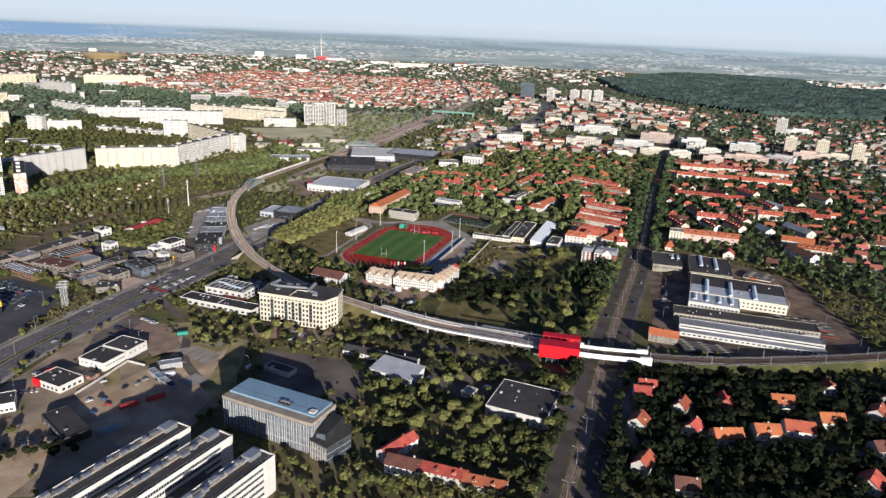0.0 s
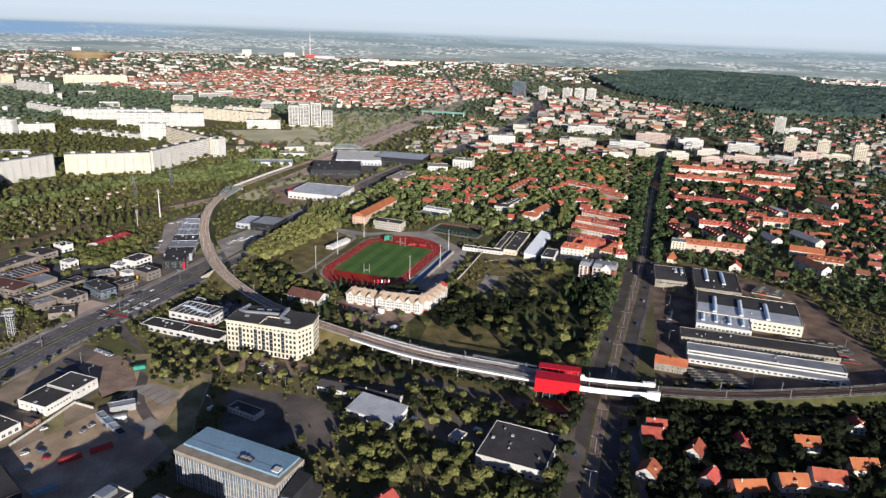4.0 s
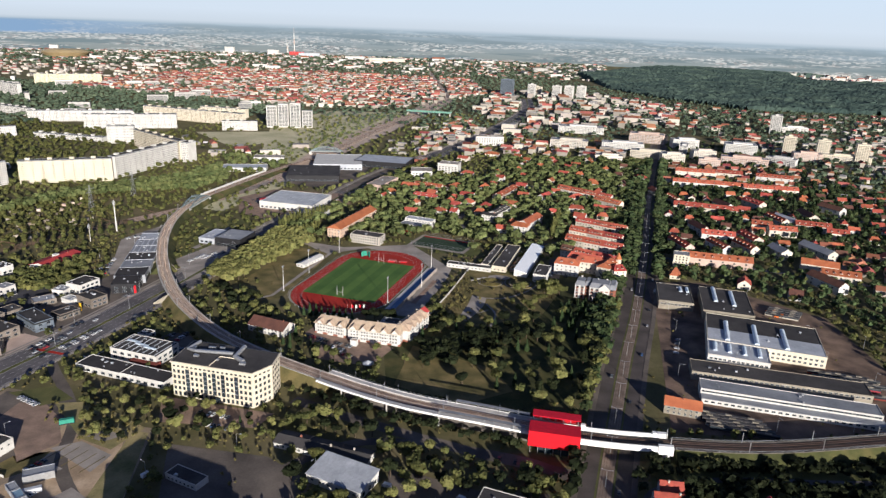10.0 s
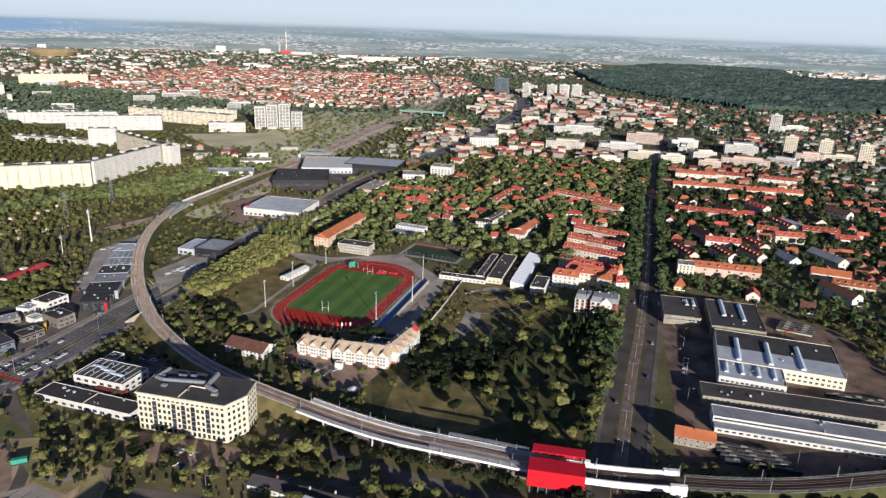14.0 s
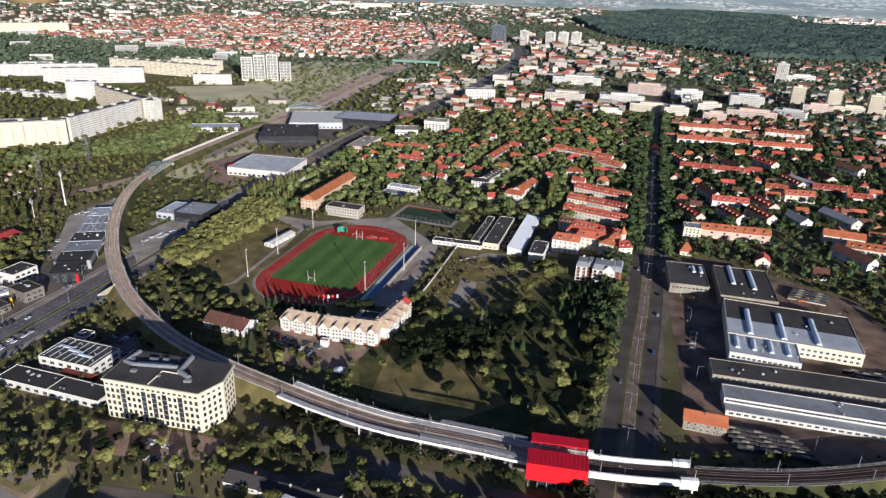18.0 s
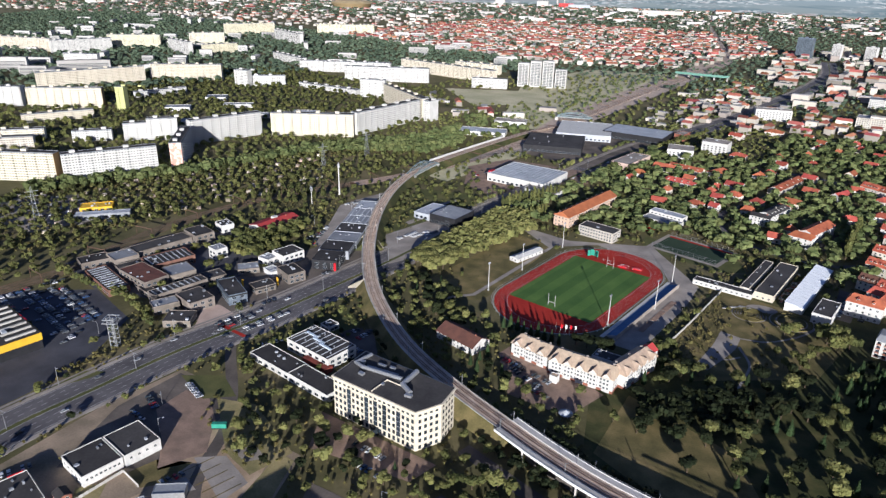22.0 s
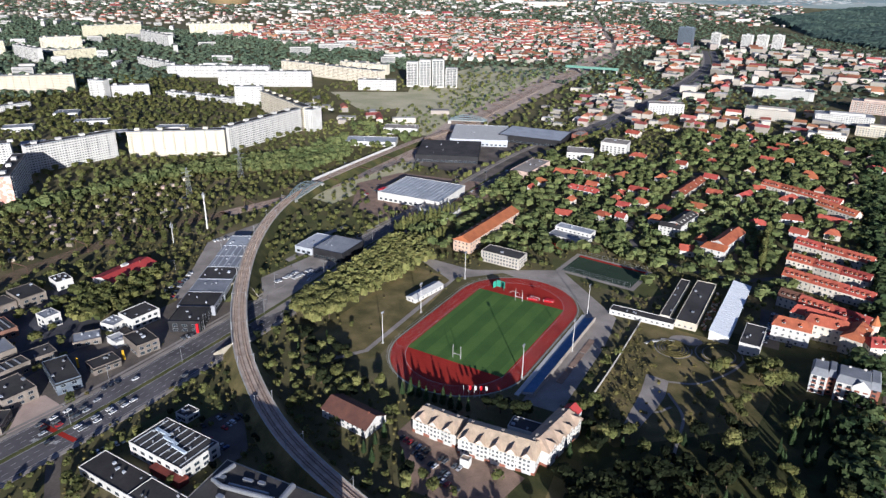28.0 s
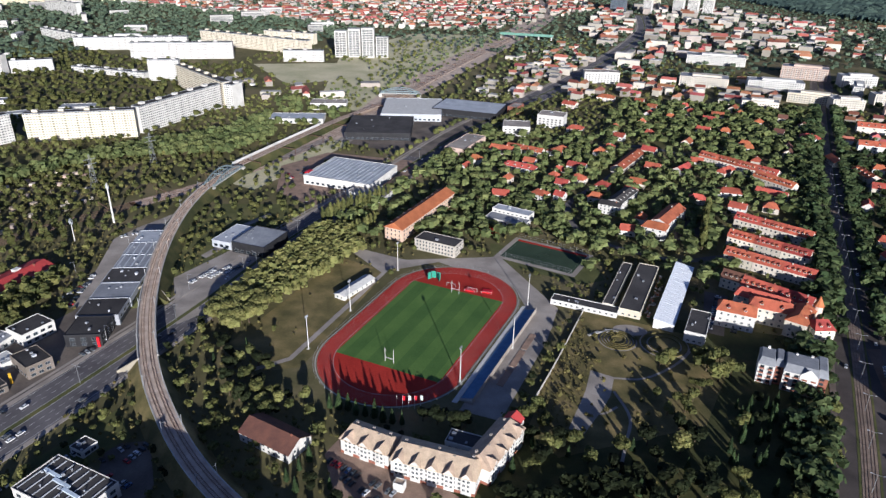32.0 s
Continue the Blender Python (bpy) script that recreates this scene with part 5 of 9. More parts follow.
# terraces with red roofs and white dormers
ROWS_RED = [(194, 812, 64, -33), (180, 772, 64, -31), (171, 736, 66, -30), (164, 688, 48, -33), (141, 705, 22, -30), (203, 985, 88, -40), (228, 936, 44, -48)]
for x, y, w, r in ROWS_RED:
    n = max(1, int(w / 21))
    for k in range(n):
        o = (k - (n - 1) / 2) * (w / n)
        pitched("terrace_house", "terrace with red tiles and pale dormers", x + o * math.cos(radians(r)), y + o * math.sin(radians(r)), w / n - 0.3, 12, r, 8.2, 4.6, PLASTER, BROWNTILE if (x, k) == (141, 0) else REDTILE, n=5, floors=2, chimney=1, dormers=5, category="terrace", group="red-roofed terraces", gable_n=1)
BIGRED = [(128, 652, 24, 15, -17, 12), (152, 660, 28, 14, -17, 12), (168, 651, 26, 13, 60, 12), (150, 672, 36, 12, -25, 11), (177, 641, 13, 13, 10, 11)]
for x, y, w, d, r, h in BIGRED:
    pitched("tenement", "cream tenement with a red tiled roof", x, y, w, d, r, h, 4.2, PLASTER if x != 128 else WHITE, REDTILE, n=int(w / 4.5), floors=3, chimney=1, dormers=2, category="tenement", group="corner tenements", hip=3)
tt_ = thing("tower_roof", "pointed red corner turret of a tenement", "turret", pose(181, 660, 0))
part("shaft", cached("shaft", lambda: Build().cyl(0, 0, 0, 15, 3, 3, 10).mesh("shaft", PINKISH)), tt_)
part("spire", cached("spire", lambda: Build().cyl(0, 0, 15, 22, 3.5, 0.1, 10).mesh("spire", ORANGETILE)), tt_)
claim(146, 590, 40, 26, -17)
nf = thing("new_flats", "white and brick new flats with grey mansard roofs", "apartment block", pose(145.5, 589, 0, 0, 0, -17))
for x, y, w, d, h, wall in ((-14, 1, 9, 18, 12.5, WHITE), (-7.5, 3, 5, 18, 12.5, BRICKWALL), (4, 0, 18, 20, 13, WHITE), (15, 4, 6, 22, 12, BRICKWALL)):
    wg = part("wing", box_mesh("wing", w, d, h, wall), nf, pose(x, y, 0), label="brick-red recessed wing" if wall is BRICKWALL else "white rendered wing")
    part("mansard", mesh_of("mansard", [(-w / 2 - 0.3, -d / 2 - 0.3, h), (w / 2 + 0.3, -d / 2 - 0.3, h), (w / 2 + 0.3, d / 2 + 0.3, h), (-w / 2 - 0.3, d / 2 + 0.3, h), (-w / 2 + 1, -d / 2 + 3.5, h + 3.4), (w / 2 - 1, -d / 2 + 3.5, h + 3.4), (w / 2 - 1, d / 2 - 3.5, h + 3.4), (-w / 2 + 1, d / 2 - 3.5, h + 3.4)], BOXF, GREYROOF), wg)
    for k in range(max(1, int(w / 4.2))):
        cx = -w / 2 + (k + 0.5) * w / max(1, int(w / 4.2))
        for z in range(4):
            part("balcony", cached(("balc", wall.name), lambda: Build().box(-1.3, -0.9, 0, 1.3, 0, 0.15).box(-1.3, -0.9, 0.15, 1.3, -0.82, 1.0).box(-1.1, -0.06, 0.2, 1.1, 0.05, 2.2, 1).mesh("balcony", BRICKWALL, GLASS)), wg, pose(cx, -d / 2, 0.8 + 3 * z))
part("gable_wall", gable_wall_mesh(0.6, 9, 13.2, 4.2, WHITE), nf, pose(8, -10.2, 0, 0, 0, 90), label="tall white gable front")
for x, y in ((-14, 6), (1, 5), (9, 6)):
    part("chimney", box_mesh("chimney", 1.4, 0.9, 2.0, WHITE), nf, pose(x, y, 15.4))
MIDV = [(-7, 862, 15, 12, -32), (14, 896, 13, 11, -21), (31, 914, 15, 12, -30), (12, 861, 10, 9, -30), (54, 898, 13, 12, -22), (80, 886, 12, 11, -29), (-31, 940, 36, 11, -20), (-28, 1004, 44, 11, -22), (6, 918, 10, 10, -39), (142, 968, 11, 24, -35), (187, 970, 11, 24, -40), (-54, 1000, 27, 14, -17), (10, 1008, 16, 26, -33), (86, 985, 14, 70, -24), (31, 1106, 20, 14, -14), (30, 954, 20, 12, -22), (80, 1292, 26, 16, -14), (26, 1237, 20, 14, -27), (177, 903, 22, 13, -7), (217, 905, 29, 12, -30), (207, 868, 14, 11, -17), (176, 862, 15, 11, -25), (142, 878, 15, 10, -10), (318, 1032, 12, 24, 5), (320, 1125, 24, 15, -18), (334, 987, 14, 34, 8)]
for i, (x, y, w, d, r) in enumerate(MIDV):
    pitched("red_villa", "detached villa with a red hipped roof", x, y, w, d, r, 5.6, 3.6, WHITE if i % 3 == 0 else PLASTER, REDTILE, hip=(min(w, d) / 2.4 if i % 2 == 0 and i != 13 else 0.0), n=max(2, int(max(w, d) / 6)), floors=2, gable_n=1, dormers=(4 if max(w, d) > 30 else 0), group="red-roofed villas")
for x, y, w, d, r, h in ((-43, 1085, 34, 30, 3, 12), (1, 1130, 34, 26, -12, 16), (79, 1425, 58, 22, 6, 18), (-50, 1190, 14, 26, -19, 10)):
    flat_block("white_flats", "white flat-roofed apartment block", x, y, w, d, r, h, WHITE if h != 10 else BRICKWALL, PAVING, ((0, int(w / 5), [1.4 + 3 * k for k in range(int(h / 3) - 0)][:-1], 2.6, 1.5),), "apartments", 6)

# right-hand quarter
RR = [(360, 925, 84, 13, -17, REDTILE), (420, 1085, 113, 13, -12, REDTILE), (508, 1063, 82, 13, -8, REDTILE), (427, 1180, 64, 13, -12, REDTILE), (483, 1178, 48, 13, -14, REDTILE), (554, 1155, 58, 13, -18, REDTILE), (491, 905, 14, 40, 0, BROWNTILE), (405, 846, 24, 15, -20, REDTILE), (437, 876, 12, 38, 12, REDTILE), (546, 948, 14, 36, 25, BROWNTILE), (472, 850, 42, 13, -16, REDTILE), (421, 823, 33, 13, -8, REDTILE), (448, 875, 14, 34, 20, PALEROOF), (391, 945, 12, 34, 15, BROWNTILE), (443, 965, 14, 34, 22, REDTILE), (487, 818, 25, 13, -18, REDTILE), (366, 786, 14, 34, 12, REDTILE), (316, 748, 13, 36, 12, REDTILE), (347, 750, 12, 36, 14, REDTILE), (317, 822, 11, 34, 12, BROWNTILE), (273, 750, 12, 40, 12, REDTILE), (330, 791, 38, 12, -14, REDTILE), (295, 697, 72, 14, -13, REDTILE), (402, 690, 36, 13, -22, ORANGETILE), (408, 659, 36, 13, -20, REDTILE), (385, 640, 13, 40, 20, BROWNTILE), (380, 737, 14, 26, 12, GREYROOF), (427, 745, 14, 44, 18, GREYROOF), (300, 632, 12, 14, -20, REDTILE), (338, 605, 12, 10, -20, BROWNTILE)]
for i, (x, y, w, d, r, roof) in enumerate(RR):
    a = max(w, d)
    pitched("town_house", "town house row with tiled roof and dormers" if roof == REDTILE else "town house with a dark pitched roof", x, y, w, d, r, 8.6 if a > 20 else 5.5, 4.4, (PINKISH if i == 22 else WHITE if i % 4 == 1 else PLASTER), roof, n=max(3, int(a / 11)), floors=2, dormers=(min(8, int(a / 7)) if roof == REDTILE and a > 20 else 0), chimney=1, category="town house", group="town houses", gable_n=1, ww=2.0, wh=1.7)
flat_block("corner_flats", "cream corner flats with grey roof", 256, 693, 16, 15, -15, 13, CREAM, GREYROOF, ((0, 4, [1.5, 4.6, 7.7, 10.4], 1.4, 1.6), (3, 4, [1.5, 4.6, 7.7, 10.4], 1.4, 1.6)), "apartments", 3)
gt = pitched("gatehouse", "small brick gatehouse with a steep red roof", 238, 652, 10, 10, -15, 4.5, 6.5, CREAM, REDTILE, hip=4.6, n=2, floors=1, category="gatehouse")

OLDCREAM = material("weathered_cream", (0.34, 0.305, 0.24), (0.22, 0.195, 0.155), 0.15, 0.9, rnd=0.1)
# tram depot
SKYLIGHT = material("barrel_skylight", (0.62, 0.70, 0.77), (0.50, 0.58, 0.66), 0.4, 0.35, spec=0.5)


def roof_light(t, x, y, z, length, r=1.9):
    """A barrel skylight with its ribs, along y."""
    arc = np.linspace(0, math.pi, 9)
    rl = part("roof_light", cached(("rlight", length, r), lambda: mesh_of("roof_light", [(r * math.cos(a), s * length / 2, r * 0.85 * math.sin(a)) for s in (-1, 1) for a in arc], [(i, i + 1, 10 + i, 9 + i) for i in range(8)] + [tuple(range(9))[::-1], tuple(range(9, 18))], SKYLIGHT)), t, pose(x, y, z))
    for k in range(int(length / 4) + 1):
        part("rib", cached(("rlrib", r), lambda: mesh_of("rib", [((r + 0.06) * math.cos(a), q, (r + 0.06) * 0.85 * math.sin(a)) for q in (-0.1, 0.1) for a in arc], [(i, i + 1, 10 + i, 9 + i) for i in range(8)], METAL)), rl, pose(0, -length / 2 + k * length / int(length / 4), 0))


t = flat_block("depot_hall", "cream depot hall with black roof", 218, 588, 30, 46, -12, 8, OLDCREAM, BITUMEN, ((0, 9, [4.5], 2.0, 1.6),), "depot", 6)
for x in (6, 12):
    roof_light(t, x, 10, 8.1, 12, 1.5)
t = flat_block("depot_hall", "black-roofed depot hall with two long skylights", 259, 572, 42, 60, -14, 8.6, OLDCREAM, BITUMEN, ((0, 12, [4.5], 2.0, 1.6),), "depot", 7)
for x, y in ((-8.5, 12), (6.5, 6)):
    roof_light(t, x, y, 8.7, 36)
t = flat_block("depot_hall", "broad depot hall, half black and half grey roof", 262.6, 500.1, 85, 56, -17.5, 9.5, CREAM, BITUMEN, ((0, 22, [2.0, 5.5], 2.0, 1.6),), "depot", 10)
part("front_roof", box_mesh("front_roof", 84, 23.5, 0.1, PALEROOF), t, pose(0, -15.8, 9.66), label="pale grey membrane roof")
for x in (-27.5, -6, 15.5):
    roof_light(t, x, -6, 9.7, 38)
t = flat_block("depot_hall", "low front wing of the depot hall", 230.3, 466.8, 43.5, 27, -17.5, 9.2, WHITE, PALEROOF, ((0, 13, [2.0, 5.5], 2.0, 1.6),), "depot", 4)
for k in range(4):
    roof_light(t, -16.5 + 10.6 * k, 1.5, 9.3, 15, 1.6)
    part("roof_cowl", cached("cowl", lambda: Build().cyl(0, 0, 0, 1.6, 0.3, 0.3, 8).cyl(0, 0, 1.6, 2.1, 0.8, 0.4, 8).mesh("roof_cowl", METAL)), t, pose(-12 + 10.6 * k, 7 - 14 * (k % 2), 9.3))
t = flat_block("depot_shed", "long dark-roofed tram shed with clerestory", 246, 433, 118, 20, -13, 6.5, OLDCREAM, BITUMEN, ((0, 34, [4.0], 2.2, 1.5),), "depot", 10)
t = flat_block("depot_shed", "long white tram shed with grey roof", 240, 404, 112, 15, -14, 7.2, WHITE, GREYROOF, (), "depot", 6)
band(t, (-56, -7.5), (56, -7.5), 5.2, 1.2, step=2.2)
lean = thing("depot_lean_to", "low grey lean-to along the tram shed", "depot", pose(238, 393, 0, 0, 0, -14))
claim(238, 393, 112, 8, -14)
part("wall", box_mesh("wall", 112, 7, 3.6, WHITE), lean)
part("roof", box_mesh("roof", 112.6, 7.6, 0.4, GREYROOF, 3.6), lean)
for k in range(26):
    part("window", window_mesh(2.4, 1.3, LINE, True), lean, pose(-53 + k * 4.2, -3.5, 1.3))
pitched("depot_office", "cream depot office with orange tiled roof", 166, 391, 23, 12, -17, 6.2, 3.6, OLDCREAM, ORANGETILE, n=6, floors=2, category="office")


def tram(x, y, rot, n, body, group="parked trams"):
    t = thing("tram", "parked articulated tram in red and grey", "tram", pose(x, y, 0.05, 0, 0, rot), group)
    for k in range(n):
        c = part("car_body", cached(("tramc", body.name), lambda: Build().box(-6.7, -1.2, 0.4, 6.7, 1.2, 1.5, 0).box(-6.7, -1.22, 1.5, 6.7, 1.22, 2.6, 1).box(-6.7, -1.2, 2.6, 6.7, 1.2, 3.2, 2).mesh("car_body", body, GLASS, TRAMDARK)), t, pose(k * 13.8, 0, 0.1))
        part("roof_box", box_mesh("roof_box", 4, 1.5, 0.4, OLDCREAM), c, pose(0, 0, 3.2))
        part("bogie", cached("bogies", lambda: Build().box(-5.7, -0.9, 0, -3.3, 0.9, 0.5).box(3.3, -0.9, 0, 5.7, 0.9, 0.5).mesh("bogie", BLACK)), c)


TRAMRED = material("dull_tram_red", (0.26, 0.035, 0.032), (0.16, 0.028, 0.026), 0.3, 0.6, rnd=0.25)
TRAMCREAM = material("tram_cream", (0.48, 0.43, 0.36), (0.36, 0.32, 0.27), 0.3, 0.6, rnd=0.15)
TRAMDARK = material("dark_tram_grey", (0.10, 0.095, 0.095), (0.06, 0.058, 0.058), 0.3, 0.6)
for k in range(5):
    tram(284 + (k % 2) * 6, 452 - k * 3.8, -15, 3, (TRAMRED, TRAMCREAM, TRAMRED, TRAMDARK)[k % 4])
for k in range(5):
    tram(180 + k * 1, 387 - k * 4.2, -15, 3, (TRAMDARK, TRAMRED, TRAMDARK, TRAMCREAM)[k % 4])
for k in range(4):
    tram(298 + k * 3, 560 + k * 4.2, -25, 2, (TRAMCREAM, TRAMDARK)[k % 2])
tram(300, 420, -15, 2, TRAMRED)
for x, y, r in ((298, 566, -12), (302, 558, -8), (214, 460, 60), (218, 452, 50), (216, 446, -15), (200, 449, -20)):
    ob = thing("works_truck", "orange tracked works vehicle in the yard", "works vehicle", pose(x, y, 0.05, 0, 0, r), group="orange works vehicles")
    ORG = CACHE.setdefault("org", material("orange_paint", (0.62, 0.16, 0.03), (0.5, 0.12, 0.03), 0.4, 0.6))
    part("chassis", box_mesh("chassis", 8, 2.4, 1.2, ORG), ob, pose(0, 0, 0.5))
    part("cab", box_mesh("cab", 2, 2.3, 1.8, ORG), ob, pose(2.8, 0, 1.7))
    part("jib", box_mesh("jib", 6, 0.6, 0.6, ORG), ob, pose(-1, 0.3, 2.4, 0, -8, 0))
    for q in (-2.6, 0, 2.6):
        part("axle", box_mesh("axle", 0.9, 2.5, 0.9, BLACK), ob, pose(q, 0, 0))

# commercial strip west of the railway curve
CS = [("car_dealer", "dark flat showroom with white front", -226, 413, 40, 15, -17, 4.6, WHITE, BITUMEN), ("car_dealer", "long white dealership with dark roof", -192, 402, 36, 14, -17, 5, WHITE, BITUMEN), ("dealer_hall", "dealership hall with pale roof stripes", -210, 437, 40, 24, -17, 8, WHITE, BITUMEN), ("kiosk", "small white square kiosk building", -222, 467, 9, 9, -18, 4, WHITE, BITUMEN), ("hall_row", "pale grey hall with stepped roof", -287, 586, 27, 22.8, 13.7, 7.5, GREYROOF, BITUMEN), ("hall_row", "grey hall in a shop row", -292, 608, 27, 22.8, 13.7, 7.3, PALEROOF, GREYROOF), ("hall_row", "dark-roofed hall in a shop row", -298, 631, 27, 22.8, 13.7, 7.1, PALEROOF, BITUMEN), ("hall_row", "row of grey halls with striped roofs", -303, 653, 27, 22.8, 13.7, 6.9, PALEROOF, GREYROOF), ("hall_row", "grey end hall with striped roof", -309, 675, 27, 22.8, 13.7, 6.7, PALEROOF, GREYROOF), ("hall_row", "low pale hall behind the row", -314, 698, 27, 22.8, 13.7, 6.5, PALEROOF, PALEROOF), ("red_shop", "black glazed shop with a red corner sign", -281, 562, 22, 22, 13.7, 8.2, BLACK, BITUMEN), ("showroom", "black cubic car showroom with vents", -228, 708, 30, 34, -12, 9, BLACK, GREYROOF), ("showroom_wing", "pale low metal showroom wing", -254, 716, 18, 34, -12, 6, PALEROOF, PALEROOF), ("retail_hall", "white retail hall with striped grey roof", -200, 880, 74, 64, -12, 9, WHITE, PALEROOF), ("retail_wing", "white retail wing with red pillar", -168, 836, 40, 26, -12, 6, WHITE, PAVING), ("retail_box", "black big-box store with dark roof", -212, 1058, 80, 80, 8, 9, BLACK, BITUMEN), ("retail_box", "pale big-box store with white roof", -190, 1158, 80, 90, 8, 9, PALEROOF, LINE), ("retail_box", "grey big-box store with yellow sign", -112, 1172, 90, 60, -10, 10, BLACK, PALEROOF), ("old_factory", "old red brick factory building, long", -98, 1010, 24, 62, -18, 8, PINKISH, PAVING), ("low_retail", "low pale retail hall, metal roof", -330, 1085, 70, 30, 10, 6, WHITE, PALEROOF), ("low_retail", "white retail hall with red corner", -310, 1160, 50, 26, 10, 9, WHITE, PAVING), ("yellow_hall", "yellow and grey roadside hall", -563, 580, 30, 16, 40, 5, YELLOW, YELLOW), ("yard_shed", "long grey lorry shed", -540, 566, 50, 10, 40, 5, GREYROOF, PALEROOF)]
for i, (nm, lb, x, y, w, d, r, h, wall, roof) in enumerate(CS):
    wn_ = ((0, max(2, int(w / 6)), [1.0] if h < 7.5 else [1.0, 4.4], 3.0, 1.8), (1, max(2, int(d / 6)), [1.0] if h < 7.5 else [1.0, 4.4], 3.0, 1.8)) if i < 11 else ((0, max(2, int(w / 6)), [1.2], 3.2, 2.2),)
    t = flat_block(nm, lb, x, y, w, d, r, h, wall, roof, wn_, "shop", 6 if i % 3 else 10, frame=METAL)
    if "strip" in lb or "ribs" in lb:
        for k in range(int(w / 5)):
            part("roof_strip", box_mesh("roof_strip", 0.4 if nm == "dealer_hall" else 1.1, d * 0.9, 0.4, PALEROOF), t, pose(-w / 2 + 2.5 + k * 5, 0, h + 0.12))
    if nm == "red_shop":
        part("sign_tower", box_mesh("sign_tower", 1.6, 1.6, 7, REDPAINT), t, pose(w / 2 - 2, -d / 2 - 0.5, 0))
    if nm == "dealer_hall":
        for k in range(3):
            part("skylight_tube", box_mesh("skylight_tube", 11, 1.6, 0.9, SKYLIGHT), t, pose(-11 + k * 9, 2.2 - 2.4 * k, h + 0.12, 0, 0, -3))
        for k in range(9):
            part("roof_cowl", cached("dealercowl", lambda: Build().cyl(0, 0, 0, 1.1, 0.35, 0.35, 8).cyl(0, 0, 1.1, 1.4, 0.6, 0.3, 8).mesh("roof_cowl", METAL)), t, pose(-17 + k * 4.1, 7.5 - 11 * (k % 3) * 0.6, h + 0.12))
    if nm == "retail_hall":
        part("red_pillar", box_mesh("red_pillar", 5, 9, 9.6, REDPAINT), t, pose(-w / 2 - 0.6, -d / 2 + 12, 0), label="red entrance pillar")
    if nm == "hall_row":
        part("shopfront", box_mesh("shopfront", 0.3, d - 3, 3.2, GLASS), t, pose(w / 2 + 0.1, 0, 0.4))
# plaster darkened to carry the shade on the low halls and shops
SHADEWALL = material("shade_dark_plaster", (0.24, 0.205, 0.175), (0.14, 0.12, 0.10), 0.12, 0.95, rnd=0.15)
OLDBRICK = material("dark_brick", (0.24, 0.13, 0.09), (0.15, 0.085, 0.065), 0.2, 0.95, rnd=0.15)
OLD = [("low_hall", "long old hall beside the railway with a flat roof", -433, 526, 57, 17, 71, 6.0, SHADEWALL, BITUMEN), ("low_hall", "dark-roofed old end block with parapet", -418, 562, 18, 24, 67, 8.0, SHADEWALL, BITUMEN), ("low_hall", "dark old hall with roof skylight strips", -402, 506, 37, 22, 65, 6.6, OLDBRICK, BITUMEN),
       ("low_hall", "old hall with a brown felt roof", -394, 471, 39, 20, -16, 8.2, SHADEWALL, BROWNTILE), ("low_hall", "plastered hall with a grey roof", -376, 490, 20, 20, 64, 7.0, SHADEWALL, GREYROOF), ("low_hall", "long dark workshop with pale roof ribs", -417, 456, 50, 16, -23, 5.0, OLDBRICK, BITUMEN), ("low_hall", "low dark shed at the railway fence", -457, 480, 23, 16, 61, 5.2, SHADEWALL, BITUMEN),
       ("low_hall", "grey-roofed hall block in the old works", -440, 494, 20, 19, 68, 6.3, SHADEWALL, GREYROOF), ("low_hall", "long low dark hall with a lit window strip", -355, 466, 43, 11, 70, 7.1, SHADEWALL, BITUMEN), ("glazed_shop", "dark shop with a rounded glazed corner", -316, 480, 14, 31, 55, 8.0, SLATE, BITUMEN), ("corner_shop", "grey shop with a dark flat roof", -331, 457, 19, 23, 68, 7.6, SHADEWALL, BITUMEN),
       ("corner_shop", "pale curved shop with grey roof", -345, 441, 18, 12, 58, 6.6, SHADEWALL, GREYROOF), ("corner_shop", "low rounded shop beside the junction", -322, 431, 19, 16, 25, 4.8, SHADEWALL, BITUMEN), ("glazed_shop", "small cream shop with glazed bay", -302, 499, 17, 12, 61, 5.0, SHADEWALL, BITUMEN), ("canopy", "white flat canopy over a car yard", -313, 527, 13, 9, -25, 4.0, LINE, LINE),
       ("low_hall", "low grey garage roof in a yard", -334, 523, 17, 13, 41, 4.2, SHADEWALL, GREYROOF), ("shop", "grey shop with folded dark roof", -294, 526, 15, 20, 61, 7.9, SHADEWALL, BITUMEN), ("white_house", "stepped white building with dark flat roofs", -318, 557, 21, 17, 69, 8.1, WHITE, BITUMEN), ("white_house", "low white wing of the stepped building", -330, 545, 12, 12, -8, 5.0, WHITE, GREYROOF),
       ("white_cube", "white cube house with flat roof", -412, 590, 15, 12, -26, 7.2, WHITE, BITUMEN), ("white_cube", "white cubic office with pale roof", -375, 536, 12, 11, -20, 9.0, WHITE, GREYROOF), ("low_hall", "dark flat link between old halls", -420, 486, 26, 12, 65, 4.6, SHADEWALL, BITUMEN), ("low_hall", "dark low garage row in the yard", -372, 455, 26, 8, -18, 3.8, SHADEWALL, BITUMEN), ("low_hall", "dark courtyard shed with felt roof", -352, 492, 30, 14, 62, 4.4, SHADEWALL, BITUMEN)]
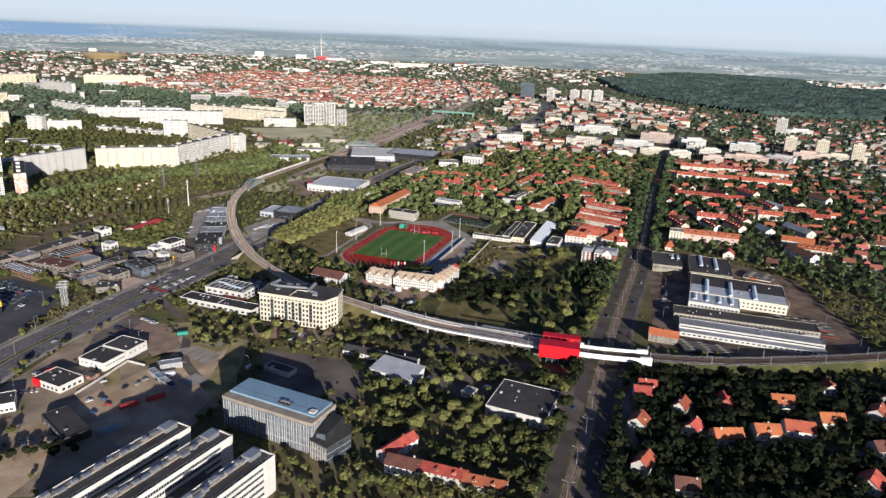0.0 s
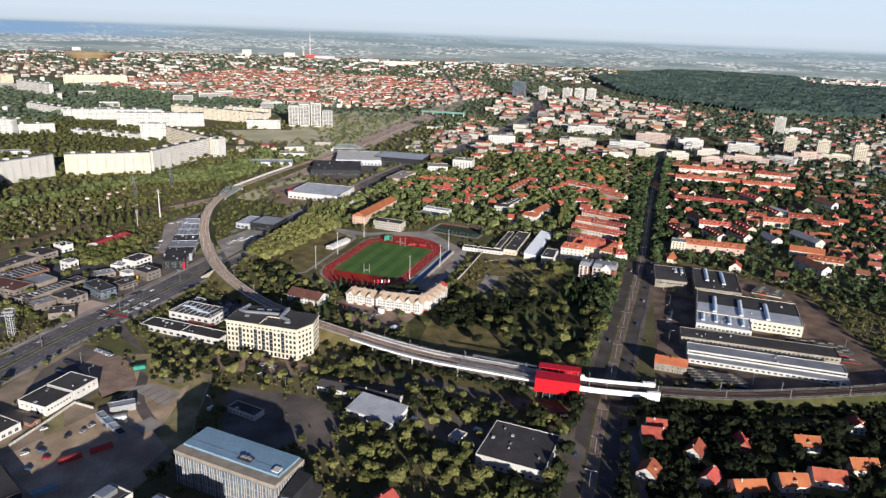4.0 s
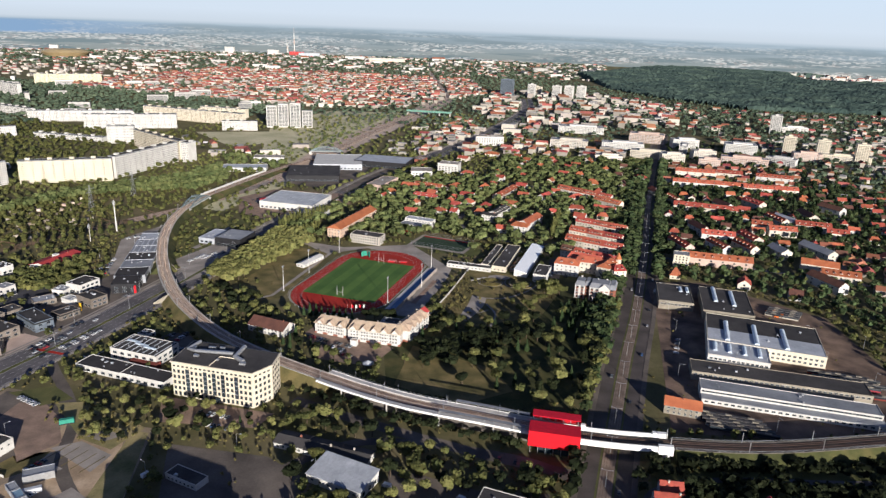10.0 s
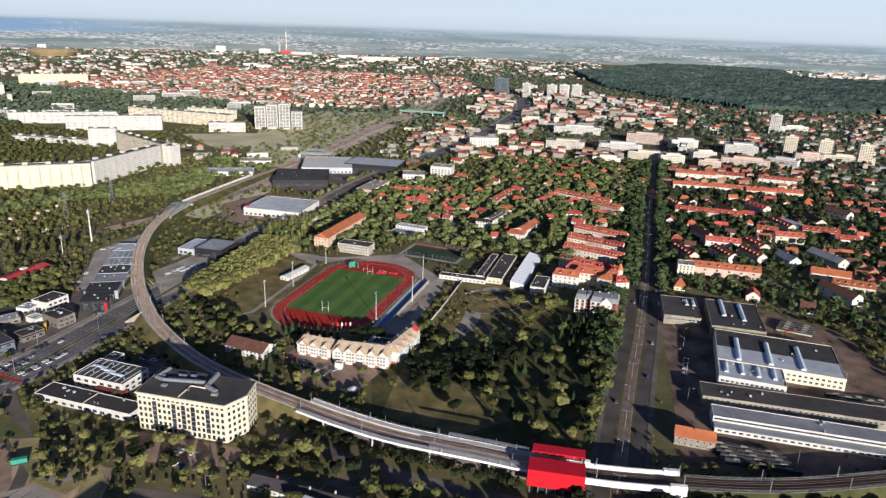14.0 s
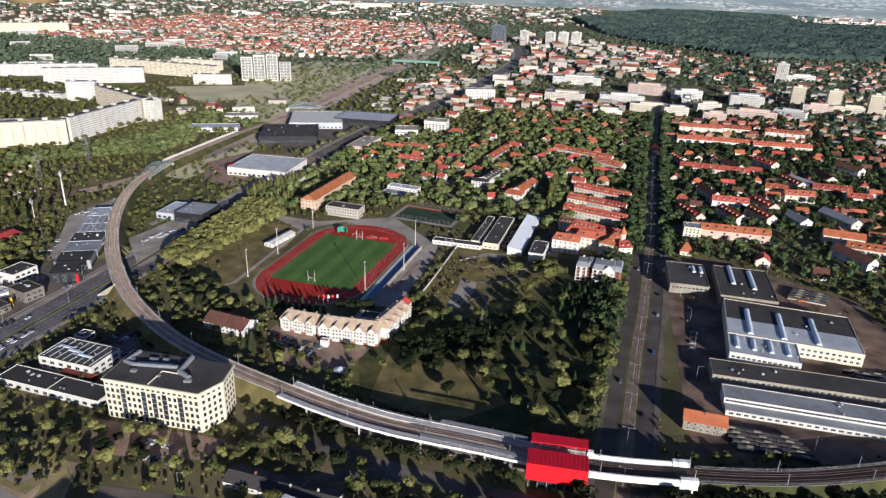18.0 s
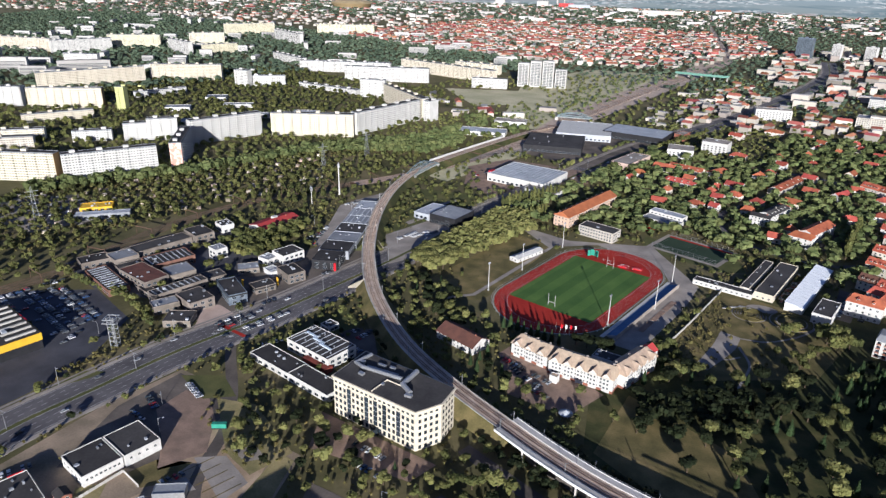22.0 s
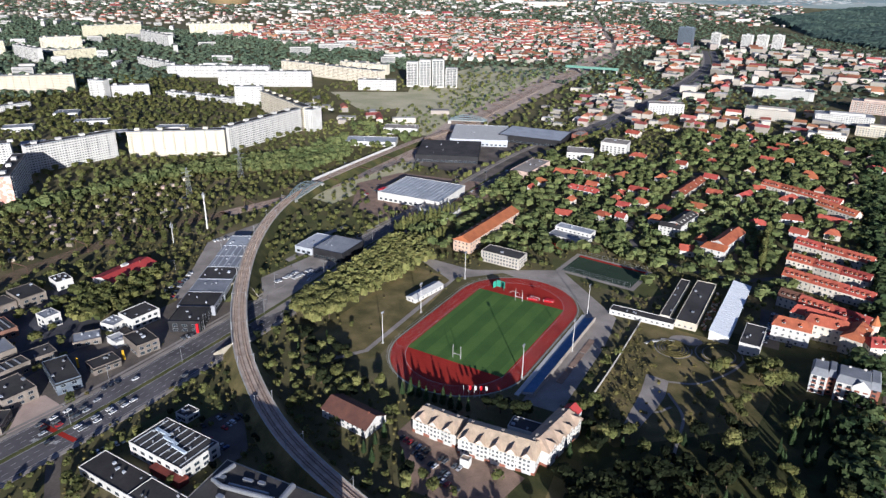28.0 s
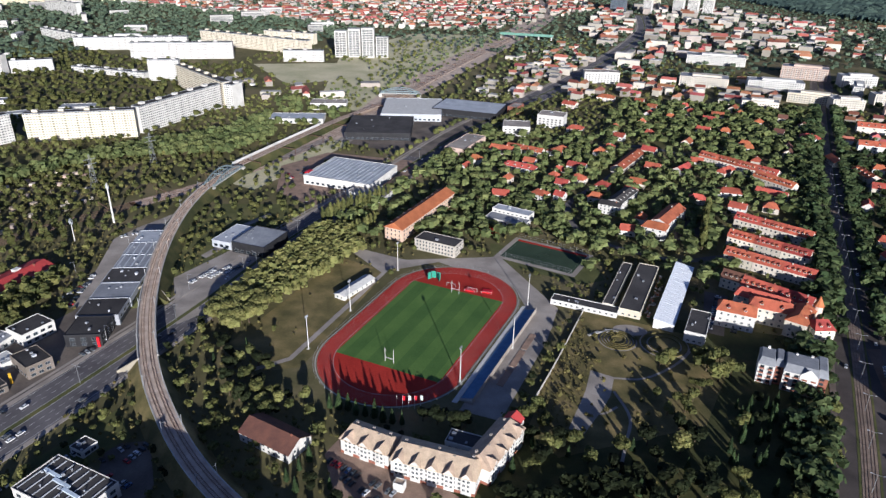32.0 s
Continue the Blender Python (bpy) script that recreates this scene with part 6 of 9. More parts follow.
for i, (nm, lb, x, y, w, d, r, h, wall, roof) in enumerate(OLD):
    t = flat_block(nm, lb, x, y, w, d, r, h, wall, roof, ((0, max(2, int(w / 5)), [1.0] if h < 7.5 else [1.0, 4.6], 2.6, 1.8), (1, max(2, int(d / 5)), [1.0] if h < 7.5 else [1.0, 4.6], 2.6, 1.8), (3, max(2, int(d / 5)), [1.0], 2.6, 1.8)) if nm != "canopy" else (), "shop" if "shop" in nm else "building", 5 + i % 4, frame=METAL)
    if "strip" in lb or "ribs" in lb:
        for k in range(int(w / 4.4)):
            part("roof_strip", box_mesh("roof_strip", 0.9, d * 0.8, 0.4, PALEROOF if "ribs" in lb else GREYROOF), t, pose(-w / 2 + 2.5 + k * 4.4, 0, h + 0.12))
    if nm == "glazed_shop":
        part("fascia", cached(("fascia", w, d), lambda: Build().ring(-w / 2 - 0.2, -d / 2 - 0.2, w / 2 + 0.2, d / 2 + 0.2, h - 1.3, h - 0.3, 0.15).mesh("fascia", BLACK)), t)
        part("yellow_sign", box_mesh("yellow_sign", 1.2, 1.2, 7, YELLOW), t, pose(w / 2 + 4, d / 2 - 6, 0))
red = pitched("red_roofed_hall", "hall with a broad faded red roof", -378, 622, 45, 22, 77, 4, 2.6, WHITE, REDROOF2, n=6, floors=1, category="hall")
part("roof_house", box_mesh("roof_house", 5, 4, 2.4, WHITE), red, pose(2, 3, 5.4))
RUSTROOF = material("rust_red_felt", (0.22, 0.055, 0.04), (0.14, 0.04, 0.032), 0.2, 0.9)
gar2 = thing("glass_canopy", "red-topped canopy between dealer halls", "canopy", pose(-203, 421, 0, 0, 0, -17), data=box_mesh("glass_canopy", 22, 6, 4, RUSTROOF))
# ---------------------------------------------------------------- station, bridge and railway furniture


def line_at(line, s):
    """Place and heading at s metres along a line."""
    for p, q in zip(line, line[1:]):
        d = (q - p).length
        if s <= d:
            return p + (q - p) * (s / d), math.degrees(math.atan2(q.y - p.y, q.x - p.x))
        s -= d
    p, q = line[-2:]
    return q, math.degrees(math.atan2(q.y - p.y, q.x - p.x))


def between(line, x0, x1):
    return [q for q in line if x0 <= q.x <= x1 and q.y < 600]


PLAT = between(RAILINE, -78, 95)
WHITEPAINT = material("white_paint", (0.86, 0.85, 0.83), (0.78, 0.77, 0.74), 0.15, 0.6, fine=0.8)
SLABS = material("platform_slabs", (0.52, 0.50, 0.48), (0.42, 0.40, 0.38), 0.2, 0.9, fine=1.4)
# darkened concrete for added walls that stand in for shade below the viaduct
SHADECONCRETE = material("shade_dark_concrete", (0.17, 0.15, 0.13), (0.085, 0.076, 0.068), 0.15, 0.95, fine=1.0)
for side, lb in ((1, "dark added wall in place of shade under the viaduct"), (-1, "dark added wall in place of shade under the viaduct")):
    thing("viaduct_wall", lb, "retaining wall", kind="structure", data=ribbon("viaduct_wall", between(RAILINE, -60, 92), 0.5, 0.2, SHADECONCRETE, off=side * 5.0, thick=7.6))
for side in (1, -1):
    pf = thing("platform", "long concrete railway platform with pale edge", "platform", kind="structure", data=ribbon("platform", PLAT, 3.6, 1.0, SLABS, off=side * 6.6, thick=0.9))
    part("edge_beam", ribbon("edge_beam", PLAT, 0.35, 1.25, WHITEPAINT, off=side * 8.5, thick=1.4), pf)
    part("parapet_rail", ribbon("parapet_rail", PLAT, 0.1, 2.2, METAL, off=side * 8.5, thick=0.1), pf)
    for k in range(2, len(PLAT) - 1, 2):
        q = offset_line(PLAT, side * 8.5)[k]
        part("parapet_post", box_mesh("parapet_post", 0.12, 0.12, 1.2, METAL), pf, pose(q.x, q.y, 8.6))
    for k in range(3, len(PLAT) - 2, 5):
        q = offset_line(PLAT, side * 8.0)[k]
        part("support", box_mesh("support", 0.9, 0.9, 7.4, CONCRETE), pf, pose(q.x, q.y, 0))
        part("lamp_post", cached("plamp", lambda: Build().cyl(0, 0, 0, 5, 0.09, 0.06, 6).box(-0.15, -0.8, 4.9, 0.15, 0.2, 5.05).mesh("lamp_post", METAL)), pf, pose(q.x, q.y, 8.5))
# open canopies on the platforms
for side, x0, x1 in ((1, 5, 60), (-1, 12, 60)):
    ln = between(RAILINE, x0, x1)
    cp = thing("platform_canopy", "light glazed platform canopy on slim posts", "canopy", kind="structure", data=ribbon("platform_canopy", ln, 2.6, 4.0, GREYROOF, off=side * 7.4, thick=0.15))
    for k in range(0, len(ln), 1):
        q = offset_line(ln, side * 7.6)[k]
        part("post", box_mesh("post", 0.16, 0.16, 3.0, LINE), cp, pose(q.x, q.y, 8.45))
st = thing("station_hall", "bright red station canopy halls over the platforms", "station", pose(76, 348, 0, 0, 0, -10))
claim(76, 345, 34, 34, -10)
RS = material("red_sheet", (0.55, 0.012, 0.03), (0.48, 0.01, 0.025), 0.2, 0.5, fine=0.6)
front = part("front_hall", Build().box(-15, -13.0, 4.6, 15, -12.4, 14.6, 0).box(-15, -12.4, 14.0, 15, -1.2, 14.6, 1).box(-15, -12.4, 4.6, -14.5, -6, 14.0, 0).box(14.5, -12.4, 4.6, 15, -6, 14.0, 0).mesh("front_hall", REDPAINT, RS), st)
part("back_hall", Build().box(-14, 4.6, 14.0, 15, 12.0, 14.6, 1).box(-14, 11.6, 4.6, 15, 12.0, 14.0, 0).mesh("back_hall", REDPAINT, RS), st)
for k in range(7):
    for y in (-12.6, -5.5, 5.2, 11.6):
        part("column", box_mesh("column", 0.35, 0.35, 14 if abs(y) > 10 else 5.5, METAL), st, pose(-13.5 + k * 4.5, y, 0 if abs(y) > 10 else 8.4))
for k in range(15):
    part("roof_seam", box_mesh("roof_seam", 0.12, 11.4, 0.12, RS, 14.6), st, pose(-14 + 2 * k, -6.9, 0))
part("stair", Build().box(-9, -11.5, 0, 9, -7.5, 4.4).mesh("stair", GLASS), st, label="dark glazed stair lobby")
part("white_end", box_mesh("white_end", 3, 2.2, 2.6, WHITEPAINT), st, pose(16.5, 8.0, 8.2))
# white girder bridge over the tram street
BR = between(RAILINE, 87, 141)
bridge = thing("railway_bridge", "white girder railway bridge over the tram street", "bridge", kind="structure")
part("deck", ribbon("deck", BR, 12.5, -0.25, CONCRETE, thick=1.0), bridge)
for side in (1, -1):
    part("girder", ribbon("girder", BR, 1.0, 2.1, WHITEPAINT, off=side * 6.7, thick=3.6), bridge)
    q = max(BR, key=lambda k: k.x)
    part("pylon", Build().box(-5.0, -1.2, 4.6, 3.6, 1.2, 10.5).box(-1.6, -1.2, 0, 1.6, 1.2, 4.6).mesh("pylon", WHITEPAINT), bridge, pose(q.x, q.y + side * 6.7, 0, 0, 0, -5), label="white stepped bridge abutment")
    part("pier", box_mesh("pier", 1.6, 1.6, 6.4, SHADECONCRETE), bridge, pose(BR[1].x, BR[1].y + side * 5, 0))
EAST = between(RAILINE, 140, 420)[::-1]
for side in (1, -1):
    rl = thing("line_fence", "pale green railing along the railway", "fence", kind="structure", data=ribbon("line_fence", EAST, 0.12, 1.5, METAL, off=side * 5.4, thick=0.12))
    part("kerb_beam", ribbon("kerb_beam", EAST, 0.3, 0.3, SHADECONCRETE, off=side * 5.4, thick=0.6), rl)
    part("mid_rail", ribbon("mid_rail", EAST, 0.08, 0.9, METAL, off=side * 5.4, thick=0.1), rl)
    for q in offset_line(EAST, side * 5.4)[::2]:
        part("post", box_mesh("post", 0.16, 0.16, 1.4, METAL), rl, pose(q.x, q.y, 7.6))
# viaduct over the avenue
VI = [q for q in RAILINE if q.x < -225 and 535 < q.y < 625]
via = thing("railway_viaduct", "curved concrete railway viaduct over the avenue", "bridge", kind="structure")
for side in (1, -1):
    part("parapet", ribbon("parapet", VI, 0.8, 1.0, CONCRETE, off=side * 5.4, thick=2.4), via)
    for q in (VI[0], VI[-1]):
        part("wing_wall", cached("wingwall", lambda: mesh_of("wing_wall", [(0, -0.4, 0), (13, -0.4, 0), (13, -0.4, 1.2), (0, -0.4, 7.6), (0, 0.4, 0), (13, 0.4, 0), (13, 0.4, 1.2), (0, 0.4, 7.6)], [(0, 1, 2, 3), (5, 4, 7, 6), (3, 2, 6, 7), (1, 5, 6, 2)], OLDCREAM)), via, pose(q.x + side * 5.4, q.y - 1, 0, 0, 0, -28 if side > 0 else 208))
for k in range(2, len(VI), 3):
    part("pier", box_mesh("pier", 1.2, 7, 6.6, CONCRETE), via, pose(VI[k].x, VI[k].y, 0, 0, 0, 30))
CURVE = [q for q in RAILINE if q.x < -60 and q.y < 870]
for side in (1, -1):
    thing("cable_trough", "pale concrete cable trough beside the track", "cable trough", kind="structure", data=ribbon("cable_trough", CURVE, 0.6, 0.25, CONCRETE, off=side * 5.2, thick=0.4))
# steel arch bridges further up the line
STEELBLUE = material("blue_green_steel", (0.20, 0.25, 0.26), (0.13, 0.17, 0.18), 0.3, 0.6)
for x, y, r, ln, z in ((-321, 844, 87, 62, 7.4), (-227, 1247, 6, 58, 6.0)):
    ab = thing("arch_bridge", "blue-green steel arch bridge over the railway", "bridge", pose(x, y, z, 0, 0, r))
    part("deck", box_mesh("deck", ln, 11, 0.8, CONCRETE, -0.9), ab)
    for s in (-5.6, 5.6):
        b = Build()
        for k in range(15):
            u = k / 14 * 2 - 1
            xa, za = u * ln / 2, 7.0 * (1 - u * u)
            b.v += [(xa, s - 0.4, za - 0.5), (xa, s + 0.4, za - 0.5), (xa, s + 0.4, za + 0.5), (xa, s - 0.4, za + 0.5)]
            if k:
                n = 4 * k
                b.f += [(n - 4 + q, n - 4 + (q + 1) % 4, n + (q + 1) % 4, n + q) for q in range(4)]
                b.mi += [0] * 4
            if 0 < k < 14:
                part("hanger", box_mesh("hanger", 0.3, 0.3, za - 0.2, STEELBLUE), ab, pose(xa, s, 0))
        part("arch", b.mesh("arch", STEELBLUE), ab)
        part("railing", box_mesh("railing", ln, 0.2, 1.2, STEELBLUE), ab, pose(0, s + 0.8, 0))
    for u in (-0.4, 0, 0.4):
        part("brace", box_mesh("brace", 0.5, 11.4, 0.5, STEELBLUE), ab, pose(u * ln / 2, 0, 7.0 * (1 - u * u)))
    for u in (-1, 1):
        part("abutment", box_mesh("abutment", 5, 12, z - 0.9, CONCRETE, -z), ab, pose(u * ln / 2, 0, 0))
thing("noise_wall", "long pale noise barrier beside the railway", "noise barrier", kind="structure", data=ribbon("noise_wall", [q for q in RAILINE if q.x < -200 and 874 < q.y < 1060], 0.5, 2.4, LINE, off=6.2, thick=9))
gb = thing("road_overpass", "green steel road bridge over the railway", "bridge", pose(-65, 1864, 0, 0, 0, -9))
GREENST = material("green_steel", (0.16, 0.30, 0.24), (0.12, 0.24, 0.19), 0.2, 0.6)
part("deck", box_mesh("deck", 122, 14, 1.2, CONCRETE, 8), gb)
for s in (-7, 7):
    part("girder", box_mesh("girder", 122, 0.8, 3.6, GREENST, 8), gb, pose(0, s, 0))
for k in range(5):
    part("pier", box_mesh("pier", 2, 11, 8, CONCRETE), gb, pose(-58 + k * 29, 0, 0))


def catenary(line, start, end, step, half, h, z):
    s = start
    while s < end:
        p, r = line_at(line, s)
        if not (80 < p.y < 370 and 55 < p.x < 96):
            g = thing("catenary_gantry", "rusty steel overhead-line gantry over the tracks" if half > 6 else "slim steel overhead-line mast pair", "gantry", pose(p.x, p.y, p.z + z, 0, 0, r), group="overhead-line gantries")
            for q in (-half, half):
                part("mast", cached(("cmast", q, h), lambda: Build().box(-0.14, -0.14, 0, 0.14, 0.14, h).box(-0.06, min(0, -q * 0.5), h - 1.2, 0.06, max(0, -q * 0.5), h - 1.05).mesh("mast", METAL if half < 6 else RUST)), g, pose(0, q, 0))
            if half > 6:
                part("beam", box_mesh("beam", 0.4, half * 2, 0.7, RUST), g, pose(0, 0, h - 1.2))
        s += step


catenary(RAILINE, 60, 1150, 45, 5.0, 7, 0)
catenary(MAINLINE, 60, 1700, 55, 9.5, 8.5, 0)


def street_lamp(x, y, rot, h=11, arms=2):
    t = thing("street_lamp", "tall grey street lamp with twin arms" if arms == 2 else "grey street lamp with one arm", "street lamp", pose(x, y, 0.1, 0, 0, rot), group="street lamps")
    part("pole", cached(("slpole", h), lambda: Build().cyl(0, 0, 0, h, 0.16, 0.09, 6).mesh("pole", METAL)), t)
    for s in (-1, 1)[:arms]:
        part("arm", cached(("larm", s), lambda: Build().box(-1.4, -0.06, 0, 1.4, 0.06, 0.12).box(s * 1.5 - 0.5, -0.18, -0.02, s * 1.5 + 0.5, 0.18, 0.16, 1).mesh("arm", METAL, PALEROOF)), t, pose(s * 1.4, 0, h - 0.1, 0, -8 * s, 0))


for k in range(26):
    p, r = line_at(TRAM, 90 + k * 34)
    street_lamp(p.x, p.y, r + 90)
for k in range(20):
    p, r = line_at(AVENUE, 60 + k * 38)
    o = Vector((-math.sin(radians(r)), math.cos(radians(r)), 0))
    street_lamp(*(p + o * (0.0 if k % 2 else 20.5)).xy, r + 90, 12, 2 if k % 2 else 1)


for x, y in ((196, 410), (178, 440), (190, 480), (200, 520), (205, 560), (212, 610), (300, 470), (310, 520), (320, 440), (290, 600), (330, 400), (270, 375), (220, 372), (345, 500)):
    street_lamp(x, y, (x * 7) % 360, 10, 1)
for x, y in ((-470, 400), (-440, 425), (-400, 410), (-360, 395), (-245, 330), (-262, 350), (-150, 300), (-110, 330), (-60, 310), (-290, 250), (-345, 640), (-332, 690), (-240, 650), (-220, 680)):
    street_lamp(x, y, (x * 5) % 360, 9, 1)


def pylon(x, y, h, base, rot=0, label="tall steel lattice mast"):
    t = thing("lattice_mast", label, "mast", pose(x, y, 0, 0, 0, rot))
    b = Build()
    n = 9
    for k in range(n):
        z0, z1 = h * k / n, h * (k + 1) / n
        r0, r1 = base * (1 - 0.8 * k / n) / 2, base * (1 - 0.8 * (k + 1) / n) / 2
        for sx, sy in ((-1, -1), (1, -1), (1, 1), (-1, 1)):
            b.faces([(sx * r0 - 0.1, sy * r0 - 0.1, z0), (sx * r0 + 0.1, sy * r0 - 0.1, z0), (sx * r0 + 0.1, sy * r0 + 0.1, z0), (sx * r0 - 0.1, sy * r0 + 0.1, z0), (sx * r1 - 0.1, sy * r1 - 0.1, z1), (sx * r1 + 0.1, sy * r1 - 0.1, z1), (sx * r1 + 0.1, sy * r1 + 0.1, z1), (sx * r1 - 0.1, sy * r1 + 0.1, z1)], BOXF)
            tx, ty = -sy, sx
            b.faces([(sx * r0, sy * r0, z0), (sx * r0 + 0.15, sy * r0 + 0.15, z0 + 0.2), (tx * r1 + 0.15, ty * r1 + 0.15, z1), (tx * r1, ty * r1, z1 - 0.2)], [(0, 1, 2, 3)])
    part("lattice", b.mesh("lattice", METAL), t)
    for z in (0.72, 0.86):
        part("cross_arm", box_mesh("cross_arm", base * 2.4, 0.3, 0.4, METAL), t, pose(0, 0, h * z))
    return t


for x, y, h in ((-437, 805, 34), (-421, 885, 34), (-589, 532, 34)):
    pylon(x, y, h, 5, 60)
for x, y, h, r in ((-371, 731, 36, 0.9), (-380, 690, 20, 0.4)):
    t = thing("telecom_mast", "slim white telecom mast with antennas", "mast", pose(x, y, 0))
    part("pole", Build().cyl(0, 0, 0, h, r, r * 0.5, 10).mesh("pole", LINE), t)
    for k in range(6):
        part("antenna", box_mesh("antenna", 0.4, 0.3, 2.2, PALEROOF), t, pose(1.2 * math.cos(k), 1.2 * math.sin(k), h - 5 + (k % 3) * 1.5))
tw = thing("sign_tower", "white steel advertising tower with ring platforms", "tower", pose(-336, 387, 0, 0, 0, 20) @ Matrix.Diagonal((0.72, 0.72, 0.95, 1)))
for sx in (-3, 3):
    for sy in (-3, 3):
        part("leg", box_mesh("leg", 0.6, 0.6, 24, METAL), tw, pose(sx, sy, 0))
for k in range(6):
    part("brace_ring", cached("brr", lambda: Build().ring(-3.4, -3.4, 3.4, 3.4, 0, 0.5, 0.4).mesh("brace_ring", METAL)), tw, pose(0, 0, 2 + k * 3.6))
for z, s in ((20, 6.2), (22.4, 5.6)):
    part("platform_ring", cached(("prr", s), lambda: Build().ring(-s, -s, s, s, 0, 0.7, 0.6).mesh("platform_ring", METAL)), tw, pose(0, 0, z))
part("core", box_mesh("core", 0.8, 0.8, 22, METAL), tw)

# ---------------------------------------------------------------- slab blocks of flats


def slab(x, y, w, d, rot, h, wall, label="long white prefab block of flats", end=None, group="prefab slabs", step=3.2):
    claim(x, y, w, d, rot, 3)
    t = thing("slab_block", label, "apartment block", pose(x, y, 0, 0, 0, rot), group)
    part("wall", box_mesh("wall", w, d, h, wall), t)
    part("roof", box_mesh("roof", w - 0.8, d - 0.8, 0.3, BITUMEN, h), t)
    part("roof_edge", cached(("redge", w, d, h), lambda: Build().ring(-w / 2 - 0.1, -d / 2 - 0.1, w / 2 + 0.1, d / 2 + 0.1, h - 0.5, h + 0.6, 0.4).mesh("roof_edge", GREYROOF)), t)
    if end:
        part("end_wall", box_mesh("end_wall", 0.3, d - 0.2, h - 0.4, end), t, pose(w / 2 + 0.1, 0, 0), label="coloured gable end")
        part("end_wall", box_mesh("end_wall", 0.3, d - 0.2, h - 0.4, end), t, pose(-w / 2 - 0.1, 0, 0), label="coloured gable end")
    n, fl = int(w / step), int(h / 3)

    def rowmesh():
        b = Build()
        for k in range(n):
            cx = -w / 2 + (k + 0.5) * w / n
            if k % 4 == 1:
                b.box(cx - 1.2, -0.12, 0.9, cx + 1.2, 0.1, 2.1, 1).box(cx - 1.4, -1.1, -0.1, cx + 1.4, 0, 0.9, 0)
            else:
                b.box(cx - 0.75, -0.1, 0.8, cx + 0.75, 0.1, 2.1, 1).box(cx - 0.7, -0.14, 0.82, cx + 0.7, 0.02, 0.94, 0)
        return b.mesh("glazing", wall, GLASS)

    me = cached(("slabrow", w, n, wall.name), rowmesh)
    if y < 1000:
        for k in range(fl):
            part("glazing", me, t, pose(0, -d / 2, 0.6 + k * 3.0))["kind"] = "stuff"
    else:
        co, fs = np.array([v.co[:] for v in me.vertices]), np.array([p.vertices[:] for p in me.polygons])
        mi = [p.material_index for p in me.polygons]
        grid = soup("window_grid", np.concatenate([co + (0, -d / 2, 0.6 + 3 * k) for k in range(fl)]), np.concatenate([fs + len(co) * k for k in range(fl)]), wall)
        grid.materials.append(GLASS)
        grid.polygons.foreach_set("material_index", mi * fl)
        part("window_grid", grid, t)["kind"] = "stuff"
    for k in range(max(2, int(w / 28))):
        part("lift_house", box_mesh("lift_house", 6, 5, 2.6, wall), t, pose(-w / 2 + 12 + k * 28, 1, h + 0.3))
    return t


PALECREAM = material("pale_yellow_render", (0.66, 0.61, 0.44), (0.54, 0.50, 0.36), 0.1, 0.85, fine=0.7, rnd=0.08)
RUSTEND = material("ochre_gable", (0.33, 0.22, 0.10), (0.26, 0.17, 0.08), 0.2, 0.9)
MURAL = material("mural_gable", (0.62, 0.28, 0.22), (0.70, 0.55, 0.45), 0.25, 0.9, depth=0.08)
slab(-639, 672, 100, 12, 53, 33, WHITE)
slab(-728, 617, 104, 12, 20, 33, CREAM, end=RUSTEND)
slab(-646, 882, 106, 12, 64, 33, WHITE)
slab(-549, 957, 120, 12, 22, 33, CREAM)
slab(-480, 1060, 146, 12, 75, 33, WHITE)
slab(-440, 1137, 14, 22, -15, 33, WHITE)
slab(-515, 1196, 164, 12, -40, 33, CREAM)
slab(-622, 1280, 48, 12, 13, 33, WHITE)
slab(-620, 766, 92, 14, 124, 33, WHITE, "white prefab slab with painted gable mural", MURAL)
slab(-723, 842, 40, 12, 39, 30, WHITE)
slab(-752, 822, 32, 12, 40, 24, WHITE)
slab(-800, 790, 50, 12, 40, 15, WHITE)
slab(-1024, 940, 120, 12, 29, 33, CREAM, end=RUSTEND)
slab(-1120, 900, 60, 12, 29, 33, WHITE)
slab(-1155, 1113, 196, 12, 60, 33, CREAM)
slab(-1054, 1262, 146, 12, 27, 33, CREAM)
slab(-905, 1256, 32, 14, 2, 33, WHITE)
slab(-870, 1290, 70, 12, 30, 20, WHITE)
slab(-930, 970, 14, 14, 20, 38, material("lime_gable", (0.60, 0.62, 0.25), (0.5, 0.5, 0.22), 0.2), "narrow lime-yellow tower block")
slab(-900, 740, 90, 12, 40, 15, CREAM)
slab(-870, 705, 80, 12, 40, 15, PLASTER)
slab(-830, 1533, 213, 14, 18, 24, WHITE)
slab(-686, 1462, 183, 14, 17, 30, WHITE)
slab(-601, 1595, 271, 14, -17, 27, CREAM)
slab(-461, 1490, 74, 14, 12, 20, WHITE)
slab(-560, 1690, 120, 14, -10, 22, CREAM)
for x, y, w, r, h in ((-1385, 1292, 81, 18, 30), (-1777, 1440, 205, 7, 33), (-1611, 1490, 150, 60, 33), (-1569, 1632, 140, 33, 36), (-1388, 1612, 120, -22, 33), (-1470, 1815, 100, 45, 33), (-1285, 1648, 95, 60, 27), (-1551, 2125, 170, 50, 36), (-1302, 1992, 180, -30, 33), (-1287, 2320, 200, 24, 33), (-732, 1300, 150, -9, 9), (-978, 1105, 96, 67, 10), (-952, 862, 100, 56, 13), (-1035, 1606, 150, -27, 18)):
    slab(x, y, w, 12, r, h, (WHITE, CREAM, PALECREAM)[int(w) % 3], "white prefab block in a far zigzag estate" if h > 20 else "low pale block in the estate")
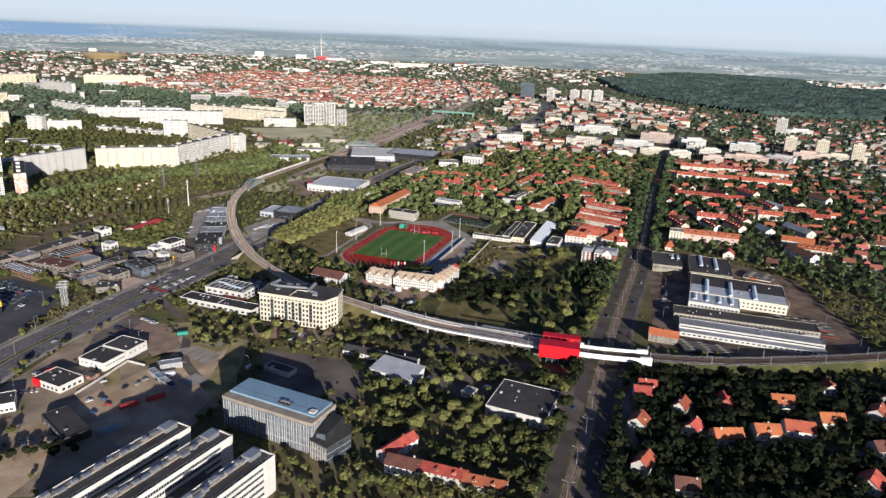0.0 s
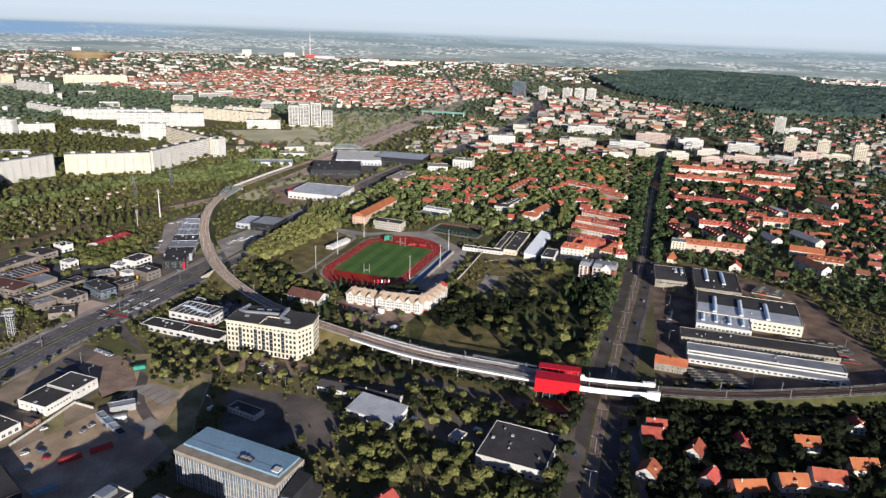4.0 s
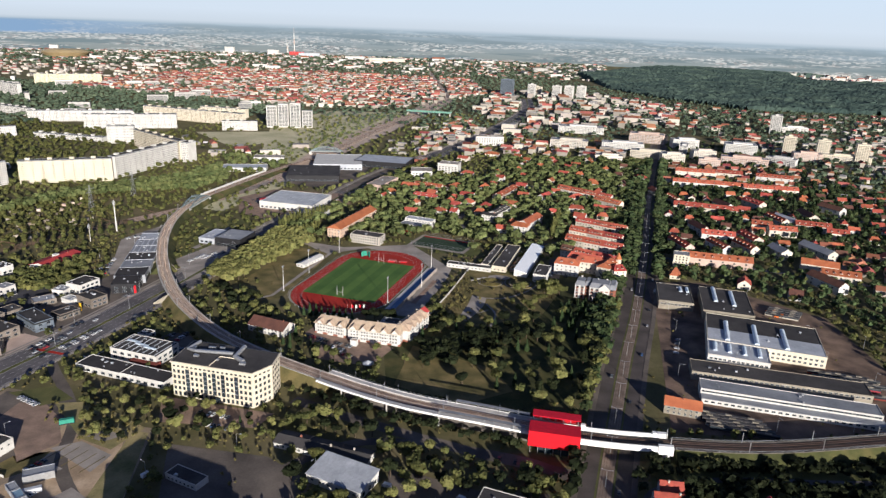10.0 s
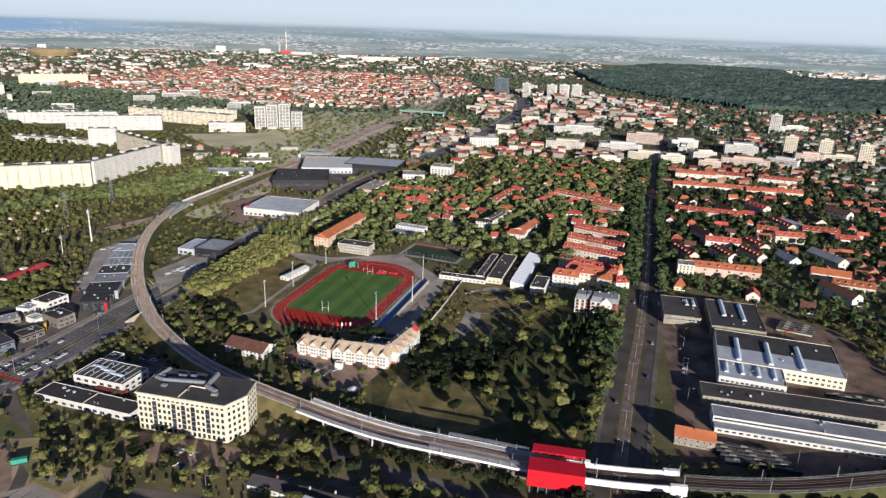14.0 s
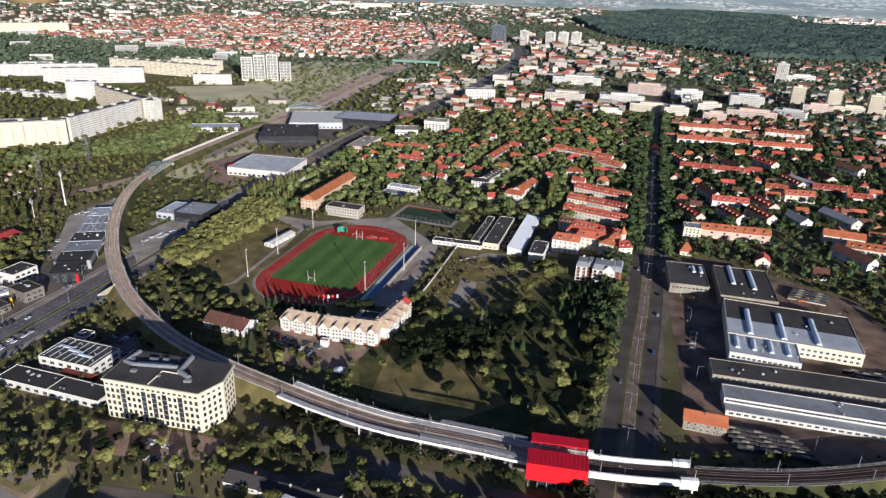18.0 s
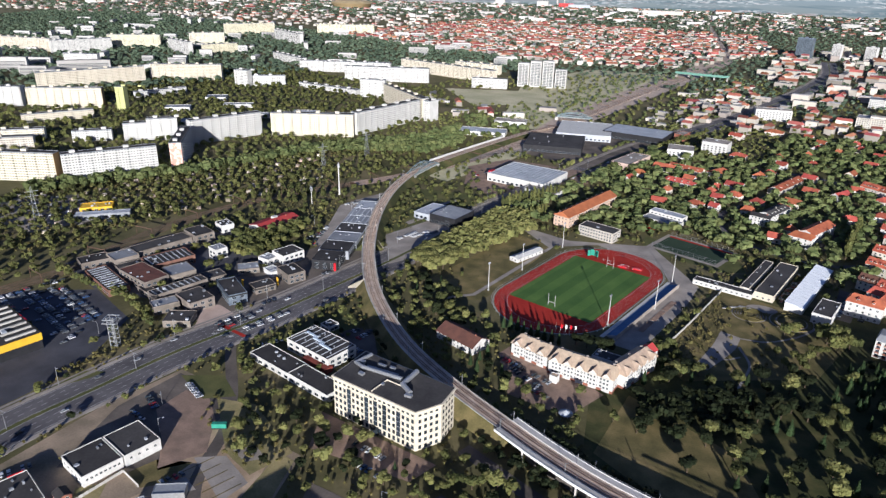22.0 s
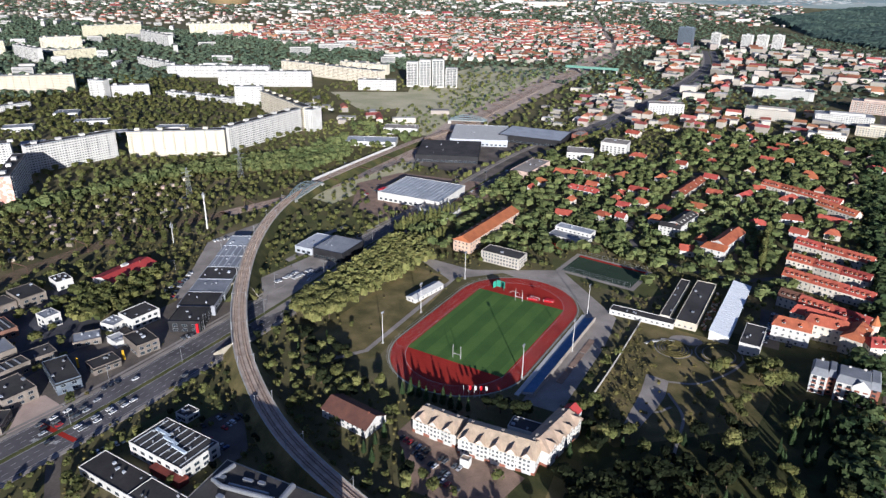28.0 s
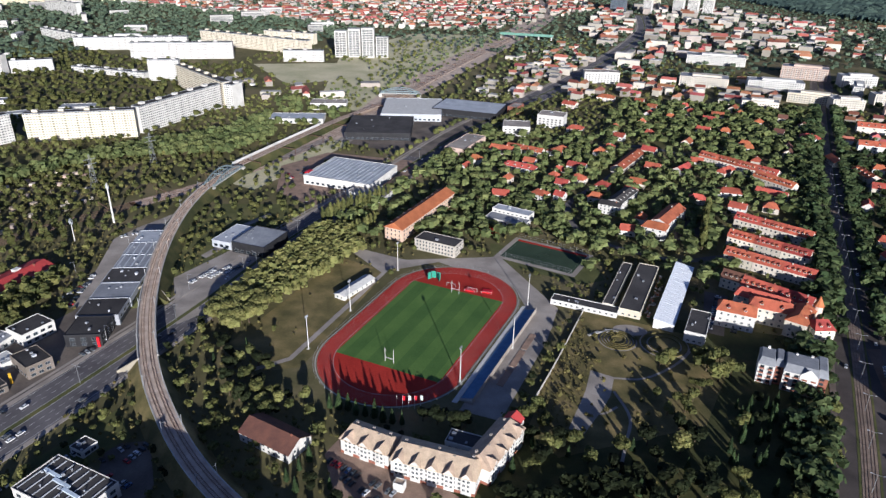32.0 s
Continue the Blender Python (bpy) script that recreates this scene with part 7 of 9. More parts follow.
for x, y, w, d, r, h in ((-850, 1010, 40, 24, 35, 6), (-780, 1080, 50, 18, 30, 5), (-860, 1120, 36, 30, 30, 5), (-700, 1020, 44, 16, 40, 6), (-760, 940, 30, 22, 40, 5), (-640, 1080, 46, 20, 20, 5)):
    flat_block("estate_school", "low pale school block among estate trees", x, y, w, d, r, h, WHITE, GREYROOF, ((0, int(w / 4), [1.2], 2.2, 1.6),), "school", 4)
TWR = thing("tower_block", "white tower blocks with stacked glazed balconies", "tower block", pose(-372, 1556, 0, 0, 0, 8) @ Matrix.Diagonal((1.15, 1.0, 1.05, 1)))
for k, (x, h) in enumerate(((-30, 46), (-8, 50), (15, 52), (38, 36))):
    wg = part("tower_wing", box_mesh("tower_wing", 20, 18, h, WHITE), TWR, pose(x, 4 * (k % 2), 0))
    b = Build()
    for z in range(3, int(h) - 2, 3):
        b.box(-8.5, -9.2, z, -3, -8.9, z + 1.7, 1).box(-2, -9.2, z, 2, -8.9, z + 1.7, 1).box(3, -9.2, z, 8.5, -8.9, z + 1.7, 1).box(-9.5, -9.9, z - 0.5, 9.5, -9, z - 0.3, 0)
    part("window_grid", b.mesh("window_grid", WHITE, GLASS), wg)["kind"] = "stuff"
for i, (x, y, w, h, m) in enumerate(((817, 1764, 26, 46, WHITE), (705, 1440, 24, 40, CREAM), (758, 1405, 24, 40, CREAM), (815, 1365, 24, 40, CREAM), (184, 2475, 44, 58, None), (355, 2452, 30, 44, WHITE), (400, 2468, 30, 44, WHITE), (446, 2485, 30, 44, WHITE), (268, 2458, 24, 46, WHITE), (300, 2560, 30, 30, CREAM))):
    wall = m or SLATE
    t = thing("tower_block", "grey glass office tower" if m is None else "pale point tower of flats above trees", "tower block", pose(x, y, 0, 0, 0, -20))
    part("wall", box_mesh("wall", w, 22, h, wall), t)
    b = Build()
    for z in range(3, int(h) - 2, 3):
        for k in range(int(w / 4)):
            cx = -w / 2 + 2.5 + k * 4
            b.box(cx - 1.3, -11.2, z, cx + 1.3, -10.9, z + 1.5, 0)
    part("window_grid", b.mesh("window_grid", GLASS), t)["kind"] = "stuff"
    part("roof_house", box_mesh("roof_house", 8, 6, 3, wall), t, pose(0, 0, h))
WB = [(483, 1425, 15, 60, -20, 16), (425, 1310, 44, 22, 0, 16), (504, 1490, 56, 24, 0, 18), (486, 1280, 38, 22, -16, 14), (563, 1310, 84, 22, -18, 14), (605, 1440, 62, 40, -16, 20), (501, 1360, 46, 20, 5, 16), (356, 1425, 84, 30, -9, 16), (436, 1540, 74, 30, -20, 20), (389, 1345, 67, 24, -20, 14), (639, 1320, 54, 20, -40, 14), (247, 1435, 76, 34, -12, 16), (307, 1650, 106, 36, -9, 16), (715, 1380, 52, 26, -16, 16), (790, 1375, 90, 16, -20, 14), (880, 1800, 70, 16, -2, 14), (300, 1290, 50, 20, -10, 12)]
for i, (x, y, w, d, r, h) in enumerate(WB):
    m = (WHITE, PLASTER, WHITE, PINKISH, CREAM)[i % 5] if i not in (3, 4) else PINKISH
    t = flat_block("city_block", "modern pale apartment block with flat roof" if m != PINKISH else "brick-toned apartment block with flat roof", x, y, w, d, r, h, m, GREYROOF, (), "apartments", 7)
    facade(t, (-w / 2, -d / 2), (w / 2, -d / 2), [1.0 + z * 3.2 for z in range(int(h / 3.2))], max(3, int(w / 3.6)), 1.9, 1.5)
    for z in range(1, int(h / 3.2)):
        part("balcony_row", cached(("balcrow", w), lambda: mesh_of("balcony_row", [v for k in range(int(w / 7.2)) for v in boxv(-w / 2 + 2 + k * 7.2, -1.2, 0, -w / 2 + 5 + k * 7.2, 0, 1.0)], [tuple(q + 8 * k for q in f) for k in range(int(w / 7.2)) for f in BOXF], WHITE)), t, pose(0, -d / 2, z * 3.2 - 0.2))["kind"] = "stuff"
    part("penthouse", box_mesh("penthouse", w * 0.6, d * 0.5, 3.0, m), t, pose(w * 0.05, 0, h + 0.1))

# ---------------------------------------------------------------- distant town, joined by district


def boxes_soup(xy, w, d, h, rot, z0=0.0):
    n = len(xy)
    c, s = np.cos(rot), np.sin(rot)
    v = np.empty((n, 8, 3))
    for k, (a, b, t) in enumerate(((-1, -1, 0), (1, -1, 0), (1, 1, 0), (-1, 1, 0), (-1, -1, 1), (1, -1, 1), (1, 1, 1), (-1, 1, 1))):
        lx, ly = a * w / 2, b * d / 2
        v[:, k, 0], v[:, k, 1] = xy[:, 0] + lx * c - ly * s, xy[:, 1] + lx * s + ly * c
        v[:, k, 2] = z0 + t * h
    f = np.array(BOXF)[None] + 8 * np.arange(n)[:, None, None]
    return v.reshape(-1, 3), f.reshape(-1, 4)


def gables_soup(xy, w, d, h, rise, rot):
    n = len(xy)
    c, s = np.cos(rot), np.sin(rot)
    v = np.empty((n, 6, 3))
    for k, (a, b, t) in enumerate(((-1, -1, 0), (1, -1, 0), (1, 1, 0), (-1, 1, 0), (-0.92, 0, 1), (0.92, 0, 1))):
        lx, ly = a * (w / 2 + 0.4), b * (d / 2 + 0.4)
        v[:, k, 0], v[:, k, 1] = xy[:, 0] + lx * c - ly * s, xy[:, 1] + lx * s + ly * c
        v[:, k, 2] = h + t * rise
    f = np.array([(0, 1, 5, 4), (2, 3, 4, 5), (1, 2, 5, 5), (3, 0, 4, 4)])[None] + 6 * np.arange(n)[:, None, None]
    return v.reshape(-1, 3), f.reshape(-1, 4)


def far_mat(name, c1, c2, isl=0.3):
    return material(name, c1, c2, 0.004, 0.9, fine=0.05, island=isl)


FARWALL = far_mat("far_walls", (0.47, 0.425, 0.365), (0.29, 0.26, 0.225), 0.45)
FARWHITE = far_mat("far_white_flats", (0.54, 0.52, 0.48), (0.41, 0.395, 0.365), 0.25)
FARRED = far_mat("far_red_roofs", (0.36, 0.125, 0.085), (0.22, 0.085, 0.062), 0.5)
FARGREY = far_mat("far_grey_roofs", (0.46, 0.44, 0.42), (0.28, 0.27, 0.26), 0.5)


def district(label, pts, spacing, wr, dr, hr, red, base_rot, mat=None, keep=1.0, windows=False):
    """A far quarter: house bodies in one mesh, red roofs in a second, flat grey roofs in a third."""
    xy = scatter(pts, spacing, 4)
    xy = xy[RNG.random(len(xy)) < keep]
    n = len(xy)
    w, d, h = RNG.uniform(*wr, n), RNG.uniform(*dr, n), RNG.uniform(*hr, n)
    rot = np.radians(base_rot + RNG.choice([0, 90, 0, 90, 0], n) + RNG.normal(0, 6, n))
    thing("distant_houses", label, "distant town", kind="stuff", data=soup("houses", *boxes_soup(xy, w, d, h, rot), mat or FARWALL))
    m = RNG.random(n) < red
    if m.any():
        thing("distant_roofs", "red tiled roofs of the distant town", "distant roofs", kind="stuff", data=soup("roofs", *gables_soup(xy[m], w[m], d[m], h[m], d[m] * 0.33, rot[m]), FARRED))
    if (~m).any():
        q = ~m
        thing("distant_flat_roofs", "flat grey roofs of the distant town", "distant roofs", kind="stuff", data=soup("roofs", *boxes_soup(xy[q], w[q] * 0.94, d[q] * 0.94, np.full(q.sum(), 0.5), rot[q], h[q]), FARGREY))
    if windows:
        for z in range(1, 8):
            q = h > z * 3 + 2
            if q.any():
                thing("distant_window_rows", "rows of dark windows on far flats", "windows", kind="stuff", data=soup("rows", *boxes_soup(xy[q], w[q] * 0.93, d[q] + 0.3, np.full(q.sum(), 1.3), rot[q], z * 3.0 - 1.2), GLASS))


district("white prefab flats of a distant estate", [(-2600, 1400), (-1250, 1250), (-1000, 1350), (-880, 1650), (-500, 1760), (-420, 1900), (-900, 2350), (-2400, 2700)], 84, (24, 60), (10, 13), (8, 22), 0.0, 25, FARWHITE, 0.3, True)
district("pale prefab flats beside a wooded estate", [(-1700, 800), (-1180, 860), (-1250, 1230), (-2000, 1300)], 85, (50, 110), (11, 14), (14, 33), 0.0, 30, FARWHITE, 0.5, True)
district("dense red-roofed old quarter far away", [(-1300, 2250), (-420, 1930), (-160, 1980), (120, 2500), (60, 3150), (-1100, 3300)], 27, (10, 32), (9, 14), (5, 10), 0.66, 10, None, 0.74)
district("mixed pale houses near the railway station", [(130, 1450), (240, 1700), (560, 1750), (700, 2250), (480, 2650), (140, 2600), (60, 1950)], 38, (14, 40), (10, 18), (6, 16), 0.4, -12, None, 0.7)
district("red-roofed houses below the forest", [(560, 1750), (900, 1780), (1500, 1850), (2200, 1900), (1900, 2230), (960, 2200), (640, 2500)], 42, (11, 24), (9, 13), (5, 9), 0.7, -15, None, 0.5)
district("garden suburb houses further off", [(560, 1150), (900, 1000), (1500, 1150), (2000, 1500), (1500, 1800), (900, 1740), (620, 1680)], 34, (10, 22), (9, 12), (5, 9), 0.55, -20, None, 0.62)
district("garden suburb houses among trees", [(480, 560), (900, 560), (1300, 900), (1300, 1050), (900, 980), (600, 1120), (580, 780)], 27, (9, 16), (8, 11), (5, 7.5), 0.6, -25, None, 0.6)
district("pale houses beside the main road", [(-50, 1250), (130, 1310), (300, 1300), (420, 1400), (300, 1500), (130, 1460), (60, 1650), (-60, 1520)], 27, (10, 26), (9, 13), (5, 11), 0.55, -20, None, 0.75)
district("low buildings beside the railway field", [(-470, 1180), (-330, 1200), (-280, 1330), (-420, 1270), (-560, 1400), (-540, 1330)], 38, (12, 40), (10, 16), (4, 9), 0.2, 20, None, 0.6)
district("low sheds and houses right of the railway", [(-140, 1300), (-50, 1250), (40, 1430), (50, 1850), (-20, 1830), (-100, 1560)], 30, (9, 26), (8, 14), (3.5, 7), 0.35, -15, None, 0.6)
district("broad pale halls of the far harbour", [(-4200, 2900), (-1500, 3200), (-300, 3450), (900, 3600), (900, 4780), (-4200, 4780)], 90, (30, 90), (14, 30), (6, 16), 0.1, 12, FARWHITE, 0.26)
district("small far houses on the plain", [(-4300, 2500), (-1300, 2500), (-1000, 3350), (700, 3300), (1000, 4780), (-4300, 4780)], 42, (10, 26), (8, 13), (4, 10), 0.3, 5, None, 0.5)
district("far houses beyond the forest edge", [(1850, 3750), (2500, 3500), (3000, 3700), (2700, 4050), (2250, 4300), (2000, 4350)], 52, (14, 60), (10, 16), (8, 30), 0.25, -10, FARWHITE, 0.6)
arena = thing("arena", "amber ribbed oval arena in the distance", "arena", pose(-2036, 3674, 0))
AMB = material("amber_cladding", (0.42, 0.32, 0.17), (0.32, 0.24, 0.13), 0.05, 0.6)
part("bowl", Build().cyl(0, 0, 0, 26, 92, 118, 40).cyl(0, 0, 26, 38, 118, 84, 40).mesh("bowl", AMB), arena)
for x, y, hh, r in ((-1075, 4690, 172, 3.6), (-1125, 4700, 96, 2.8), (-1105, 4640, 70, 2.6)):
    cmy = thing("chimney_stack", "tall pale power station chimney with a dark top", "chimney", pose(x, y, 0), group="power station chimneys")
    for j in range(5):
        part("shaft_ring", Build().cyl(0, 0, hh * j / 5, hh * (j + 1) / 5, r * (1 - 0.09 * j), r * (0.91 - 0.09 * j), 12).mesh("shaft_ring", (PINKISH, LINE, PINKISH, LINE, GREYROOF)[j]), cmy)
for x, y, w, d, h, m in ((-1040, 4600, 90, 40, 26, REDROOF2), (-950, 4560, 130, 40, 22, PALEROOF), (-1180, 4560, 70, 40, 34, FARWHITE), (-420, 4250, 210, 60, 24, PLASTER), (-640, 4450, 120, 40, 18, FARWHITE), (-1480, 4620, 60, 30, 40, FARWHITE), (-2450, 4250, 110, 50, 30, FARWHITE)):
    flat_block("far_works", "large pale works hall on the far plain", x, y, w, d, 8, h, m, PALEROOF, (), "factory", 0)
# red-roofed houses filling the near right-hand quarter, each a thing
FILL = []
for pts, sp, rr in (([(250, 560 + 230), (640, 640), (760, 900), (600, 1130), (330, 1010)], 35, -18), ([(40, 1030), (180, 1020), (290, 1000), (360, 1260), (120, 1290)], 46, -25), ([(345, 1100), (640, 1060), (620, 1250), (400, 1280)], 28, -14), ([(350, 640), (470, 600), (560, 700), (520, 800), (420, 780)], 27, -20)):
    for x, y in scatter(pts, sp, 7):
        FILL.append((x, y, rr))
protos = []
for k, (w, d, roof, wall) in enumerate(((13, 10, REDTILE, WHITE), (11, 9, REDTILE, PLASTER), (16, 11, REDTILE, PLASTER), (12, 11, ORANGETILE, WHITE), (12, 10, BROWNTILE, PLASTER), (12, 9, GREYROOF, WHITE))):
    saved = list(FOOT)
    x, y, r = FILL[k]
    p = pitched("suburb_house", "suburban house with tiled roof among trees", x, y, w, d, r, 5.4, 3.8, wall, roof, n=2, floors=1, gable_n=0, ww=2.2, wh=1.8, chimney=k % 2, hip=3 if k % 2 else 0, group="suburban houses")
    protos.append(p)
for i, (x, y, r) in enumerate(FILL[6:110]):
    copy_thing(protos[(i * 7 + i // 5) % 6], pose(x, y, 0, 0, 0, r + random.choice((0, 90, 0, 90, 12))))
    claim(x, y, 14, 12, r)
for i, (x, y) in enumerate(scatter([(0, 790), (120, 735), (160, 860), (270, 880), (285, 985), (100, 1060), (-60, 1060), (-120, 930)], 44, 8)):
    copy_thing(protos[(i * 5) % 4], pose(x, y, 0, 0, 0, -20 + random.choice((0, 90, 0, 90, 15))))
    claim(x, y, 14, 12, -20)
rest = np.array([(x, y) for x, y, r in FILL[110:]])
rr = np.radians(np.array([r for x, y, r in FILL[110:]]) + RNG.choice([0, 90], len(rest)))
one = np.ones(len(rest))
thing("further_houses", "further suburban houses among the trees", "houses", kind="stuff", data=soup("houses", *boxes_soup(rest, one * 13, one * 10, one * 5.4, rr), FARWALL))
thing("further_roofs", "red tiled roofs of further houses", "roofs", kind="stuff", data=soup("roofs", *gables_soup(rest, one * 13, one * 10, one * 5.4, one * 3.8, rr), FARRED))

# ---------------------------------------------------------------- trees


def crown_arrays(rng, kind, n, size, cores=9, lobe_count=7):
    """Leaf clumps of one crown as quads: verts and faces. The tree stands at the origin and is 1 high."""
    c = []
    if kind == "round":
        grow, spread = (7 / lobe_count) ** 0.3, 0.13 * (lobe_count / 7) ** 0.5
        lobes = [(rng.normal(0, spread), rng.normal(0, spread), rng.uniform(0.42, 0.74), grow * rng.uniform(0.17, 0.27)) for _ in range(lobe_count)]
    elif kind == "poplar":
        lobes = [(rng.normal(0, 0.025), rng.normal(0, 0.025), z, 0.10 * math.sin(math.pi * min(1, z * 1.02)) + 0.03) for z in np.linspace(0.16, 0.94, 9)]
    else:
        lobes = [(0, 0, z, 0.21 * (1.04 - z) + 0.01) for z in np.linspace(0.16, 0.97, 9)]
    tot = sum(l[3] ** 2 for l in lobes)
    for x, y, z, r in lobes:
        m = max(3, int(n * r * r / tot))
        d = rng.normal(size=(m, 3))
        d /= np.linalg.norm(d, axis=1)[:, None]
        d[:, 2] = np.where(d[:, 2] < -0.55, -d[:, 2], d[:, 2])
        c.append(np.c_[np.array([x, y, z]) + d * r * rng.uniform(0.72, 1.06, (m, 1)) * np.array([1, 1, 0.85 if kind == "round" else 1.3]), d])
    c = np.concatenate(c)
    p, nrm = c[:, :3], c[:, 3:] + rng.normal(0, 0.30, (len(c), 3))
    nrm /= np.linalg.norm(nrm, axis=1)[:, None]
    a = np.cross(nrm, rng.normal(size=nrm.shape))
    a /= np.linalg.norm(a, axis=1)[:, None]
    b = np.cross(nrm, a)
    s = size * rng.uniform(0.6, 1.35, (len(c), 1))
    v = np.stack([p + a * s, p + b * s * 0.8, p - a * s, p - b * s * 0.8], 1).reshape(-1, 3)
    core = []
    cf = []
    for x, y, z, r in sorted(lobes, key=lambda l: -l[3])[:cores]:
        k = len(v) + len(core)
        q = r * 0.56
        core += boxv(x - q, y - q, z - q, x + q, y + q, z + q)
        cf += [tuple(i + k for i in g) for g in BOXF]
    f = np.arange(len(c) * 4).reshape(-1, 4)
    return np.concatenate([v, np.array(core)]), np.concatenate([f, np.array(cf)])


def trunk_mesh(kind):
    b = Build().cyl(0, 0, 0, 0.42, 0.026, 0.017, 7)
    for k in range(4 if kind == "round" else 0):
        a = k * 1.57 + 0.4
        x, y = 0.15 * math.cos(a), 0.15 * math.sin(a)
        b.faces([(0.012 * math.cos(a + j), 0.012 * math.sin(a + j), 0.3) for j in (0, 2.1, 4.2)] + [(x + 0.005 * math.cos(a + j), y + 0.005 * math.sin(a + j), 0.58) for j in (0, 2.1, 4.2)], [(0, 1, 4, 3), (1, 2, 5, 4), (2, 0, 3, 5)])
    if kind != "round":
        b.cyl(0, 0, 0.42, 0.9, 0.016, 0.004, 6)
    return b.mesh("trunk", BARK)


TREE_RNG = np.random.default_rng(3)
CROWNS = {}
for kind, mats in (("round", (LEAF, LEAFDRY, SHADELEAF)), ("poplar", (LEAF, LEAFDRY)), ("conifer", (CONIFER,))):
    for m in mats:
        CROWNS[kind, m.name] = [soup("crown", *crown_arrays(TREE_RNG, kind, 330, 0.05 if kind == "round" else 0.035), m) for _ in range(4)]
TRUNKS = {k: trunk_mesh(k) for k in ("round", "poplar", "conifer")}
LABELS = {"round": "broad leafy street tree with a full crown", "poplar": "slender upright poplar in a row", "conifer": "dark pointed conifer among leafy trees"}
CAT = {"round": "tree", "poplar": "poplar", "conifer": "conifer"}


PLANTED = []


def tree(x, y, h, kind="round", mat=LEAF, group="park trees"):
    mat = CONIFER if kind == "conifer" else mat
    t = new("tree" if kind == "round" else kind + "_tree", TRUNKS[kind])
    wide = random.uniform(0.92, 1.25) if kind == "round" else random.uniform(0.9, 1.15)
    t.matrix_basis = pose(x, y, 0, 0, 0, random.uniform(0, 360)) @ Matrix.Diagonal((h * wide, h * wide, h, 1))
    tagged(t, ("yellowing " if mat is LEAFDRY else "") + LABELS[kind], CAT[kind], group)
    part("crown", random.choice(CROWNS[kind, mat.name]), t)
    PLANTED.append(np.array([(x, y)]))


FARTREE = {k: [crown_arrays(TREE_RNG, "round" if k == "near" else k, n, s, 2, 6) for _ in range(5)] for k, n, s in (("near", 58, 0.105), ("poplar", 50, 0.07))}
FARTREE["mid"] = [crown_arrays(TREE_RNG, "round", 28, 0.15, 1, 4) for _ in range(5)]
FARTREE["tiny"] = [crown_arrays(TREE_RNG, "round", 13, 0.21, 1, 2) for _ in range(5)]


def grove(label, xy, hr, kind="round", mat=LEAF, name="trees", wide=(0.95, 1.35), cat="trees"):
    """Many trees joined into one mesh."""
    if not len(xy):
        return
    PLANTED.append(xy)
    if kind == "round":
        zone = np.digitize(xy[:, 1], (600, 1040))
        if zone.min() != zone.max():
            for k in range(3):
                grove(label, xy[zone == k], hr, ("near", "mid", "tiny")[k], mat, name, wide, cat)
            return
        kind = ("near", "mid", "tiny")[zone[0]]
    vs, fs, n = [], [], 0
    pick = RNG.integers(0, 5, len(xy))
    hs = RNG.uniform(*hr, len(xy))
    ws = hs * RNG.uniform(*wide, len(xy))
    an = RNG.uniform(0, 6.28, len(xy))
    for k, (v, f) in enumerate(FARTREE[kind]):
        m = pick == k
        q = m.sum()
        if not q:
            continue
        c, s = np.cos(an[m])[:, None], np.sin(an[m])[:, None]
        o = np.empty((q, len(v), 3))
        o[:, :, 0] = xy[m, :1] + (v[:, 0] * c - v[:, 1] * s) * ws[m][:, None]
        o[:, :, 1] = xy[m, 1:2] + (v[:, 0] * s + v[:, 1] * c) * ws[m][:, None]
        o[:, :, 2] = v[:, 2] * hs[m][:, None] - hs[m][:, None] * 0.12
        vs.append(o.reshape(-1, 3))
        fs.append((f[None] + len(v) * np.arange(q)[:, None, None]).reshape(-1, 4) + n)
        n += q * len(v)
    thing(name, label, cat, kind="stuff", data=soup(name, np.concatenate(vs), np.concatenate(fs), mat))


def plant(pts, spacing, hr, conifer=0.05, dry=0.15, group="park trees", limit=400, pad=1.5, keep=1.0):
    xy = scatter(pts, spacing, pad)
    xy = xy[RNG.random(len(xy)) < keep]
    RNG.shuffle(xy)
    grove("leafy trees beside " + group, xy[limit:], hr, mat=LEAFDRY if dry > 0.4 else LEAF)
    for x, y in xy[:limit]:
        u = random.random()
        kind = "conifer" if u < conifer else "round"
        tree(x, y, random.uniform(*hr) * (0.9 if kind == "conifer" else 1), kind, CONIFER if kind == "conifer" else LEAFDRY if random.random() < dry else SHADELEAF if random.random() < 0.5 else LEAF, group)


plant([(-105, 345), (-64, 285), (-62, 240), (-40, 225), (30, 222), (90, 230), (80, 310), (30, 325), (-25, 365), (-80, 385)], 10.5, (7, 13), 0.03, 0.2, "trees round the warehouse", 60)
plant([(-240, 372), (-170, 378), (-110, 362), (-105, 340), (-150, 335), (-190, 325)], 11, (6, 10), 0.05, 0.5, "trees before the office", 40)
plant([(-100, 400), (-40, 372), (-40, 366), (-95, 385)], 9, (6, 10), 0.0, 0.3, "trees below the viaduct")
plant([(0, 350), (55, 335), (55, 322), (0, 338)], 9, (6, 10), 0.0, 0.1, "trees below the viaduct")
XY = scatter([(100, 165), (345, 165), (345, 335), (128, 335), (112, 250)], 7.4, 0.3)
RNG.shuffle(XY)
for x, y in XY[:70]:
    tree(x, y, random.uniform(6, 12), "conifer" if random.random() < 0.14 else "round", SHADELEAF, "garden trees") if random.random() < 0.86 else None
grove("leafy garden trees between villas", XY[70:], (7, 13), mat=SHADELEAF)
plant([(92, 505), (146, 513), (162, 564), (112, 568)], 7.4, (7, 13), 0.8, 0.0, "park conifers", 60)
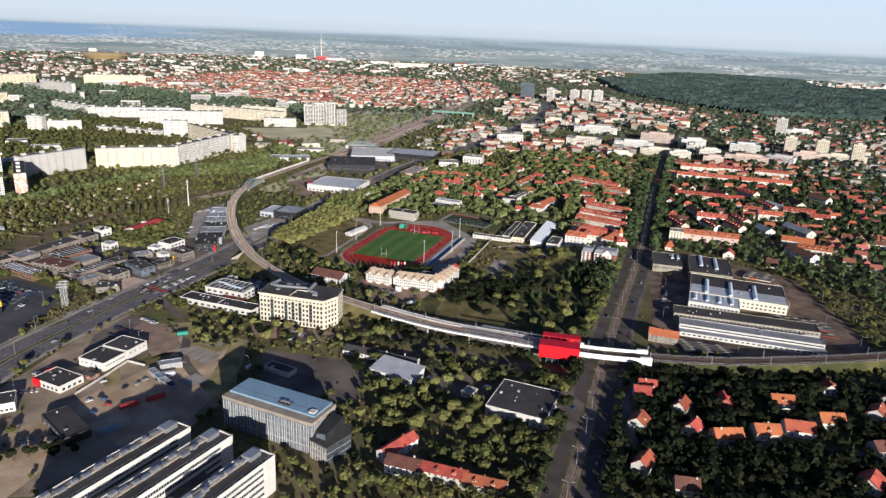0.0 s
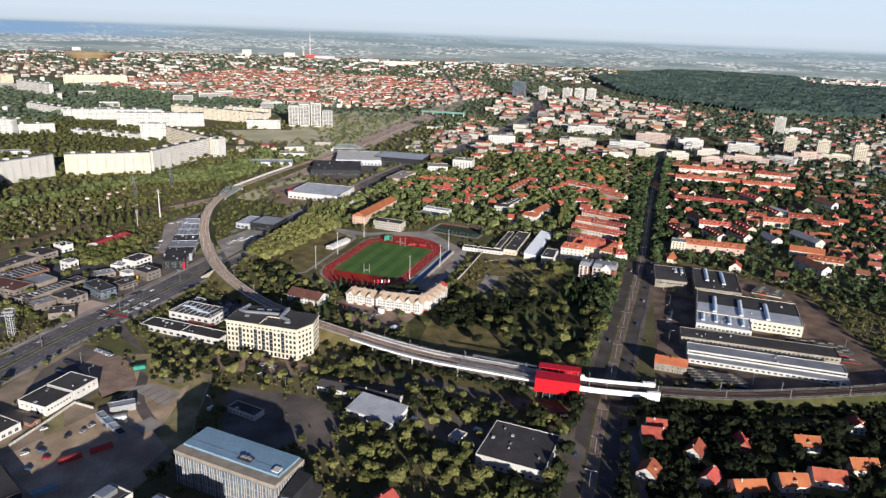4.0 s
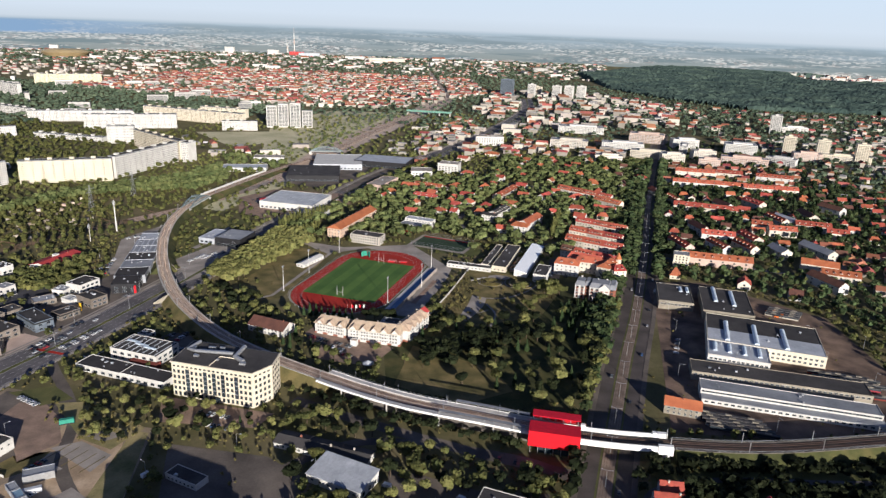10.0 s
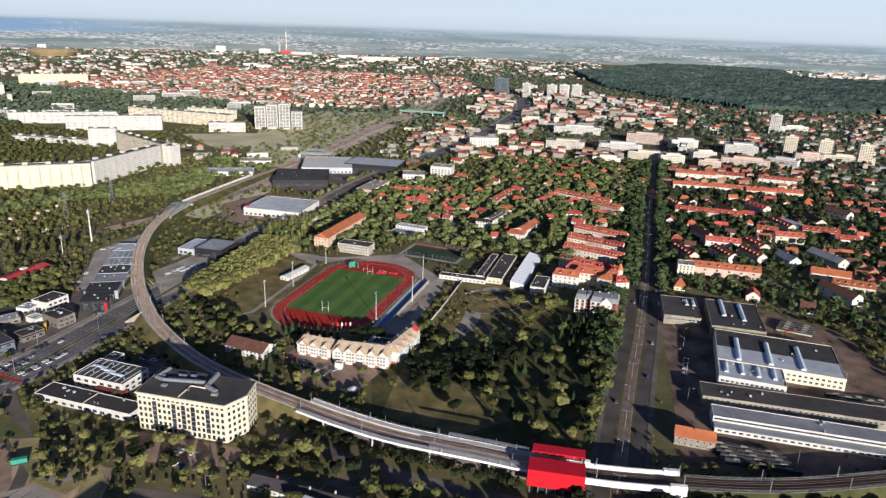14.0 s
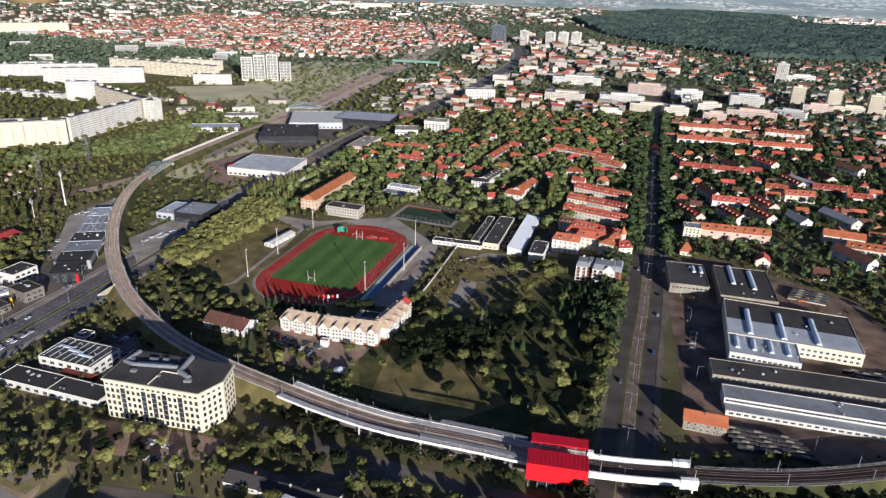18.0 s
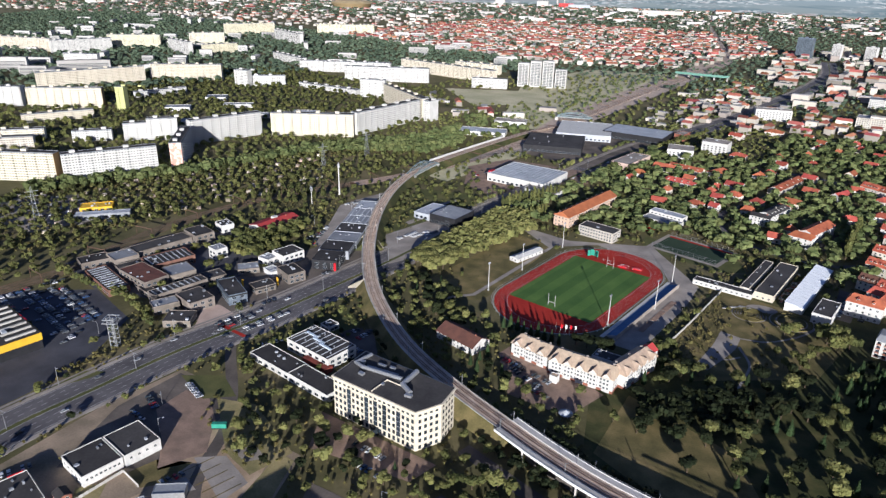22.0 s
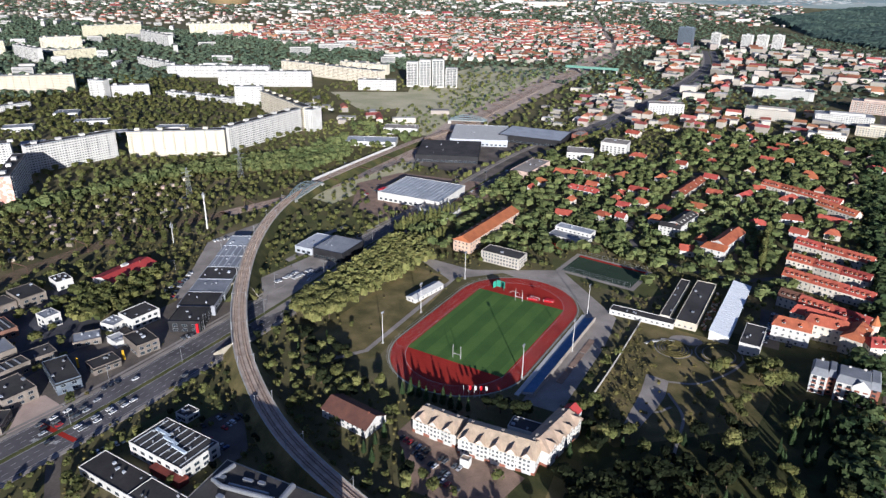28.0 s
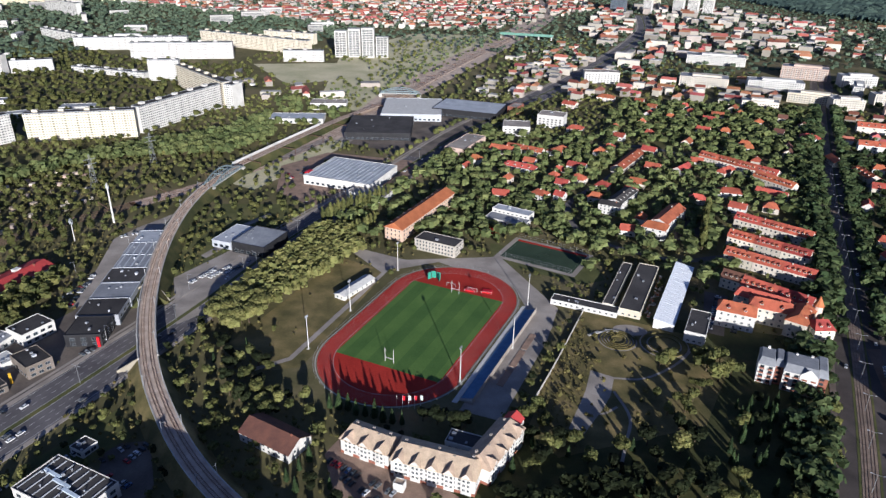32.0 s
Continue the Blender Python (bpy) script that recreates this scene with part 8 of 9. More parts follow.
plant([(60, 470), (120, 440), (140, 500), (92, 505), (75, 540), (55, 520), (30, 500), (20, 470)], 13, (9, 14), 0.2, 0.08, "park trees", 45)
for x, y, h in ((99, 592, 15), (108, 600, 14), (95, 602, 13), (112, 588, 14), (104, 582, 15), (72, 592, 12), (78, 598, 11), (86, 560, 10), (80, 550, 11), (70, 545, 9), (92, 572, 9), (66, 560, 8), (20, 512, 11), (10, 508, 10), (26, 500, 12)):
    tree(x, y, h, "round", LEAF, "park trees")
plant([(-35, 470), (25, 505), (-2, 540), (-20, 512)], 9, (8, 13), 0.2, 0.2, "park trees", 30)
plant([(-35, 440), (60, 395), (90, 375), (128, 400), (110, 440), (40, 455)], 15, (8, 13), 0.1, 0.12, "park trees", 30)
plant([(-200, 560), (-160, 500), (-110, 455), (-60, 425), (-60, 440), (-105, 475), (-150, 530), (-160, 560), (-195, 580)], 9, (7, 12), 0.3, 0.3, "trees inside the railway curve", 50)
plant([(-150, 560), (-128, 520), (-105, 525), (-125, 550), (-140, 585)], 8, (7, 11), 0.6, 0.1, "conifers by the track", 30)
XY = scatter([(-236, 606), (-196, 580), (-144, 712), (-172, 756), (-200, 738)], 5.0, -1.5, 0.3)
for x, y in XY[:45]:
    tree(x, y, random.uniform(12.5, 14.5), "round", LEAFDRY, "yellowing avenue trees")
grove("yellowing row of tall trees", XY[45:], (12.5, 14.5), mat=LEAFDRY, wide=(0.8, 1.0))
for pts, h in (([(-192, 762), (-178, 790), (-150, 830)], 17), ([(-160, 742), (-148, 770)], 14), ([(128, 770), (134, 800), (140, 830), (146, 850)], 20)):
    ln = smooth_line(pts, 5)
    for q in ln:
        tree(q.x + random.uniform(-1, 1), q.y, h * random.uniform(0.85, 1.1), "poplar", LEAF, "rows of poplars")
# groves joined by area
G = [("shrubby trees on the office side of the avenue", [(-250, 350), (-225, 375), (-235, 470), (-245, 500), (-228, 520), (-215, 500), (-200, 470)], 14, (4, 7), LEAF), ("trees in the yard between old halls", [(-470, 470), (-345, 430), (-340, 450), (-300, 560), (-390, 660), (-440, 600)], 17, (6, 11), LEAF), ("hedge along the car park", [(-345, 345), (-338, 345), (-322, 430), (-330, 432)], 4, (2.5, 4), BRUSH),
     ("shrubs among allotments", [(-520, 472), (-480, 600), (-448, 690), (-385, 790), (-489, 905), (-573, 740), (-690, 560), (-600, 440)], 9, (2.5, 5), BRUSH), ("wooded allotments beside the railway", [(-520, 472), (-480, 600), (-448, 690), (-385, 790), (-345, 870), (-360, 930), (-489, 935), (-573, 740), (-690, 560), (-600, 440)], 10.5, (5, 10), LEAF), ("tall trees below the prefab slabs", [(-690, 600), (-573, 735), (-500, 900), (-400, 1000), (-370, 1090), (-330, 1000), (-350, 930), (-480, 880), (-560, 720), (-660, 580)], 8.2, (12, 17), LITLEAF),
     ("trees on the slope by the curve", [(-330, 780), (-300, 800), (-240, 830), (-280, 900), (-300, 870)], 12, (4, 8), LEAF), ("trees along the avenue", [(-215, 745), (-190, 770), (-120, 960), (-85, 1075), (-70, 1060), (-110, 940), (-165, 770)], 11, (7, 13), LITLEAF), ("school trees", [(-160, 750), (-130, 840), (-60, 860), (20, 830), (45, 790), (40, 700), (0, 760), (-80, 745), (-90, 765), (-130, 735)], 11, (8, 14), LITLEAF),
     ("trees between villas and flats", [(20, 760), (130, 700), (150, 740), (160, 850), (260, 860), (290, 1000), (200, 1040), (60, 1080), (-90, 1080), (-140, 900), (-60, 850)], 11.5, (8, 14), LITLEAF), ("street trees shading the tram street", [(120, 500), (155, 625), (190, 720), (260, 960), (285, 1060), (335, 1200), (370, 1200), (310, 970), (240, 700), (205, 620), (185, 560), (160, 520), (140, 470)], 8.5, (10, 16), HALFSHADELEAF),
     ("trees round the depot quarter", [(205, 640), (260, 640), (320, 600), (370, 560), (420, 420), (520, 420), (560, 700), (480, 720), (300, 680), (250, 680)], 12, (7, 12), HALFSHADELEAF), ("garden trees of the right-hand quarter", [(245, 700), (480, 720), (700, 640), (800, 900), (640, 1130), (340, 1060), (260, 840)], 10.5, (8, 14), HALFSHADELEAF), ("leafy square in the villa quarter", [(60, 1080), (200, 1040), (290, 1000), (350, 1200), (380, 1290), (100, 1300)], 12, (8, 14), LITLEAF),
     ("trees beside the far tram street", [(380, 1290), (560, 1240), (640, 1150), (700, 1330), (540, 1600), (400, 1400)], 20, (7, 12), HALFSHADELEAF), ("estate trees between prefab slabs", [(-1050, 640), (-700, 640), (-580, 740), (-500, 930), (-440, 1150), (-520, 1400), (-700, 1440), (-1000, 1500), (-1250, 1250), (-1250, 900)], 14, (6, 12), LEAF), ("railway scrub and trees", [(-390, 1160), (-300, 1200), (-230, 1300), (-130, 1700), (-100, 1850), (-180, 1850), (-300, 1560), (-280, 1350), (-360, 1250)], 21, (4, 9), LITLEAF), ("trees by the retail park", [(-350, 1050), (-280, 1060), (-262, 1130), (-330, 1200), (-400, 1190)], 15, (8, 15), LITLEAF), ("bushes right of the railway", [(-150, 1270), (-60, 1240), (60, 1430), (40, 1900), (-20, 1900), (-110, 1500)], 26, (5, 9), LITLEAF),
     ("trees lining the lower tram street", [(40, 160), (62, 250), (85, 318), (96, 312), (75, 245), (58, 160)], 8, (6, 10), LEAF), ("trees lining the tram street gardens", [(78, 160), (100, 250), (118, 325), (128, 322), (112, 245), (95, 160)], 8, (6, 11), SHADELEAF), ("trees lining the park edge", [(112, 378), (150, 500), (168, 560), (158, 570), (130, 500), (98, 385)], 8, (8, 13), LEAF), ("trees left of the avenue's start", [(-330, 130), (-290, 150), (-255, 205), (-290, 215), (-330, 200)], 9, (5, 9), LEAF), ("trees in the foreground yards", [(-70, 170), (70, 150), (80, 220), (40, 235), (-55, 190)], 9, (6, 12), LEAF), ("scrub on the vacant lot", [(-240, 372), (-214, 372), (-170, 345), (-176, 322), (-205, 330), (-238, 352)], 5.5, (1.8, 4), BRUSH), ("meadow shrubs", [(20, 640), (100, 620), (110, 590), (40, 520), (0, 520)], 13, (2, 5), BRUSH), ("bushes along the depot", [(145, 350), (420, 380), (420, 360), (260, 335), (150, 325)], 8, (2.5, 6), LEAF)]
for label, pts, sp, hr, mat in G:
    grove(label, scatter(pts, sp, 1.0), hr, mat=mat, wide=(1.15, 1.6) if mat is LITLEAF and hr[1] < 15 else (0.95, 1.35))
huts = scatter([(-560, 500), (-480, 600), (-448, 690), (-400, 770), (-480, 880), (-560, 740), (-670, 570)], 19, 3)
hn = len(huts)
thing("allotment_huts", "small painted huts scattered in allotment gardens", "huts", kind="stuff", data=soup("huts", *boxes_soup(huts, RNG.uniform(3, 6, hn), RNG.uniform(3, 5, hn), RNG.uniform(2.4, 3.4, hn), RNG.uniform(0, 3, hn)), material("hut_boards", (0.5, 0.45, 0.38), (0.3, 0.22, 0.17), 0.02, island=0.6)))
# the poplar spires in the allotments
grove("spired poplars among allotments", np.array([(-445 + 5 * k, 660 + 9 * (k % 5) + k * 2) for k in range(14)], float), (15, 20), "poplar")
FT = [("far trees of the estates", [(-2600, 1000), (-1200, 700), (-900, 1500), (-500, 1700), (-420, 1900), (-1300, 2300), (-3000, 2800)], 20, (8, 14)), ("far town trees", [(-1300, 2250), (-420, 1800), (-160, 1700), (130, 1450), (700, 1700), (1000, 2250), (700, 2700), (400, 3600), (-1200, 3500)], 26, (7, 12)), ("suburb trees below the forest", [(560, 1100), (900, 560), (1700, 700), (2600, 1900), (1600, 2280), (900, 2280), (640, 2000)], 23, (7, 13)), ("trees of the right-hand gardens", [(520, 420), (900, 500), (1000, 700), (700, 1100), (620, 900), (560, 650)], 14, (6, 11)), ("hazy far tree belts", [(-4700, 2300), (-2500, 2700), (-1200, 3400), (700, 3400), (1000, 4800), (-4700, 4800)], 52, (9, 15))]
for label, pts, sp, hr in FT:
    grove(label, scatter(pts, sp, 2.0), hr, "tiny", HAZEWOODS, wide=(1.1, 1.9) if sp < 50 else (2, 4))
# street rows over the tram street and the rest of the green between buildings
FINE = smooth_line([tuple(p) for p in TRAM[::5]], 8.0)
for off, y0, y1, hr, mat in ((11.2, 640, 1300, (11, 16), HALFSHADELEAF), (-11.2, 640, 1300, (11, 16), HALFSHADELEAF), (18.5, 640, 1300, (10, 15), HALFSHADELEAF), (-18.5, 640, 1300, (8, 13), HALFSHADELEAF), (18.5, 380, 640, (8, 13), HALFSHADELEAF), (18.0, 150, 335, (10, 15), SHADELEAF), (-17.5, 150, 300, (7, 11), SHADELEAF)):
    row = np.array([(q.x, q.y) for q in offset_line(FINE, off) if y0 < q.y < y1])
    row = row[RNG.random(len(row)) < (0.9 if y0 == 640 else 0.6)] + RNG.normal(0, 1.0, (1, 2))
    grove("street trees shading the tram street", row, hr, mat=mat)
AVF = smooth_line([tuple(p) for p in AVENUE[::5]], 9.0)
for off, y0, y1, hr in ((-22.5, 640, 1250, (8, 13)), (23.5, 700, 1250, (6, 11)), (-24, 330, 520, (3, 6)), (25, 215, 420, (2, 4))):
    row = np.array([(q.x, q.y) for q in offset_line(AVF, off) if y0 < q.y < y1])
    row = row[RNG.random(len(row)) < 0.75]
    grove("street trees along the avenue", row[clear(row, -4)], hr, mat=LEAF)


OPEN.append([(-45, 470), (0, 545), (60, 655), (150, 640), (140, 520), (115, 420), (60, 380), (-30, 405)])


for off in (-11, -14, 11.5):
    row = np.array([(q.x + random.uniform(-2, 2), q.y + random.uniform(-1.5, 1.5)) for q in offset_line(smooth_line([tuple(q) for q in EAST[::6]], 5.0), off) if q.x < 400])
    grove("dark bushes along the railway bank", row[RNG.random(len(row)) < 0.8], (3, 6.5), mat=SHADELEAF)
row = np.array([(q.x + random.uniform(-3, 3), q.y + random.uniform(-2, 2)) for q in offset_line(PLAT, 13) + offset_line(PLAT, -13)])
grove("trees in front of the station viaduct", row[clear(row, -2)], (6, 10), mat=SHADELEAF)
grove("shady trees at the park edge", scatter([(-16, 479), (11, 481), (44, 492), (60, 485), (50, 455), (-9, 440)], 8, 0.5), (8, 13), mat=SHADELEAF)
grove("tall bright trees between the shops", scatter([(-398, 605), (-385, 550), (-350, 535), (-332, 565), (-345, 630), (-365, 650)], 8, 0.5), (8, 14), mat=LEAF)
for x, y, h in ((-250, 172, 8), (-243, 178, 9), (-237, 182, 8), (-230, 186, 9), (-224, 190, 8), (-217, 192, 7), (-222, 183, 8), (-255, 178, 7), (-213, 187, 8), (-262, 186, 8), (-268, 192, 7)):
    tree(x, y, h, "round", SHADELEAF, "trees beside the car wash")
for k in range(9):
    tree(-112 + 5.2 * k, 520 - 1.1 * k + (k % 3), 9.5 + (k * 7) % 4, "conifer", CONIFER, "conifers behind the hotel")
for x, y, h in ((-52, 516, 12), (-43, 514, 13), (-37, 517, 12), (-60, 518, 10)):
    tree(x, y, h, "round", SHADELEAF, "trees behind the hotel")
HEDGE = smooth_line([(-471, 458), (-422, 447), (-381, 441), (-350, 427), (-335, 417)], 4.5)
grove("row of trees between car park and works", np.array([(q.x + random.uniform(-2, 2), q.y + random.uniform(-2, 2)) for q in HEDGE]), (5, 10), mat=LEAF)


OPEN.append([(138, 362), (162, 362), (218, 640), (188, 640)])


def infill(label, pts, spacing, gap, hr, mat, bare=0.0, cat="trees", kind="round"):
    """Trees on what is still open ground, a gap away from those already planted."""
    xy = scatter(pts, spacing, 1.2)
    for o in OPEN:
        xy = xy[~inside(xy, o) | (RNG.random(len(xy)) < bare)]
    have = {}
    for x, y in np.concatenate(PLANTED):
        have.setdefault((int(x // 10), int(y // 10)), []).append((x, y))
    keep = [min([math.hypot(x - a, y - b) for i in (-1, 0, 1) for j in (-1, 0, 1) for a, b in have.get((int(x // 10) + i, int(y // 10) + j), ())] or [99]) > gap for x, y in xy]
    xy = xy[np.array(keep, bool)]
    grove(label, xy, hr, kind, mat=mat, cat=cat)


TOWN = [(-330, 150), (420, 150), (520, 420), (800, 620), (760, 1280), (-60, 1320), (-190, 1230), (-420, 1250), (-700, 640), (-520, 400), (-340, 330)]
infill("garden and roadside trees of the town", TOWN, 11.0, 8.0, (4, 8.5), LEAF, 0.03)
infill("town trees in shade-dark leaves", [(-330, 150), (420, 150), (520, 420), (300, 640), (-200, 640), (-520, 520), (-520, 400), (-340, 330)], 13.0, 7.5, (4, 8), SHADELEAF, 0.0)
infill("trees beside the railway field", [(-60, 1240), (-190, 1230), (-420, 1210), (-580, 1400), (-560, 1560), (-140, 1880), (60, 1900), (420, 1450), (300, 1280)], 19, 10, (5, 10), LEAF, 0.0)
infill("low garden shrubs and hedges", [(-330, 150), (420, 150), (480, 420), (300, 760), (-160, 800), (-430, 700), (-340, 330)], 5.6, 3.6, (1.4, 3.2), BRUSH, 0.035, "shrubs", "mid")
grove("tall yellowing weeds in the meadow", scatter([(-4, 536), (12, 590), (26, 642), (33, 600), (27, 562), (16, 526)], 3.2, 0), (0.8, 2.0), "mid", BRUSH, "weeds", cat="weeds")
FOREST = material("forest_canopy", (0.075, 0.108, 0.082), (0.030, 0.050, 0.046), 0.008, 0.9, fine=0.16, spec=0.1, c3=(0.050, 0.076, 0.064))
# wooded hill
HX, HY = np.meshgrid(np.arange(520, 4300, 10.0), np.arange(2050, 4890, 10.0))
edge = [(640, 2900), (760, 2560), (950, 2300), (1381, 2290), (2100, 2230), (3000, 2100), (4890, 2100), (4890, 4880), (1500, 4880), (1000, 4300), (620, 3700)]
FARTOWN = [(1850, 3750), (2500, 3500), (3000, 3700), (2700, 4050), (2250, 4300), (2000, 4350)]
HXY = np.c_[HX.ravel(), HY.ravel()]
ok = (inside(HXY, edge) & ~inside(HXY, FARTOWN) & (np.hypot(HX, HY).ravel() < 4870)).reshape(HX.shape)
rise = 14 * np.clip((HY - 2250) / 1500, 0, 1) * np.clip((HX - 700) / 1500, 0, 1) + 9 * np.sin(HX / 310) * np.sin(HY / 270 + 1) * np.clip((HY - 2250) / 700, 0, 1)
HZ = 8 + rise + RNG.uniform(0, 6, HX.shape) + 5 * np.abs(np.sin(HX / 37 + np.sin(HY / 53) * 2)) * np.abs(np.sin(HY / 41 + np.sin(HX / 61) * 2))
inner = ok.copy()
for ax in (0, 1):
    for sh in (-1, 1):
        inner &= np.roll(ok, sh, ax)
HZ = np.where(inner, HZ, 0.5)
HX, HY = HX + RNG.uniform(-4, 4, HX.shape), HY + RNG.uniform(-4, 4, HX.shape)
idx = np.arange(HX.size).reshape(HX.shape)
q = ok[:-1, :-1] & ok[1:, :-1] & ok[1:, 1:] & ok[:-1, 1:]
faces = np.stack([idx[:-1, :-1][q], idx[:-1, 1:][q], idx[1:, 1:][q], idx[1:, :-1][q]], 1)
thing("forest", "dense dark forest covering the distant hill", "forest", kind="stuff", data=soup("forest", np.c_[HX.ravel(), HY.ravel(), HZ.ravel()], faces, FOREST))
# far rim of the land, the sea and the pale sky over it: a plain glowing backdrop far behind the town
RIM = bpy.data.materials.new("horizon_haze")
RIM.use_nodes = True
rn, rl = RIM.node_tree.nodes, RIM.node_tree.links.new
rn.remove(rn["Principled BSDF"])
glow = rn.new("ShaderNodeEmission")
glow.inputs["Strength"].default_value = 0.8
place = rn.new("ShaderNodeNewGeometry").outputs["Position"]
sep = rn.new("ShaderNodeSeparateXYZ")
rl(place, sep.inputs[0])


def span(src, a, b, lo=0.0, hi=1.0):
    m = rn.new("ShaderNodeMapRange")
    for q, v in zip(("From Min", "From Max", "To Min", "To Max"), (a, b, lo, hi)):
        m.inputs[q].default_value = v
    rl(src, m.inputs["Value"])
    return m.outputs["Result"]


def times(p, q):
    m = rn.new("ShaderNodeMath")
    m.operation = "MULTIPLY"
    rl(p, m.inputs[0])
    rl(q, m.inputs[1])
    return m.outputs[0]


def blend(fac, p, q):
    m = rn.new("ShaderNodeMix")
    m.data_type = "RGBA"
    ins = [k for k in m.inputs if k.type == "RGBA"]
    rl(fac, m.inputs["Factor"])
    for v, k in ((p, ins[0]), (q, ins[1])):
        if isinstance(v, tuple):
            k.default_value = (*v, 1)
        else:
            rl(v, k)
    return [k for k in m.outputs if k.type == "RGBA"][0]


def texture(kind, scale, detail=4):
    m = rn.new("ShaderNodeVectorMath")
    m.operation, m.inputs[1].default_value = "MULTIPLY", scale
    rl(place, m.inputs[0])
    n = rn.new(kind)
    n.inputs["Scale"].default_value = 1.0
    if kind == "ShaderNodeTexNoise":
        n.inputs["Detail"].default_value = detail
    rl(m.outputs[0], n.inputs["Vector"])
    if kind == "ShaderNodeTexNoise":
        return n.outputs["Fac"]
    g = rn.new("ShaderNodeSeparateColor")
    rl(n.outputs["Color"], g.inputs[0])
    return g.outputs[0]


# height ramp with the distance haze and sky glow painted in
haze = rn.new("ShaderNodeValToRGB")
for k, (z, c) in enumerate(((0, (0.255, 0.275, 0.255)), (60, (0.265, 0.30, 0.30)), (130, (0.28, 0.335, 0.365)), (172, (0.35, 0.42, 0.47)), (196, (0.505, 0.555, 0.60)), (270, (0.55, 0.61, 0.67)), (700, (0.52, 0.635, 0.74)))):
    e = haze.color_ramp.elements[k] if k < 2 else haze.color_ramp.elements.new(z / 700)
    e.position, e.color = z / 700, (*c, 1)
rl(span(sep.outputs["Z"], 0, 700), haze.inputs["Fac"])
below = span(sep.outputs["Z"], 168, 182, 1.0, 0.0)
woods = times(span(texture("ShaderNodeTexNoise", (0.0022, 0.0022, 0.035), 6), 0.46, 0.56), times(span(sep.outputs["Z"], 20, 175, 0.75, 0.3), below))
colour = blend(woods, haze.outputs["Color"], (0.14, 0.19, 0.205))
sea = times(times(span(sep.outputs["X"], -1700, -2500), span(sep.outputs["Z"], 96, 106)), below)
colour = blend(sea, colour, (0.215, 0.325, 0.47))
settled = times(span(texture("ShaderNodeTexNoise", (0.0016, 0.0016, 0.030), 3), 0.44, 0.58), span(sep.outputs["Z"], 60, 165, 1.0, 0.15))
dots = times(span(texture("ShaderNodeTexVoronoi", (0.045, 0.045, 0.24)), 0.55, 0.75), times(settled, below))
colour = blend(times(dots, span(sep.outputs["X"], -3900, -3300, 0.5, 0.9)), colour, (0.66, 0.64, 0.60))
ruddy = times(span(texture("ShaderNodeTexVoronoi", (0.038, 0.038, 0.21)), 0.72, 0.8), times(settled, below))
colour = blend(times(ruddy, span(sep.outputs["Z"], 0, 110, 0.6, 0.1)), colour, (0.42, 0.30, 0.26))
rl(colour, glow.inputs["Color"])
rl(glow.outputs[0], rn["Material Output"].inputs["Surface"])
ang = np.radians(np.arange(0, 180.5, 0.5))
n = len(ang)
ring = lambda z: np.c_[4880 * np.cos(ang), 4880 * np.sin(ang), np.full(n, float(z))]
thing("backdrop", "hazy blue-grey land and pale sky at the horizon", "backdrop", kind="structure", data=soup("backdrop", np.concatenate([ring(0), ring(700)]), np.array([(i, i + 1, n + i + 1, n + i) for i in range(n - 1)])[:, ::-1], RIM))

# ---------------------------------------------------------------- cars


def paint(name, c):
    return material("car_paint_" + name, c, tuple(v * 0.85 for v in c), 0.5, 0.3, spec=0.6)


PAINTS = [paint("white", (0.75, 0.75, 0.75)), paint("silver", (0.42, 0.43, 0.45)), paint("black", (0.02, 0.02, 0.022)), paint("grey", (0.14, 0.145, 0.15)), paint("red", (0.42, 0.02, 0.02)), paint("blue", (0.04, 0.09, 0.22))]
TYRE = material("tyre", (0.02, 0.02, 0.02), (0.015, 0.015, 0.015), 2, 0.9)


def car_body(p):
    v = [(-2.15, 0.35), (2.15, 0.35), (2.2, 0.75), (1.3, 0.95), (-1.9, 0.98), (-2.2, 0.8)]
    b = Build()
    n = len(v)
    b.faces([(x, -0.88, z) for x, z in v] + [(x, 0.88, z) for x, z in v], [tuple(range(n)), tuple(range(n, 2 * n))[::-1]] + [(n + i, n + (i + 1) % n, (i + 1) % n, i) for i in range(n)])
    r = [(-0.55, 1.42), (-1.45, 1.38), (-1.95, 0.97), (1.15, 0.96), (0.45, 1.42)]
    b.faces([(x, -0.7, z + 0.02) for x, z in r[:2] + r[4:]] + [(x, 0.7, z + 0.02) for x, z in r[:2] + r[4:]], [(0, 1, 4, 3), (2, 0, 3, 5)])
    for wx in (-1.35, 1.35):
        for wy in (-0.9, 0.7):
            b.faces([(wx + 0.32 * math.cos(a), wy + o, 0.32 + 0.32 * math.sin(a)) for o in (0, 0.2) for a in np.linspace(0, 5.5, 8)], [tuple(range(8)), tuple(range(8, 16))[::-1]] + [(8 + i, 8 + (i + 1) % 8, (i + 1) % 8, i) for i in range(8)], 1)
    return b.mesh("car", p, TYRE)


